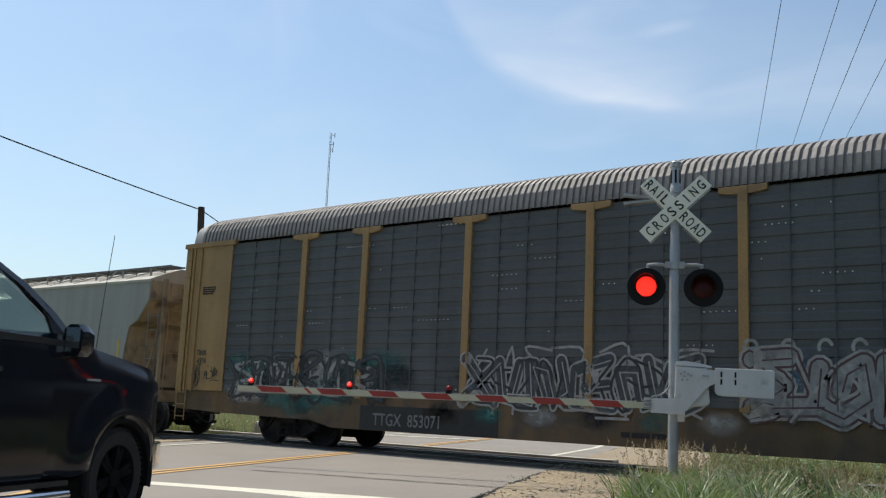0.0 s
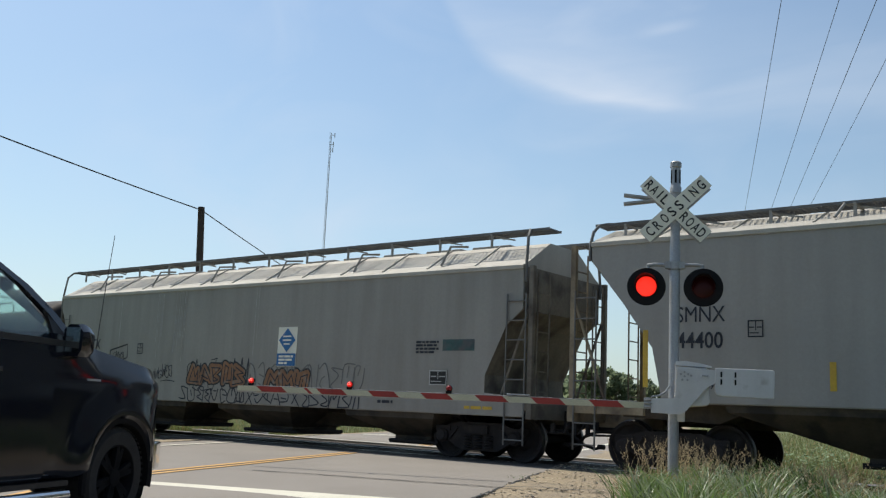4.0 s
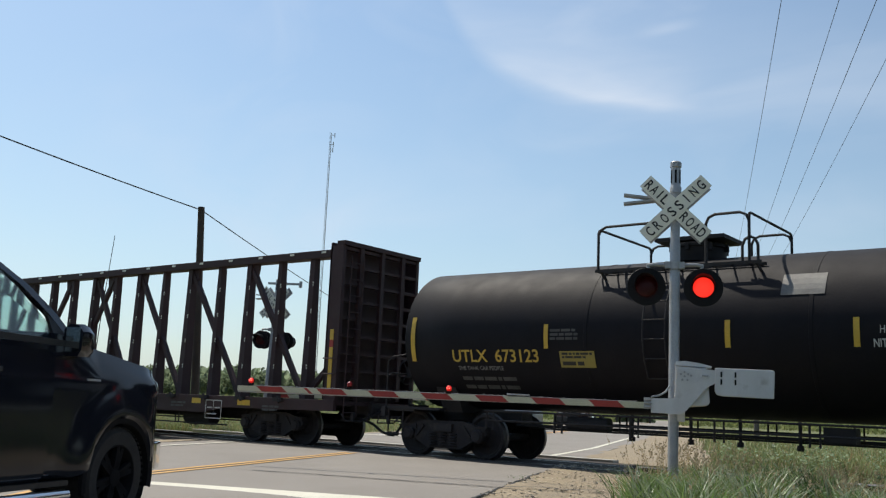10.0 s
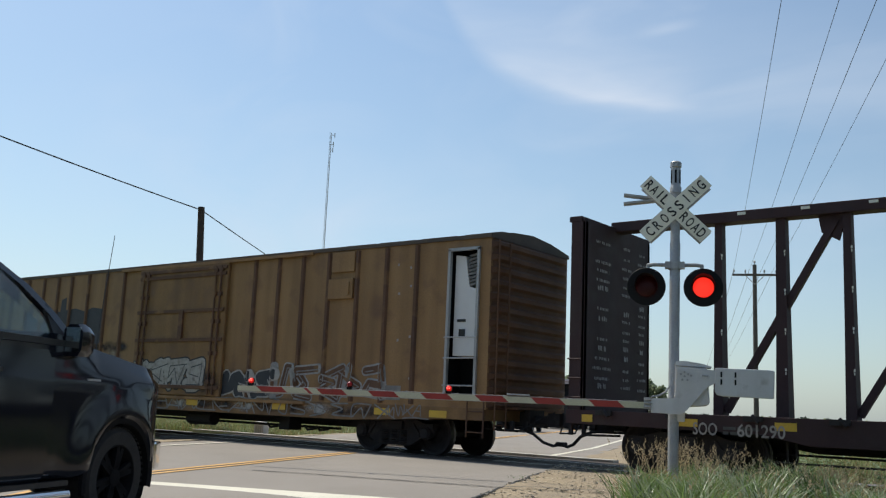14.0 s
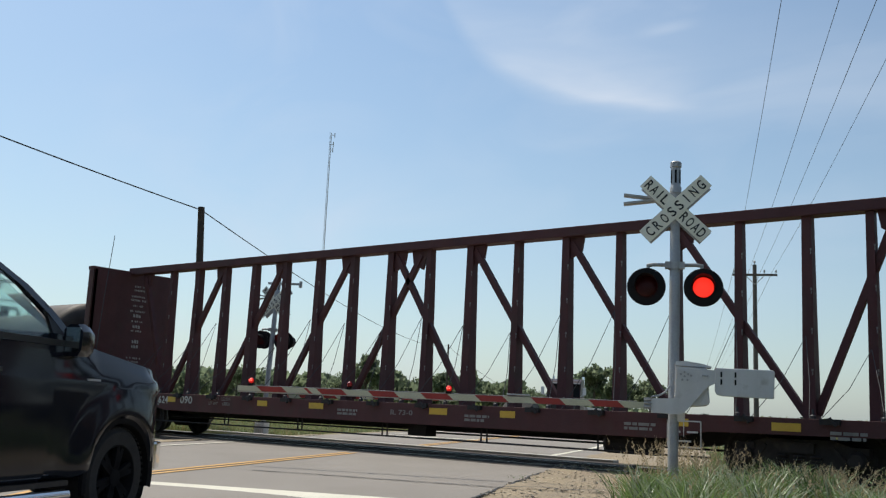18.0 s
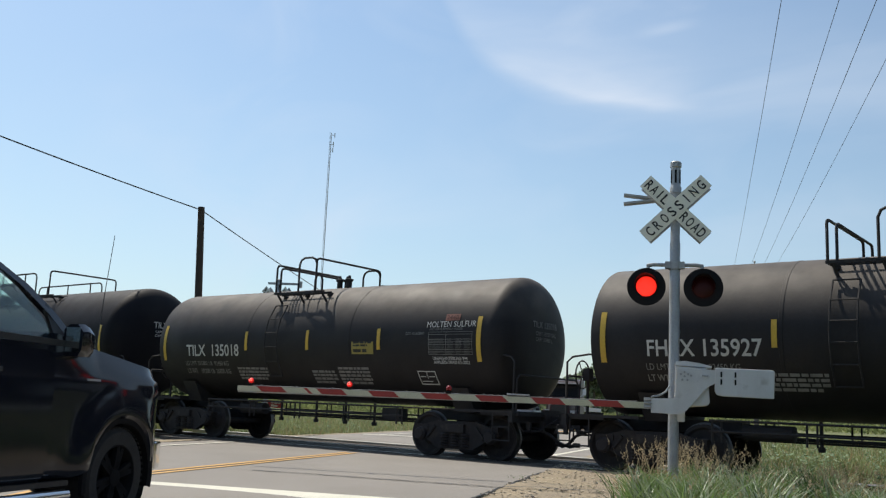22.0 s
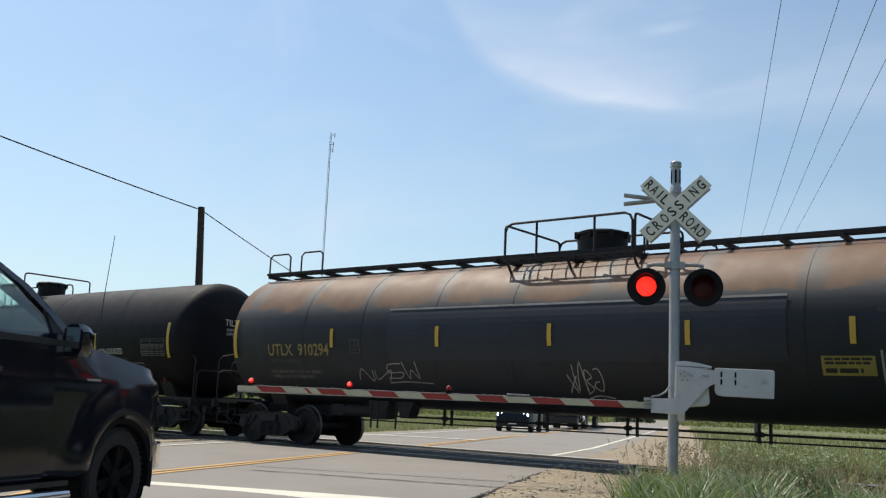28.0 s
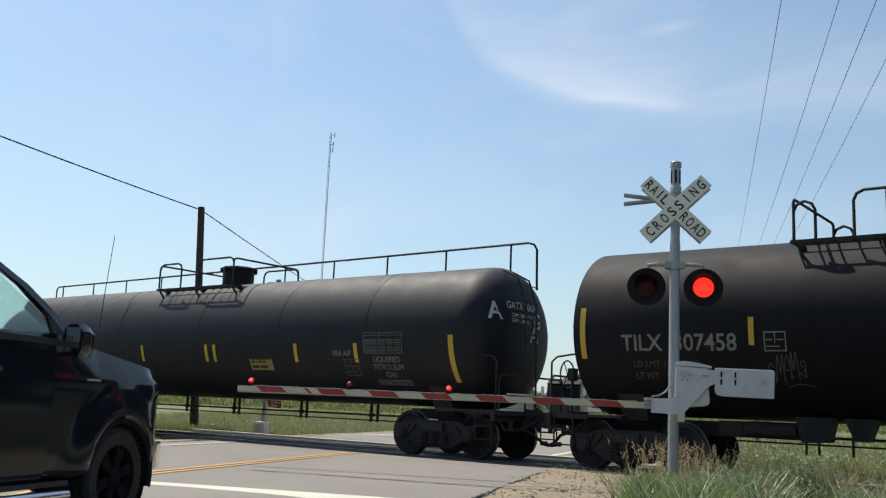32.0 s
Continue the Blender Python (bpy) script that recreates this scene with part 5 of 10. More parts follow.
    box(bm, (bx, -0.5, 1.75), (0.14, 0.16, 0.24))
    ring = [(bx - 0.12, -0.5 + 0.27 * math.cos(a), 1.75 + 0.27 * math.sin(a)) for a in [i * math.pi / 9 for i in range(19)]]
    pipe(bm, ring, 0.016, 6, caps=False)
    for i in range(3):
        a = i * 2 * math.pi / 3
        rod(bm, (bx - 0.12, -0.5, 1.75), (bx - 0.12, -0.5 + 0.27 * math.cos(a), 1.75 + 0.27 * math.sin(a)), 0.012, 6)
    part("handbrake", bm, FRAME_BLACK, car, "black handbrake wheel on its stand")
    # safety rails low along both sides and the piping under the tank
    if saddle_rail and valves:
        for sy in (-1, 1):
            bm = bmesh.new()
            for z in (0.98, 0.80):
                rod(bm, (-half_b + 1.2, sy * 1.32, z), (half_b - 1.2, sy * 1.32, z), 0.022, 6)
            x = -half_b + 1.25
            while x < half_b - 1.1:
                rod(bm, (x, sy * 1.32, 0.62), (x, sy * 1.32, 1.0), 0.020, 6)
                rod(bm, (x + 0.16, sy * 1.32, 0.62), (x + 0.16, sy * 1.32, 1.0), 0.018, 6)
                x += 1.55
            part("side_rail", bm, FRAME_BLACK, car)
    else:
        # brake rods on paired hangers under the middle of the tank
        bm = bmesh.new()
        rod(bm, (-half_b + 1.2, 0.0, 0.768), (half_b - 1.2, 0.0, 0.768), 0.026, 6)
        rod(bm, (-half_b + 1.2, 0.02, 0.645), (half_b - 1.2, 0.02, 0.645), 0.017, 6)
        part("brake_rod", bm, FRAME_BLACK, car)
        for x in (-3.55, -1.1, 0.90, 3.45, 5.80):
            bm = bmesh.new()
            for q in (-0.1, 0.1):
                box(bm, (x + q, 0, 0.85), (0.042, 0.06, 0.48))
            rod(bm, (x - 0.16, 0, 0.768), (x - 0.02, 0, 0.768), 0.045, 8)
            part("rod_hanger", bm, FRAME_BLACK, car)
    bm = bmesh.new()
    for i, x in enumerate(() if not valves else [valves * q for q in (-1.0, -0.30, 0.25, 0.94)]):
        rod(bm, (x, -0.3 + 0.1 * (i % 3), zc - r), (x, -0.3 + 0.1 * (i % 3), 0.55 + 0.07 * (i % 2)), 0.032, 8)
        lathe(bm, [(0.53, 0.055), (0.57, 0.065), (0.62, 0.055)], (x, -0.3 + 0.1 * (i % 3), 0), "z", 10)
    if valves:
        rod(bm, (-half_b + 1.2, -0.15, 0.72), (half_b - 1.2, -0.15, 0.72), 0.035, 6)
        rod(bm, (-half_b + 1.2, 0.35, 0.66), (half_b - 1.2, 0.35, 0.66), 0.022, 6)
        lathe(bm, [(-0.45, 0.0), (-0.43, 0.14), (0.43, 0.14), (0.45, 0.0)], (-2.4, -0.5, 0.80), "x", 14)
        box(bm, (2.2, -0.4, 0.82), (0.5, 0.3, 0.26))
    else:
        lathe(bm, [(-0.45, 0.0), (-0.43, 0.14), (0.43, 0.14), (0.45, 0.0)], (-half_b + 2.4, -0.5, 0.86), "x", 14)
        box(bm, (-half_b + 1.7, -0.4, 0.86), (0.4, 0.3, 0.26))
        rod(bm, (-half_b + 1.2, -0.45, 0.74), (-half_b + 3.4, -0.45, 0.74), 0.03, 6)
        prism(bm, [(-half_b + 2.85, 1.10), (-half_b + 3.45, 1.10), (-half_b + 3.36, 0.70), (-half_b + 2.96, 0.68)], -0.75, -0.35)
        prism(bm, [(-half_b + 3.62, 1.10), (-half_b + 4.12, 1.10), (-half_b + 3.98, 0.74), (-half_b + 3.76, 0.74)], -0.7, -0.4)
        for q in (3.08, 3.28, 3.8):
            rod(bm, (-half_b + q, -0.9, 0.50), (-half_b + q, -0.9, 1.05), 0.022, 6)
    part("under_piping", bm, FRAME_BLACK, car, "valves, brake rods and cylinder under the tank")
    on = lambda x, z: -math.sqrt(max(r * r - (z - zc) ** 2, 0.01))
    return car, on


def stripes(car, on, ends, mids, zc_e=2.40, h_e=0.92, zc_m=2.42, h_m=0.46, w=0.11):
    for x in ends:
        bm = bmesh.new()
        quad_on(bm, x - w / 2, zc_e - h_e / 2, x + w / 2, zc_e + h_e / 2, on, 0.012, 8)
        flat("reflector_strip", bm, AMBER, car, "tall yellow reflective strip")
    for x in mids:
        bm = bmesh.new()
        quad_on(bm, x - w * 0.42, zc_m - h_m / 2, x + w * 0.42, zc_m + h_m / 2, on, 0.012, 5)
        flat("reflector_strip", bm, AMBER, car, "short yellow reflective strip")


def panel_text(car, on, x, z, w, rows=7, h=0.045, material=DIM_PAINT):
    """A stencilled table: a frame of hairlines filled with rows of small print."""
    material = DIM_PAINT
    tall = rows * h * 1.1
    bm = bmesh.new()
    t = 0.010
    for q in (x, x + w * 0.40, x + w - t):
        quad_on(bm, q, z, q + t, z + tall, on, 0.011, 6)
    for k in range(rows + 1):
        if k not in (3, rows - 2):
            quad_on(bm, x, z + tall * k / rows, x + w, z + tall * k / rows + t * 0.8, on, 0.011, 1)
    tagged(flat("data_table", bm, DIM_PAINT, car), "stencilled table of hairlines", kind="stuff")
    bars(x + 0.02, z + 0.018, w * 0.35, rows, h * 0.5, car, FAINT_PAINT, on, "table_print")
    for k in range(3):
        bars(x + w * (0.44 + 0.19 * k), z + 0.018, w * 0.13, rows, h * 0.5, car, FAINT_PAINT, on, "table_print", 3 + k)


def frame_sign(car, on, x, z, w, h, material=WHITE_PAINT, cell=True):
    bm = bmesh.new()
    t = 0.022
    for a in ((x, z, x + w, z + t), (x, z + h - t, x + w, z + h), (x, z, x + t, z + h), (x + w - t, z, x + w, z + h)):
        quad_on(bm, *a, on, 0.012, 2)
    if cell:
        quad_on(bm, x + w * 0.48, z + h * 0.4, x + w * 0.48 + t * 0.7, z + h, on, 0.012)
        quad_on(bm, x + w * 0.1, z + h * 0.55, x + w * 0.4, z + h * 0.62, on, 0.012)
        quad_on(bm, x + w * 0.58, z + h * 0.55, x + w * 0.9, z + h * 0.62, on, 0.012)
        quad_on(bm, x + w * 0.1, z + h * 0.22, x + w * 0.7, z + h * 0.28, on, 0.012)
    return flat("stencil_frame", bm, material, car, "white stencilled test-date frame")


NOTICE_OLIVE = surf("notice_olive", (0.36, 0.29, 0.06), (0.29, 0.235, 0.06), 3, 50, 0.6, bump=0.0)


def yellow_plate(car, on, x, z, w=0.62, h=0.34):
    bm = bmesh.new()
    quad_on(bm, x, z, x + w, z + h, on, 0.012, 4)
    pl = flat("notice_plate", bm, NOTICE_OLIVE, car, "dull yellow emergency notice panel")
    on2 = lambda a, b: on(a, b) - 0.004
    bars(x + 0.05, z + 0.04, w - 0.1, 1, 0.07, pl, SIGN_BLACK, on2, "plate_print", 1)
    bars(x + 0.05, z + 0.17, w - 0.1, 2, 0.04, pl, SIGN_BLACK, on2, "plate_print", 2)


def placard(car, on, x, z, s=0.19, material=WHITE_PAINT, holder=True):
    """A hazard diamond."""
    bm = bmesh.new()
    vs = [bm.verts.new((a, on(a, b) - 0.03, b)) for a, b in ((x, z - s), (x + s, z), (x, z + s), (x - s, z))]
    bm.faces.new(vs)
    pl = flat("placard", bm, material, car, "diamond hazard placard")
    bm = bmesh.new()
    on2 = lambda a, b: on(a, b) - 0.025
    quad_on(bm, x - s * 0.35, z - s * 0.12, x + s * 0.35, z + s * 0.10, on2)
    quad_on(bm, x - s * 0.16, z + s * 0.28, x + s * 0.16, z + s * 0.58, on2)
    flat("placard_print", bm, SIGN_BLACK, pl)


def head_print(car, half, head, zc, r, lines, material=DIM_PAINT):
    """Reporting marks on the near upper part of the right-hand head, which faces +x."""
    for k, (txt, z, h, y0) in enumerate(lines):
        vs, fs = glyph_mesh(txt)
        me = bpy.data.meshes.new("head_lettering")
        pts = []
        for a, b in vs:
            y, zz = y0 + a * h * 0.95, z + b * h
            q = min(math.hypot(y, zz - zc) / r, 0.999)
            x = half + head * math.sqrt(1 - q ** (2 / 0.6)) + 0.012
            pts.append((x, y, zz))
        me.from_pydata(pts, [], fs)
        me.materials.append(material)
        ob = new("head_lettering", me)
        ob.parent = car
        tagged(ob, kind="stuff")


def top_platform(car, zt, x0, x1, hoops, ends, dome=None, dome_r=0.36, dome_h=0.48, y=0.92, ladder_x=None, r=1.45, zc=2.48):
    """The walkway on top: grating at zt from x0 to x1 on both sides; hoops (x0, x1, z, posts between) along both sides; ends (x, z), rails that cross over the tank; the manway bonnet and the ladder down."""
    bm = bmesh.new()
    for sy in (-1, 1):
        yy = sy * y
        for q in (-0.25, 0.0, 0.25):
            box(bm, ((x0 + x1) / 2, yy + q, zt), (x1 - x0, 0.03, 0.055))
        x = x0
        while x <= x1:
            box(bm, (x, yy, zt), (0.022, 0.50, 0.03))
            x += 0.32
    legs = max(3, round((x1 - x0) / 1.1))
    for k in range(legs):
        x = x0 + 0.1 + (x1 - x0 - 0.2) * k / (legs - 1)
        box(bm, (x, 0, zt - 0.05), (0.07, 2 * y, 0.06))
        for sy in (-1, 1):
            rod(bm, (x, sy * (y + 0.24), zt), (x + 0.05, sy * (y + 0.10), zc + math.sqrt(max(r * r - (y + 0.10) ** 2, 0.1))), 0.028, 6)
    deck = part("top_platform", bm, FRAME_BLACK, car, "black grating walkway on top of the tank")
    yr = y + 0.22
    for xa, xb, z, mid in hoops:
        for sy in (-1, 1):
            bm = bmesh.new()
            handrail(bm, [(xa, sy * yr, zt), (xa, sy * yr, z - 0.16), (xa + 0.05, sy * yr, z - 0.05), (xa + 0.16, sy * yr, z), (xb - 0.16, sy * yr, z), (xb - 0.05, sy * yr, z - 0.05), (xb, sy * yr, z - 0.16), (xb, sy * yr, zt)], 0.026)
            for x in mid:
                rod(bm, (x, sy * yr, zt), (x, sy * yr, z), 0.024, 6)
            part("guard_rail", bm, FRAME_BLACK, deck, smooth=True)
    for x, z in ends:
        bm = bmesh.new()
        handrail(bm, [(x, -yr, zt), (x, -yr, z - 0.08), (x, -yr + 0.03, z - 0.02), (x, -yr + 0.10, z), (x, yr - 0.10, z), (x, yr - 0.03, z - 0.02), (x, yr, z - 0.08), (x, yr, zt)], 0.026)
        part("end_rail", bm, FRAME_BLACK, deck, smooth=True)
    if dome:
        for dx in dome:
            bm = bmesh.new()
            b0 = zc + r - 0.05
            lathe(bm, [(b0, dome_r), (b0 + dome_h, dome_r * 1.02), (b0 + dome_h + 0.01, dome_r * 1.1), (b0 + dome_h + 0.06, dome_r * 1.1), (b0 + dome_h + 0.10, dome_r * 0.9), (b0 + dome_h + 0.12, 0.0)], (dx, 0, 0), "z", 28)
            for i in range(8):
                a = i * math.pi / 4
                box(bm, (dx + dome_r * 1.08 * math.cos(a), dome_r * 1.08 * math.sin(a), b0 + dome_h), (0.07, 0.07, 0.14))
            part("manway_bonnet", bm, TANK_BLACK, car, "round black manway housing", smooth=True)
    if ladder_x is not None:
        bm = bmesh.new()
        z = zt - 0.3
        pts_l, pts_r = [], []
        while z > 1.35:
            yy = -math.sqrt(max(r * r - (z - zc) ** 2, 0.3)) - 0.10
            rod(bm, (ladder_x - 0.21, yy, z), (ladder_x + 0.21, yy, z), 0.014, 6)
            pts_l.append((ladder_x - 0.21, yy, z))
            pts_r.append((ladder_x + 0.21, yy, z))
            z -= 0.34
        pipe(bm, pts_l, 0.016, 6)
        pipe(bm, pts_r, 0.016, 6)
        part("ladder", bm, FRAME_BLACK, car)


def tank_fittings(car, x):
    bm = bmesh.new()
    for k in range(3):
        lathe(bm, [(0, 0.07), (0.18, 0.07), (0.19, 0.10), (0.24, 0.10), (0.26, 0.04), (0.33, 0.03)], (x + k * 0.16, 0.1 * (k % 2), 3.80), "z", 10)
    part("top_valves", bm, FRAME_BLACK, car, smooth=True)


def tanks():
    R, Z = 1.46, 2.48
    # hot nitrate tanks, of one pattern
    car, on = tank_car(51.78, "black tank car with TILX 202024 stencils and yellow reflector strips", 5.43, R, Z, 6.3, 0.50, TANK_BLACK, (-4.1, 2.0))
    stripes(car, on, (-6.16, 6.05), (-3.1, -1.0, 1.25, 3.32))
    words("TILX  202024", -5.35, 2.17, 0.27, car, WHITE_PAINT, on, wide=2.05, label="white stencilled reporting mark")
    words("LD LMT 214900 LB  97450 KG", -5.2, 1.90, 0.12, car, DIM_PAINT, on, wide=1.75)
    words("LT WT    71100 LB  32250 KG", -5.2, 1.70, 0.12, car, DIM_PAINT, on, wide=1.75)
    words("HOT", -0.45, 1.98, 0.13, car, DIM_PAINT, on, wide=0.24)
    words("AMMONIUM NITRATE", -0.9, 1.80, 0.13, car, DIM_PAINT, on, wide=1.15)
    words("SOLUTION", -0.62, 1.62, 0.13, car, DIM_PAINT, on, wide=0.60)
    bars(-2.55, 1.50, 0.95, 5, 0.05, car, FAINT_PAINT, on)
    bars(1.25, 1.60, 1.0, 5, 0.05, car, FAINT_PAINT, on)
    bars(2.55, 1.85, 0.85, 2, 0.05, car, FAINT_PAINT, on)
    bars(3.4, 1.70, 0.95, 4, 0.05, car, FAINT_PAINT, on)
    yellow_plate(car, on, 2.55, 2.12, 0.66, 0.42)
    panel_text(car, on, 4.75, 2.12, 1.15)
    frame_sign(car, on, 4.45, 1.46, 0.52, 0.34)
    bm = bmesh.new()
    quad_on(bm, -2.45, 1.36, -1.85, 1.52, on, 0.012)
    flat("stencil_patch", bm, YELLOW_PAINT, car)
    placard(car, on, 5.35, 1.30, 0.18)
    head_print(car, 6.3, 0.50, Z, R, (("TILX 2020", 2.85, 0.16, -0.45), ("CAPY 13600", 2.66, 0.10, -0.40), ("CAPY 51500", 2.52, 0.10, -0.40)))
    zt = 3.80
    top_platform(car, zt, -0.87, 1.79, [(-0.82, 0.30, 4.52, ()), (1.48, 1.86, 4.20, ())], [(-0.82, 4.50), (1.22, 4.58)], (-0.12,), 0.40, 0.50, ladder_x=0.35)
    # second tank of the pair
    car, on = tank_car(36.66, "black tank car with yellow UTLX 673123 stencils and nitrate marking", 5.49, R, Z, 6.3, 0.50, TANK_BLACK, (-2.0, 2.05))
    stripes(car, on, (-6.1, 6.02), (-2.84, 0.70, 2.74))
    words("UTLX  673123", -5.08, 1.94, 0.235, car, YELLOW_PAINT, on, wide=2.05, label="yellow stencilled reporting mark")
    words("THE TANK CAR PEOPLE", -4.98, 1.78, 0.075, car, DIM_PAINT, on, wide=1.1)
    bars(-4.95, 1.58, 1.6, 1, 0.07, car, FAINT_PAINT, on)
    bars(-4.95, 1.42, 1.6, 1, 0.07, car, FAINT_PAINT, on)
    yellow_plate(car, on, -2.56, 1.84, 0.74, 0.30)
    words("HOT AMMONIUM", 3.08, 2.40, 0.125, car, WHITE_PAINT, on, wide=0.94)
    words("NITRATE SOLUTION", 2.98, 2.19, 0.125, car, WHITE_PAINT, on, wide=1.12)
    bars(-2.75, 2.35, 0.6, 3, 0.05, car, FAINT_PAINT, on)
    panel_text(car, on, 4.55, 1.95, 1.15, 8, 0.05, WHITE_PAINT)
    frame_sign(car, on, 4.02, 1.48, 0.50, 0.34)
    placard(car, on, 5.72, 1.28, 0.19, WHITE_PAINT)
    bm = bmesh.new()
    quad_on(bm, 1.55, 3.05, 2.25, 3.42, on, 0.010, 4)
    flat("paint_patch", bm, GRATING, car, "grey repair patch on the shell")
    head_print(car, 6.3, 0.50, Z, R, (("HOT", 2.98, 0.12, -0.1), ("UTLX 673123", 2.80, 0.15, -0.42), ("CAPY 13800", 2.64, 0.09, -0.25), ("CAPY 52200", 2.52, 0.09, -0.25)), YELLOW_PAINT)
    zt = 3.66
    top_platform(car, zt, -1.96, 1.19, [(-1.92, -0.38, 4.50, ()), (0.20, 0.97, 4.55, ()), (0.85, 1.12, 4.12, ())], [(-1.92, 4.46), (0.97, 4.54)], (-0.40,), 0.5, 0.26, ladder_x=-0.6)
    bm = bmesh.new()
    box(bm, (-0.40, 0, 4.30), (1.35, 1.0, 0.07))
    part("splash_pan", bm, FRAME_BLACK, car)
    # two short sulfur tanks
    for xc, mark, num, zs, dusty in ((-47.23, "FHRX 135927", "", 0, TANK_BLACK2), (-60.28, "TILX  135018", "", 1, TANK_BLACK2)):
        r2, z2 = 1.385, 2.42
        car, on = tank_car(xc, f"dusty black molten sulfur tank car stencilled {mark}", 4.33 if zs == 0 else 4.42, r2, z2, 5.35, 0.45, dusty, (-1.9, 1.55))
        o = 0.0
        stripes(car, on, (-5.12, 5.14), (-2.0, 0.35, 2.6) if zs == 0 else (-1.88, 0.25, 2.46))
        words(mark, -4.25 if zs == 0 else -4.2, 2.06, 0.28, car, WHITE_PAINT, on, wide=2.05, label="white stencilled reporting mark")
        words("LD LMT 203800 LB  92450 KG", -4.3, 1.82, 0.11, car, DIM_PAINT, on, wide=1.7)
        words("LT WT    59200 LB  26850 KG", -4.3, 1.63, 0.11, car, DIM_PAINT, on, wide=1.7)
        bars(-2.3, 1.50, 1.1, 4, 0.05, car, DIM_PAINT, on)
        bars(0.3, 1.45, 0.75, 4, 0.05, car, DIM_PAINT, on)
        bars(1.15, 1.45, 0.95, 5, 0.05, car, DIM_PAINT, on)
        if zs == 0:
            yellow_plate(car, on, 2.14, 1.85, 0.70, 0.27)
            words("MOLTEN SULFUR", 2.75, 2.58, 0.12, car, WHITE_PAINT, on, wide=1.15)
        else:
            yellow_plate(car, on, 1.665, 2.095, 0.65, 0.27)
            words("MOLTEN SULFUR", 3.79, 2.65, 0.125, car, WHITE_PAINT, on, wide=1.27)
        tx = 3.65 if zs == 0 else 3.855
        words("NOT FOR FLAMMABLE LIQUIDS", tx + 0.02, 2.585, 0.05, car, DIM_PAINT, on, wide=0.85)
        words("LINING-INTERLINE 994", tx + 0.10, 1.975, 0.065, car, WHITE_PAINT, on, wide=0.89)
        words("APPLIED-TRAD 02-2021", tx + 0.11, 1.895, 0.065, car, WHITE_PAINT, on, wide=0.92)
        words("DOT 111A100W1", tx - 0.62, 2.50, 0.06, car, DIM_PAINT, on, wide=0.5)
        nx, nz = (4.15, 2.56) if zs == 0 else (4.255, 2.785)
        bm = bmesh.new()
        quad_on(bm, nx, nz, nx + 0.37, nz + 0.14, on, 0.011, 2)
        pn = flat("number_panel", bm, RED_PANEL, car, "faded red identification number panel")
        words("2448", nx + 0.03, nz + 0.025, 0.09, pn, RED_DARK_PRINT, lambda p, q: on(p, q) - 0.012, wide=0.31)
        panel_text(car, on, tx, 2.08, 1.13, 9, 0.047, DIM_PAINT)
        frame_sign(car, on, 3.0 if zs == 0 else 3.46, 1.47, 0.48, 0.28)
        head_print(car, 5.35, 0.45, z2, r2, ((mark.replace("  ", " "), 2.72, 0.13, -0.40), ("CAPY 13700 GAL", 2.56, 0.08, -0.3), ("CAPY 51900 L", 2.44, 0.08, -0.3)))
        zt = 3.58
        top_platform(car, zt, -1.22, 0.49, [(-0.42, 0.16, 4.42, ()), (0.14, 0.38, 4.02, ())], [(-1.20, 4.30), (-1.05, 4.22), (0.16, 4.40)], (), ladder_x=-0.9, r=r2, zc=z2)
        tank_fittings(car, -0.15)
    # long gas tanks
    R3, Z3 = 1.56, 2.575
    for xc, mark, pl, wk in ((-77.3, "TILX  307465", 6.0, "r"), (-119.3, "TILX  307458", 3.0, "l")):
        hb = 8.6 if wk == "r" else 8.38
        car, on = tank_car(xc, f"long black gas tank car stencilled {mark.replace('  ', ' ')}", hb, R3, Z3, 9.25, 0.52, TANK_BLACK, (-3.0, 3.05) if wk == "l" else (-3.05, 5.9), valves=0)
        stripes(car, on, (-9.07, 9.05), (-5.95, -2.85, -0.4, 2.3, 5.6) if wk == "r" else (-5.95, -2.5, 0.3, 2.9, 5.68), zc_e=2.46, zc_m=2.45)
        words(mark, -8.3, 2.14, 0.28, car, WHITE_PAINT if wk == "r" else DIM_PAINT, on, wide=2.1, label="white stencilled reporting mark")
        words("LD LMT 154200 LB", -8.1, 1.86, 0.11, car, FAINT_PAINT, on, wide=1.2)
        words("LT WT   108800 LB", -8.1, 1.66, 0.11, car, FAINT_PAINT, on, wide=1.2)
        yellow_plate(car, on, 5.7 if wk == "r" else 4.25, 2.1, 0.66, 0.42)
        words("NON-ODORIZED", 6.5 if wk == "r" else 5.85, 2.1, 0.15, car, WHITE_PAINT if wk == "l" else DIM_PAINT, on, wide=1.15)
        words("LIQUEFIED PETROLEUM GAS", 6.5 if wk == "r" else 5.9, 1.88, 0.12, car, DIM_PAINT, on, wide=1.25)
        bars(6.0, 1.55, 0.9, 3, 0.05, car, FAINT_PAINT, on)
        panel_text(car, on, 7.85, 2.05, 1.05, 8, 0.05, DIM_PAINT)
        frame_sign(car, on, -5.75, 2.12, 0.36, 0.32, DIM_PAINT)
        frame_sign(car, on, 7.4, 1.55, 0.46, 0.32, DIM_PAINT)
        placard(car, on, 8.45, 1.32, 0.19, RED_PAINT)
        head_print(car, 9.25, 0.52, Z3, R3, ((mark.replace("  ", " "), 2.95, 0.17, -0.28), ("CAPY 33500 GAL", 2.80, 0.075, -0.22), ("CAPY 126800 L", 2.69, 0.075, -0.22)), WHITE_PAINT)
        zt = 3.95
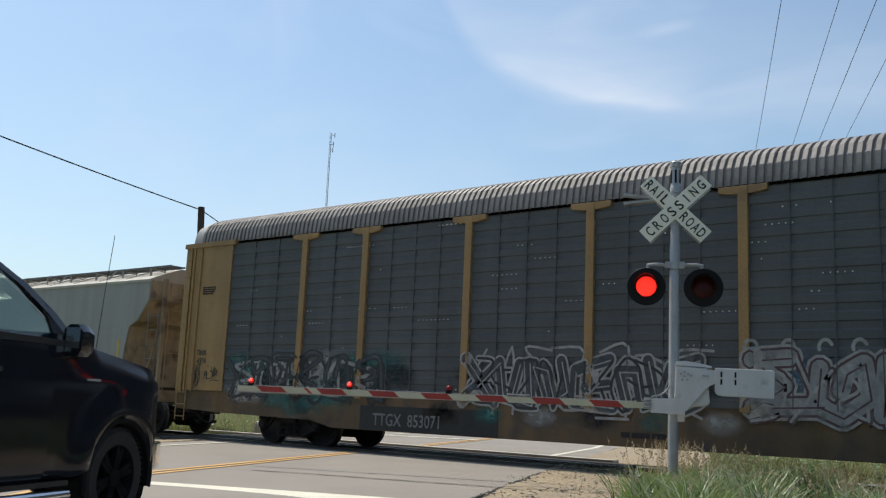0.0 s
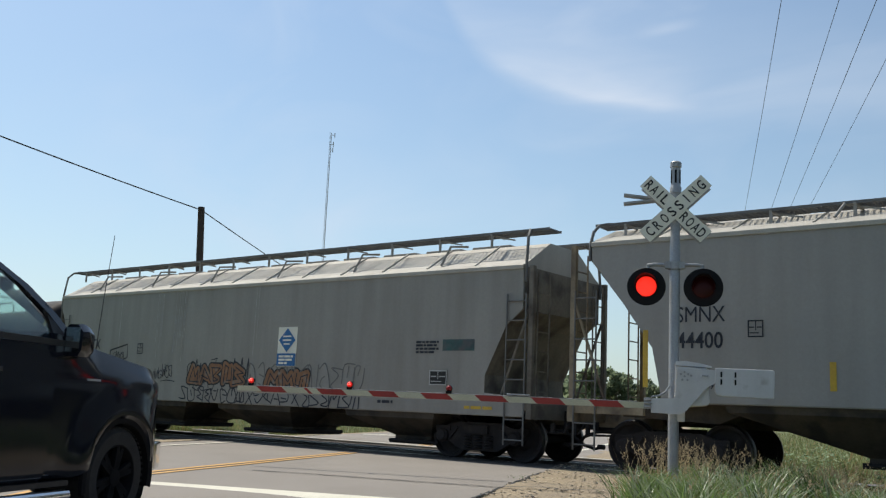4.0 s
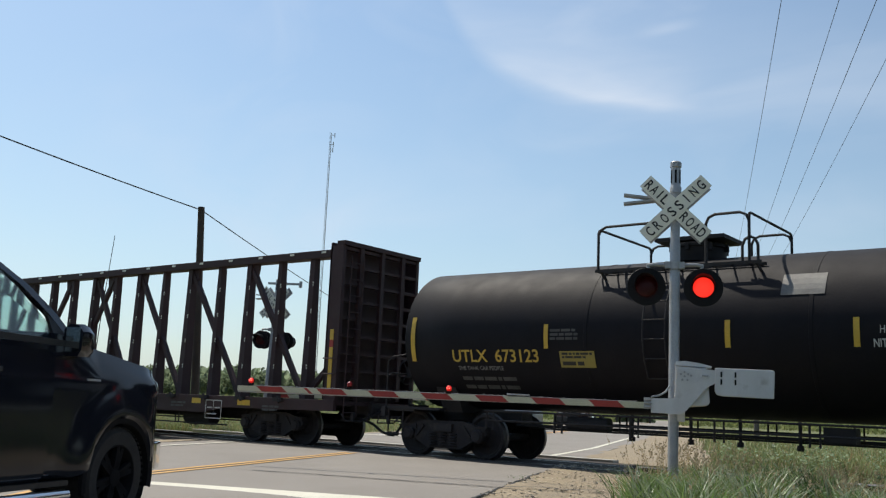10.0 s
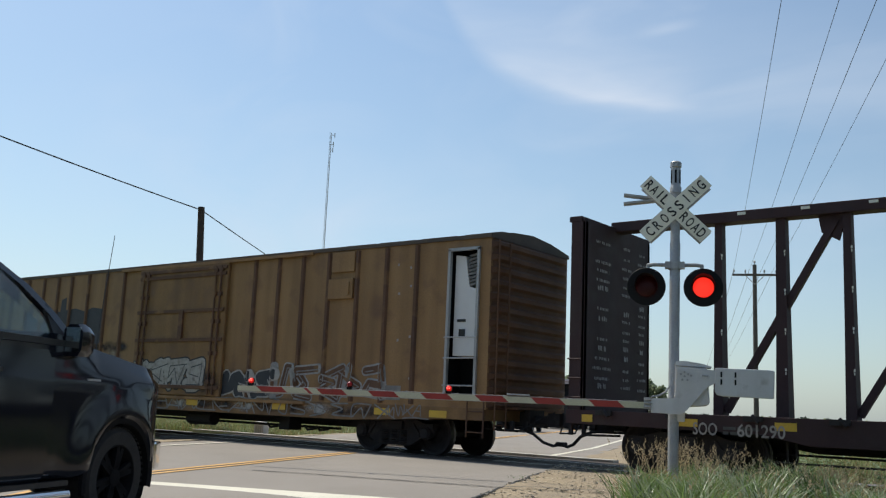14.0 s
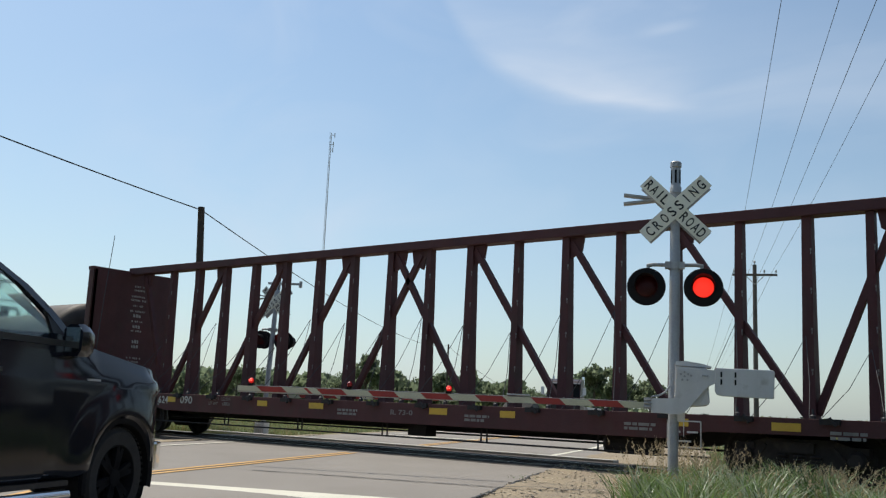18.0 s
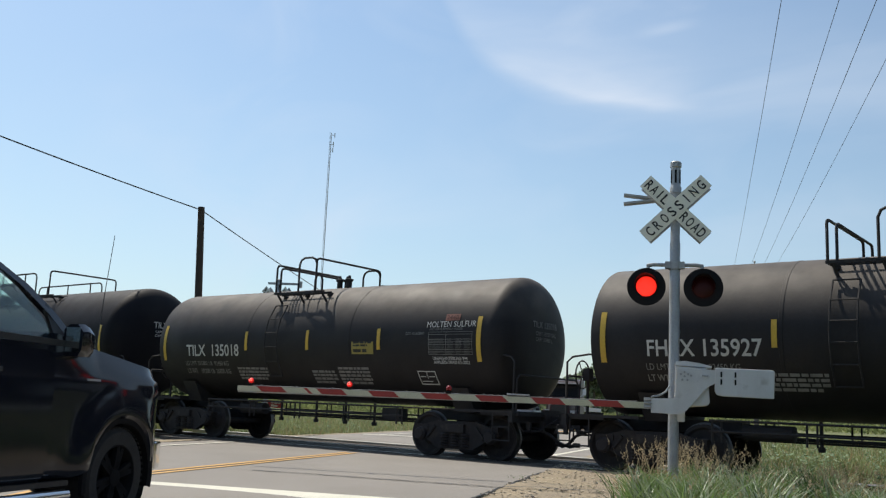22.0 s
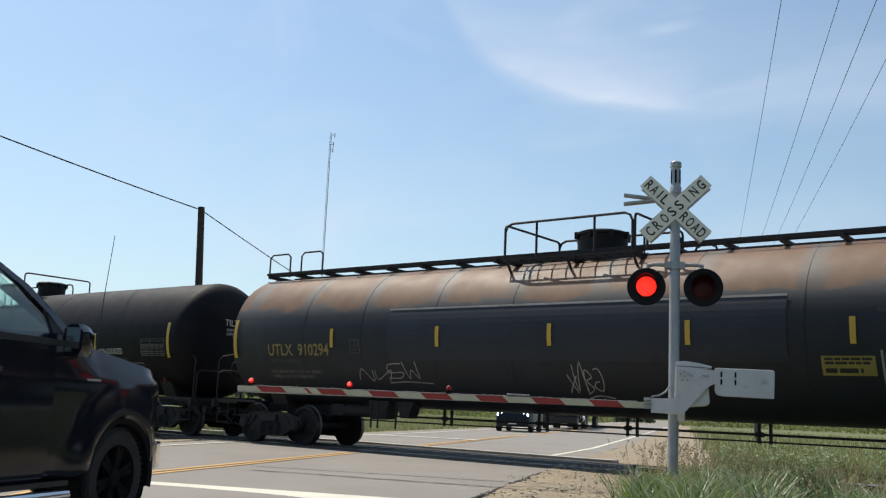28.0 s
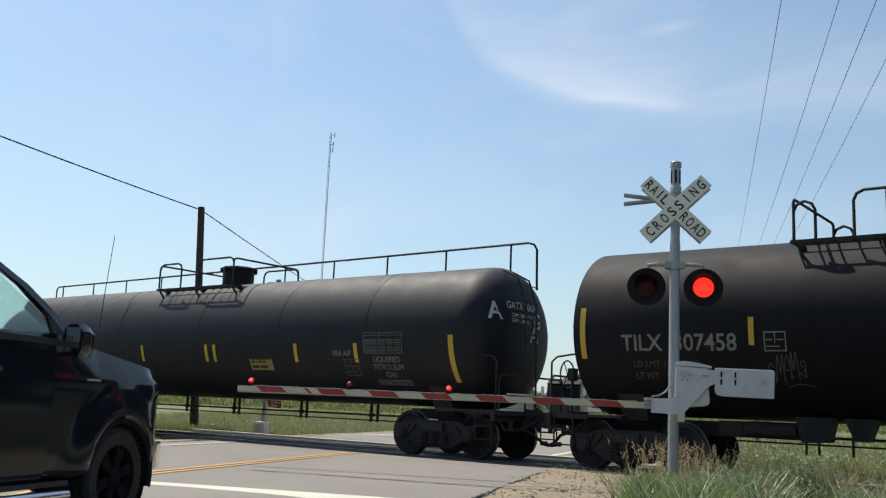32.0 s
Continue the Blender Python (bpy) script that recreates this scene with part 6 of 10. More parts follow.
        if wk == "r":
            top_platform(car, zt, -0.86, 5.75, [(0.60, 4.60, 4.70, (1.15, 2.5, 3.9)), (-0.84, -0.40, 4.62, ())], [(-0.84, 4.68), (5.40, 4.74)], (0.36,), 0.43, 0.40, r=R3, zc=Z3, y=0.95)
        else:
            top_platform(car, zt, -5.4, 1.35, [(-4.4, -0.35, 4.72, (-3.9, -2.6, -0.95)), (-5.35, -5.0, 4.62, ())], [(-5.35, 4.68), (0.68, 4.76)], (0.33,), 0.43, 0.40, r=R3, zc=Z3, y=0.95)
        if wk == "l":
            tag(car, 4.0, 1.65, 1.0, 0.35, on, 11, FAINT_PAINT, 0.018)
            tag(car, -5.75, 1.62, 0.6, 0.45, on, 12, FAINT_PAINT, 0.016)
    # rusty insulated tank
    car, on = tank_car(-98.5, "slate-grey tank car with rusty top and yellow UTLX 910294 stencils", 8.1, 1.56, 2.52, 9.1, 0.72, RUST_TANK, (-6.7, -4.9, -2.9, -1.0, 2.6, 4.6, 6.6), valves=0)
    stripes(car, lambda a, b: on(a, b) - 0.025, (-9.0, 8.85), (-5.73, -2.73, -0.05, 2.69, 5.36), zc_e=2.46, zc_m=2.44, h_m=0.42)
    words("UTLX  910294", -7.85, 2.06, 0.26, car, FADED_YELLOW, on, wide=2.0, label="yellow stencilled reporting mark")
    words("THE TANK CAR PEOPLE", -7.8, 1.90, 0.07, car, FAINT_PAINT, on, wide=1.05)
    bars(-7.9, 1.55, 1.7, 2, 0.07, car, FAINT_PAINT, on)
    frame_sign(car, on, -5.2, 2.1, 0.3, 0.3, FAINT_PAINT)
    tag(car, -5.1, 1.52, 1.7, 0.30, on, 21, WHITE_SPRAY, 0.020)
    tag(car, 0.15, 1.35, 0.75, 0.5, on, 22, WHITE_SPRAY, 0.022)
    tag(car, 5.75, 1.42, 0.5, 0.6, on, 24, WHITE_SPRAY, 0.035)
    yellow_plate(car, on, 4.85, 1.75, 0.8, 0.30)
    bm = bmesh.new()
    quad_on(bm, 6.35, 1.72, 6.95, 2.12, on, 0.012, 4)
    pk = flat("notice_panel", bm, RED_FAINT, car, "pale red commodity panel")
    bars(6.4, 1.78, 0.5, 4, 0.05, pk, WHITE_PAINT, lambda a, b: on(a, b) - 0.006, "panel_print")
    frame_sign(car, on, 7.3, 1.74, 0.42, 0.30)
    panel_text(car, on, 7.65, 2.16, 1.05, 8, 0.055, WHITE_PAINT)
    placard(car, on, 8.1, 1.28, 0.17, RED_PAINT)
    # jacket sheet over the middle
    bm = bmesh.new()
    quad_on(bm, -4.1, 1.95, 4.35, 3.02, on, 0.016, 10)
    flat("jacket_sheet", bm, JACKET_M, car, "lapped steel jacket sheet").location.y = 0.004
    bm = bmesh.new()
    quad_on(bm, -4.1, 3.02, 4.35, 3.06, on, 0.022, 1)
    flat("jacket_edge", bm, DIM_PAINT, car)
    bm = bmesh.new()
    for sy in (-1, 1):
        for q in (-0.14, 0.0, 0.14):
            box(bm, (0, sy * 0.48 + q, 4.18), (18.2, 0.03, 0.06))
    for i in range(19):
        box(bm, (-9 + i, 0, 4.11), (0.06, 1.3, 0.08))
    part("running_board", bm, FRAME_BLACK, car, "black running boards along the top")
    top_platform(car, 4.02, -1.5, 1.5, [(-1.45, 1.4, 4.76, (-0.7, 0.6)), (1.7, 2.2, 4.45, ())], [(-1.45, 4.74), (1.45, 4.74)], (0.20,), 0.50, 0.52, r=1.56, zc=2.52, y=0.86)
    for x in (-8.85, -7.7, 8.85, 9.6):
        bm = bmesh.new()
        handrail(bm, [(x - 0.3, -0.5, 4.15 if abs(x) < 9 else 3.9), (x - 0.3, -0.5, 4.62), (x - 0.2, -0.5, 4.70), (x + 0.35, -0.5, 4.70), (x + 0.45, -0.5, 4.62), (x + 0.45, -0.5, 4.1 if abs(x) < 9 else 3.6)], 0.022)
        part("end_hoop", bm, FRAME_BLACK, car, smooth=True)
    # last tank, with a full-length railing
    R4, Z4 = 1.52, 2.54
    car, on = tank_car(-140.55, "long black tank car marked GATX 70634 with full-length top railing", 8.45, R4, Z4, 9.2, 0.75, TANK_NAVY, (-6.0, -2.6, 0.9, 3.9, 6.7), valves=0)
    stripes(car, on, (-9.1, 9.1), (-4.2, -1.4, 1.3, 1.62, 4.55, 6.45), zc_e=2.0, h_e=0.95, zc_m=2.12, h_m=0.42, w=0.13)
    yellow_plate(car, on, 2.9, 1.72, 0.8, 0.26)
    words("FRA AIP", 5.75, 2.05, 0.12, car, DIM_PAINT, on, wide=0.55)
    frame_sign(car, on, 6.05, 1.62, 0.42, 0.36, FAINT_PAINT)
    panel_text(car, on, 6.7, 2.1, 1.1, 8, 0.05, FAINT_PAINT)
    for k, s in enumerate(("LIQUEFIED", "PETROLEUM", "GAS", "NON-ODORIZED")):
        words(s, (6.95, 6.93, 7.2, 6.9)[k], 1.92 - 0.16 * k, 0.115, car, DIM_PAINT, on, wide=(0.75, 0.82, 0.3, 0.95)[k])
    head_print(car, 9.2, 0.75, Z4, R4, (("GATX 70634", 3.1, 0.15, -0.68), ("CAPY 33800 GAL", 2.93, 0.08, -0.55), ("CAPY 128000 L", 2.82, 0.08, -0.55), ("A", 2.85, 0.36, -1.16), ("G", 2.75, 0.32, 0.28), ("A", 2.45, 0.34, 0.14)), WHITE_PAINT)
    zt = 3.88
    top_platform(car, zt, -1.45, 1.8, [(-1.4, -0.45, 4.58, ()), (0.3, 1.7, 4.62, ())], [(-1.4, 4.56), (1.7, 4.60)], (0.55,), 0.42, 0.46, r=R4, zc=Z4)
    bm = bmesh.new()
    handrail(bm, [(-9.4, 0.45, 3.9), (-9.4, 0.45, 4.44), (-9.3, 0.45, 4.52), (9.65, 0.45, 4.66), (9.8, 0.45, 4.62), (9.88, 0.45, 4.5), (9.9, 0.45, 3.6)], 0.026)
    for i in range(11):
        x = -9.0 + i * 1.82
        rod(bm, (x, 0.45, 3.95), (x, 0.45, 4.52 + 0.0074 * (x + 9.3)), 0.022, 6)
    for yy in (-0.35, 0.05):
        pipe(bm, [(9.55, yy, 3.95), (9.95, yy, 3.75), (10.15, yy, 3.2), (10.2, yy, 1.0)], 0.02, 6)
    for i in range(8):
        z = 1.2 + i * 0.34
        rod(bm, (10.18, -0.35, z), (10.18, 0.05, z), 0.014, 6)
    part("long_railing", bm, FRAME_BLACK, car, "black railing along the whole tank top", smooth=True)


FADED_YELLOW = surf("stencil_yellow_worn", (0.40, 0.30, 0.08), (0.22, 0.17, 0.06), 6, 40, 0.7, bump=0.0, stain=(0.08, 0.07, 0.05), stain_at=(0.55, 0.75))


RED_PANEL = surf("number_panel_red", (0.25, 0.10, 0.075), (0.2, 0.085, 0.065), 4, 50, 0.7, bump=0.0)
RED_DARK_PRINT = surf("number_print_red", (0.10, 0.03, 0.025), None, 4, 50, 0.7, bump=0.0)


def rust_tank():
    """Slate paint whose upper shell has rusted through in blocks."""
    m = surf("rusty_slate", (0.0235, 0.0270, 0.0345), (0.020, 0.0235, 0.030), 0.8, 25, 0.6, bump=0.08, streak=0.3, spec=0.38)
    n, l = m.node_tree.nodes, m.node_tree.links
    b = n["Principled BSDF"]
    old = b.inputs["Base Color"].links[0].from_socket
    tc = n.new("ShaderNodeTexCoord")
    sep = n.new("ShaderNodeSeparateXYZ")
    l.new(tc.outputs["Object"], sep.inputs[0])
    mp = n.new("ShaderNodeMapping")
    mp.inputs["Scale"].default_value = (0.55, 0.4, 1.5)
    l.new(tc.outputs["Object"], mp.inputs[0])
    nz = n.new("ShaderNodeTexNoise")
    nz.inputs["Scale"].default_value, nz.inputs["Detail"].default_value = 1.4, 9
    l.new(mp.outputs[0], nz.inputs["Vector"])
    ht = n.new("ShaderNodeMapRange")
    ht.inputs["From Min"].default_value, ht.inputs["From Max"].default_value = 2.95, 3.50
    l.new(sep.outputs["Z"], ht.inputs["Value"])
    ad = n.new("ShaderNodeMath")
    ad.operation = "MULTIPLY_ADD"
    l.new(nz.outputs[0], ad.inputs[0])
    ad.inputs[1].default_value = 1.6
    sb = n.new("ShaderNodeMath")
    sb.operation = "SUBTRACT"
    l.new(ht.outputs[0], sb.inputs[0])
    sb.inputs[1].default_value = 0.72
    l.new(sb.outputs[0], ad.inputs[2])
    gate = n.new("ShaderNodeMapRange")
    gate.inputs["From Min"].default_value, gate.inputs["From Max"].default_value = 0.42, 0.64
    l.new(ad.outputs[0], gate.inputs["Value"])
    # grey bands of repainted weld seams break the rust into blocks
    wave = n.new("ShaderNodeMath")
    wave.operation = "MULTIPLY_ADD"
    l.new(sep.outputs["X"], wave.inputs[0])
    wave.inputs[1].default_value, wave.inputs[2].default_value = 2 * math.pi / 1.9, 2 * math.pi * 6.7 / 1.9
    cosine = n.new("ShaderNodeMath")
    cosine.operation = "COSINE"
    l.new(wave.outputs[0], cosine.inputs[0])
    jig = n.new("ShaderNodeMath")
    jig.operation = "MULTIPLY_ADD"
    l.new(nz.outputs[0], jig.inputs[0])
    jig.inputs[1].default_value = 0.9
    l.new(cosine.outputs[0], jig.inputs[2])
    seam = n.new("ShaderNodeMapRange")
    for key, val in zip(("From Min", "From Max", "To Min", "To Max"), (1.05, 1.45, 1.0, 0.25)):
        seam.inputs[key].default_value = val
    l.new(jig.outputs[0], seam.inputs["Value"])
    gated = n.new("ShaderNodeMath")
    gated.operation = "MULTIPLY"
    l.new(gate.outputs[0], gated.inputs[0])
    l.new(seam.outputs[0], gated.inputs[1])
    rust = n.new("ShaderNodeMixRGB")
    rust.inputs[1].default_value, rust.inputs[2].default_value = (0.225, 0.125, 0.070, 1), (0.115, 0.060, 0.036, 1)
    nz2 = n.new("ShaderNodeTexNoise")
    nz2.inputs["Scale"].default_value, nz2.inputs["Detail"].default_value = 3.0, 8
    l.new(tc.outputs["Object"], nz2.inputs["Vector"])
    l.new(nz2.outputs[0], rust.inputs[0])
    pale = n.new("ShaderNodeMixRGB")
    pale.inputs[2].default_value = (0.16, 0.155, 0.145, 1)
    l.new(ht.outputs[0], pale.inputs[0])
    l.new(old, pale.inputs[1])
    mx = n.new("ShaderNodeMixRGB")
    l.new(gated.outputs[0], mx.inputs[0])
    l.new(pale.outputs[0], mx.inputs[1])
    l.new(rust.outputs[0], mx.inputs[2])
    l.new(mx.outputs[0], b.inputs["Base Color"])
    return m


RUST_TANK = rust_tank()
tanks()


# ---- covered hoppers ----
def hopper_car(xc, label, half_b, x_end, z_eave, z_bot, left, right, body_m, chutes, roof_z=0.42, board=0.12, end_m=None):
    """left and right are the end outlines (x, z) from the eave down to the bottom of the side."""
    car = thing("hopper_car", label, "hopper car", "wagons of the freight train")
    TRAIN.append((car, xc))
    for s in (-1, 1):
        add_bogie(car, s * half_b)
    W = 1.52
    end_m = end_m or HOPPER_RUST
    bm = bmesh.new()
    prism(bm, left + right[::-1], -W, W)
    part("body", bm, body_m, car, "pale grey steel sides", bevel=0.03)
    # ends, dusty and stained: slope sheet, bulkhead and platform
    for s, prof in ((-1, left), (1, right)):
        bm = bmesh.new()
        inner = [(x - s * 0.02 + s * 0.034, z) for x, z in prof]
        for (xa, za), (xb, zb) in zip(inner, inner[1:]):
            for y0, y1 in ((-W + 0.03, W - 0.03),):
                bm.faces.new([bm.verts.new(p) for p in ((xa, y0, za), (xa, y1, za), (xb, y1, zb), (xb, y0, zb))])
        part("end_sheet", bm, end_m, car, "dusty, stained tan slope sheet")
        bm = bmesh.new()
        xe = s * x_end
        for y in (-W + 0.06, W - 0.06):
            box(bm, (xe - s * 0.06, y, (z_eave + 0.95) / 2), (0.10, 0.10, z_eave - 0.95))
            box(bm, (xe - s * 0.75, y, 1.12), (1.5, 0.10, 0.22))
            rod(bm, (xe - s * 0.75, y, 1.2), (xe - s * 0.1, y, 3.0), 0.03, 6)
        box(bm, (xe - s * 0.05, 0, 1.0), (0.12, 2 * W, 0.30))
        box(bm, (xe - s * 0.6, 0, 0.90), (1.4, 0.5, 0.28))
        part("end_frame", bm, end_m, car, "end posts and platform", bevel=0.008)
        for lx, ly, lz, lt, along in ((xe - s * 0.36, -W - 0.03, 0.35, 3.25, "x"), (xe - s * 0.02, -W + 0.42, 0.9, z_eave - 0.1, "y"), (xe - s * 0.02, W - 0.42, 0.9, z_eave - 0.1, "y")):
            bm = bmesh.new()
            ladder(bm, lx, ly, lz, lt, 0.44, 0.38, along)
            part("ladder", bm, GRATING if along == "x" else end_m, car)
        add_coupler(car, xe, s)
    bm = bmesh.new()
    h = 1 if end_m is HOPPER_RUST else -1
    xe = h * x_end
    pipe(bm, [(xe + h * 0.05, -0.3 + 0.3 * math.cos(a), 2.1 + 0.3 * math.sin(a)) for a in [i * math.pi / 9 for i in range(19)]], 0.018, 6, caps=False)
    for i in range(4):
        a = i * math.pi / 2
        rod(bm, (xe + h * 0.05, -0.3, 2.1), (xe + h * 0.05, -0.3 + 0.3 * math.cos(a), 2.1 + 0.3 * math.sin(a)), 0.014, 6)
    box(bm, (xe - h * 0.05, -0.3, 2.1), (0.18, 0.2, 0.3))
    part("handbrake", bm, end_m, car, "handbrake wheel on the end")
    # roof
    bm = bmesh.new()
    xr = abs(left[0][0])
    sec = [(-W - 0.03, z_eave - 0.06), (-W - 0.03, z_eave + 0.02), (-W * 0.9, z_eave + 0.10), (-0.55, z_eave + roof_z), (0.55, z_eave + roof_z), (W * 0.9, z_eave + 0.10), (W + 0.03, z_eave + 0.02), (W + 0.03, z_eave - 0.06)]
    prism(bm, sec, left[0][0], right[0][0], "yz")
    roof = part("roof", bm, ROOF_CREAM, car, "pale cream roof sheet", bevel=0.01)
    n = int((right[0][0] - left[0][0]) / 1.25)
    for i in range(1, n):
        x = left[0][0] + (right[0][0] - left[0][0]) * i / n
        for s in (-1, 1):
            bm = bmesh.new()
            rod(bm, (x, s * (W * 0.92), z_eave + 0.09), (x, s * 0.55, z_eave + roof_z + 0.01), 0.022, 6)
            part("roof_rib", bm, ROOF_CREAM, roof)
        if i % 2 and i < n - 1:
            # a light hoop that carries the walkway
            bm = bmesh.new()
            pipe(bm, [(x + 0.3, -W * 0.86, z_eave + 0.16), (x + 0.42, -1.15, z_eave + roof_z - 0.02), (x + 0.62, -0.8, z_eave + roof_z + 0.02)], 0.026, 6)
            part("roof_hoop", bm, body_m, roof, smooth=True)
    x = left[0][0] + 1.2
    while x < right[0][0] - 1.0:
        bm = bmesh.new()
        box(bm, (x + 0.55, 0, z_eave + roof_z + 0.05), (1.0, 0.62, 0.10))
        part("hatch", bm, body_m, roof, "long hatch cover", bevel=0.02)
        x += 1.3
    # running boards on brackets
    zt = z_eave + roof_z + board
    for s in (-1, 1):
        bm = bmesh.new()
        y = s * 0.92
        for q in (-0.22, 0.22):
            box(bm, (0, y + q, zt), (right[0][0] - left[0][0] + 0.5, 0.025, 0.05))
        for q in (-0.14, -0.07, 0.0, 0.07, 0.14):
            box(bm, (0, y + q, zt), (right[0][0] - left[0][0] + 0.5, 0.012, 0.035))
        x = left[0][0]
        while x < right[0][0]:
            box(bm, (x, y, zt), (0.012, 0.42, 0.03))
            x += 0.10
        walkway = part("running_board", bm, GRATING, car, "open steel grating walkway")
        x = left[0][0] + 0.5
        while x < right[0][0]:
            bm = bmesh.new()
            box(bm, (x, y - s * 0.0, zt - 0.03), (0.05, 0.5, 0.03))
            box(bm, (x, y + s * 0.22, zt - 0.16), (0.05, 0.03, 0.28))
            box(bm, (x + 0.25, y + s * 0.10, zt - 0.10), (0.5, 0.02, 0.03), Matrix.Rotation(radians(12), 3, "Y"))
            part("bracket", bm, body_m, walkway)
            x += 1.35
    # bent tubes that carry the walkway's ends down to the side
    for s, (xe, ze) in ((-1, left[0]), (1, right[0])):
        for sy in (-1, 1) if s < 0 or board > 0.1 else ():
            bm = bmesh.new()
            pipe(bm, [(xe - s * 0.15, sy * 1.1, zt + 0.02), (xe - s * 0.03, sy * 1.28, zt - 0.03), (xe + s * 0.02, sy * 1.42, zt - 0.18), (xe + s * 0.04, sy * 1.50, z_eave - 0.02), (xe + s * 0.04, sy * 1.50, z_eave - 0.32)], 0.03, 6)
            part("walkway_tube", bm, GRATING, car, smooth=True)
    # belly and chutes
    for x0, x1, b0, b1, zb in chutes:
        bm = bmesh.new()
        secs = []
        for z, xa, xb, hw in ((z_bot + 0.02, x0, x1, 1.46), (z_bot - 0.12, x0 + 0.04, x1 - 0.04, 1.44), (zb + 0.10, b0, b1, 0.75), (zb, b0, b1, 0.75)):
            secs.append([(xa, -hw, z), (xb, -hw, z), (xb, hw, z), (xa, hw, z)])
        loft(bm, secs)
        chute = part("chute", bm, HOPPER_BELLY, car, "stained discharge chute")
        bm = bmesh.new()
        box(bm, ((b0 + b1) / 2, 0, zb - 0.02), (b1 - b0 + 0.16, 1.7, 0.09))
        rod(bm, (b1 + 0.05, -0.9, zb), (b1 + 0.05, 0.9, zb), 0.045, 8)
        rod(bm, (b0, -0.95, zb - 0.01), (b1 + 0.35, -0.95, zb - 0.01), 0.03, 8)
        part("discharge_gate", bm, FRAME_BLACK, chute)
    bm = bmesh.new()
    box(bm, (0, 0, z_bot - 0.25), (2 * half_b + 1.0, 0.36, 0.30))
    for s in (-1, 1):
        prism(bm, [(s * (half_b - 1.6), z_bot), (s * (half_b + 1.0), z_bot), (s * (half_b + 0.9), 0.98), (s * (half_b - 0.9), 0.92)], -1.1, 1.1)
    part("underframe", bm, HOPPER_BELLY, car)
    on = lambda x, z: -W
    return car, on


def hoppers():
    left = [(-7.40, 4.12), (-7.40, 3.80), (-6.74, 2.98), (-6.15, 2.2), (-6.0, 1.24)]
    right = [(7.16, 4.12), (7.16, 3.58), (6.70, 3.0), (6.34, 2.88), (6.20, 2.2), (6.18, 1.24)]
    car, on = hopper_car(85.2, "grey covered hopper car stencilled SMNX 44400 with tan dusty ends", 6.03, 7.85, 4.12, 1.24, left, right, HOPPER_GREY,
                         [(-4.9, -1.1, -2.85, -1.95, 0.40), (-0.9, 2.5, 0.05, 1.0, 0.40), (2.7, 5.9, 3.5, 4.4, 0.40)], board=0.0)
    words("SMNX", -5.72, 2.62, 0.27, car, NAVY_PAINT, on, wide=0.86, label="dark stencilled reporting mark")
    words("44400", -5.72, 2.18, 0.27, car, NAVY_PAINT, on, wide=0.82, label="dark stencilled number")
    words("LD LMT 226900", -5.72, 1.66, 0.10, car, NAVY_PAINT, on, wide=0.85)
    words("LT WT    59100", -5.72, 1.50, 0.10, car, NAVY_PAINT, on, wide=0.85)
    frame_sign(car, on, -4.48, 2.35, 0.26, 0.28, NAVY_PAINT)
    bars(-0.95, 2.02, 1.6, 5, 0.06, car, RED_FAINT, on, "red_notice")
    bars(-0.3, 2.52, 0.45, 1, 0.06, car, RED_FAINT, on, "red_notice", 2)
    for x in (-6.3, -3.15, -0.2, 3.05, 5.95):
        bm = bmesh.new()
        h = 0.45 if abs(x) < 5 else 1.0
        quad_on(bm, x - 0.05, 1.50, x + 0.05, 1.50 + h, on, 0.010, 3)
        flat("reflector_strip", bm, AMBER, car, "yellow reflective strip")
    bm = bmesh.new()
    quad_on(bm, 3.50, 1.50, 4.05, 1.86, on, 0.009)
    sq = flat("data_panel", bm, SIGN_BLACK, car, "black stencil panel")
    frame_sign(sq, lambda x, z: -1.535, 3.50, 1.50, 0.55, 0.36)
    for x, z, w, n in ((-4.95, 1.52, 0.32, 3), (-2.4, 1.50, 0.35, 3), (-1.15, 1.48, 0.25, 3), (1.3, 1.5, 0.4, 4), (2.0, 1.46, 0.5, 2), (4.4, 1.5, 0.5, 3), (5.0, 1.6, 0.7, 4)):
        bars(x, z, w, n, 0.04, car, NAVY_PAINT if n == 4 else GRATING, on, "small_print")
    # second hopper
    left = [(-8.28, 3.80), (-8.28, 3.45), (-7.9, 2.75), (-7.25, 1.70), (-7.25, 1.30), (-8.25, 1.28), (-8.25, 0.88)]
    right = [(8.12, 3.80), (8.12, 2.95), (7.72, 2.66), (7.24, 1.68), (7.24, 1.30), (8.2, 1.28), (8.2, 0.88)]
    car, on = hopper_car(68.2, "warm grey covered hopper car stencilled DJTX 515073 with graffiti", 6.86, 8.35, 3.80, 0.88, left, right, HOPPER_WARM,
                         [(-5.5, -2.06, -4.5, -3.04, 0.30), (-0.84, 1.79, -0.35, 1.16, 0.30), (3.5, 6.0, 4.4, 5.4, 0.28)], 0.60, 0.18, HOPPER_SHADE)
    words("DJTX", -6.80, 2.25, 0.27, car, NAVY_PAINT, on, wide=0.74, label="dark stencilled reporting mark")
    words("515073", -6.83, 1.78, 0.27, car, NAVY_PAINT, on, wide=1.02, label="dark stencilled number")
    words("LD LMT  223800", -6.75, 1.58, 0.09, car, NAVY_PAINT, on, wide=0.92)
    words("LT WT     62200", -6.75, 1.44, 0.09, car, NAVY_PAINT, on, wide=0.92)
    frame_sign(car, on, -4.28, 2.10, 0.24, 0.28, NAVY_PAINT)
    tag(car, -5.42, 1.92, 0.5, 0.22, on, 31, BLACK_SPRAY, 0.022, "black spray-painted scrawl")
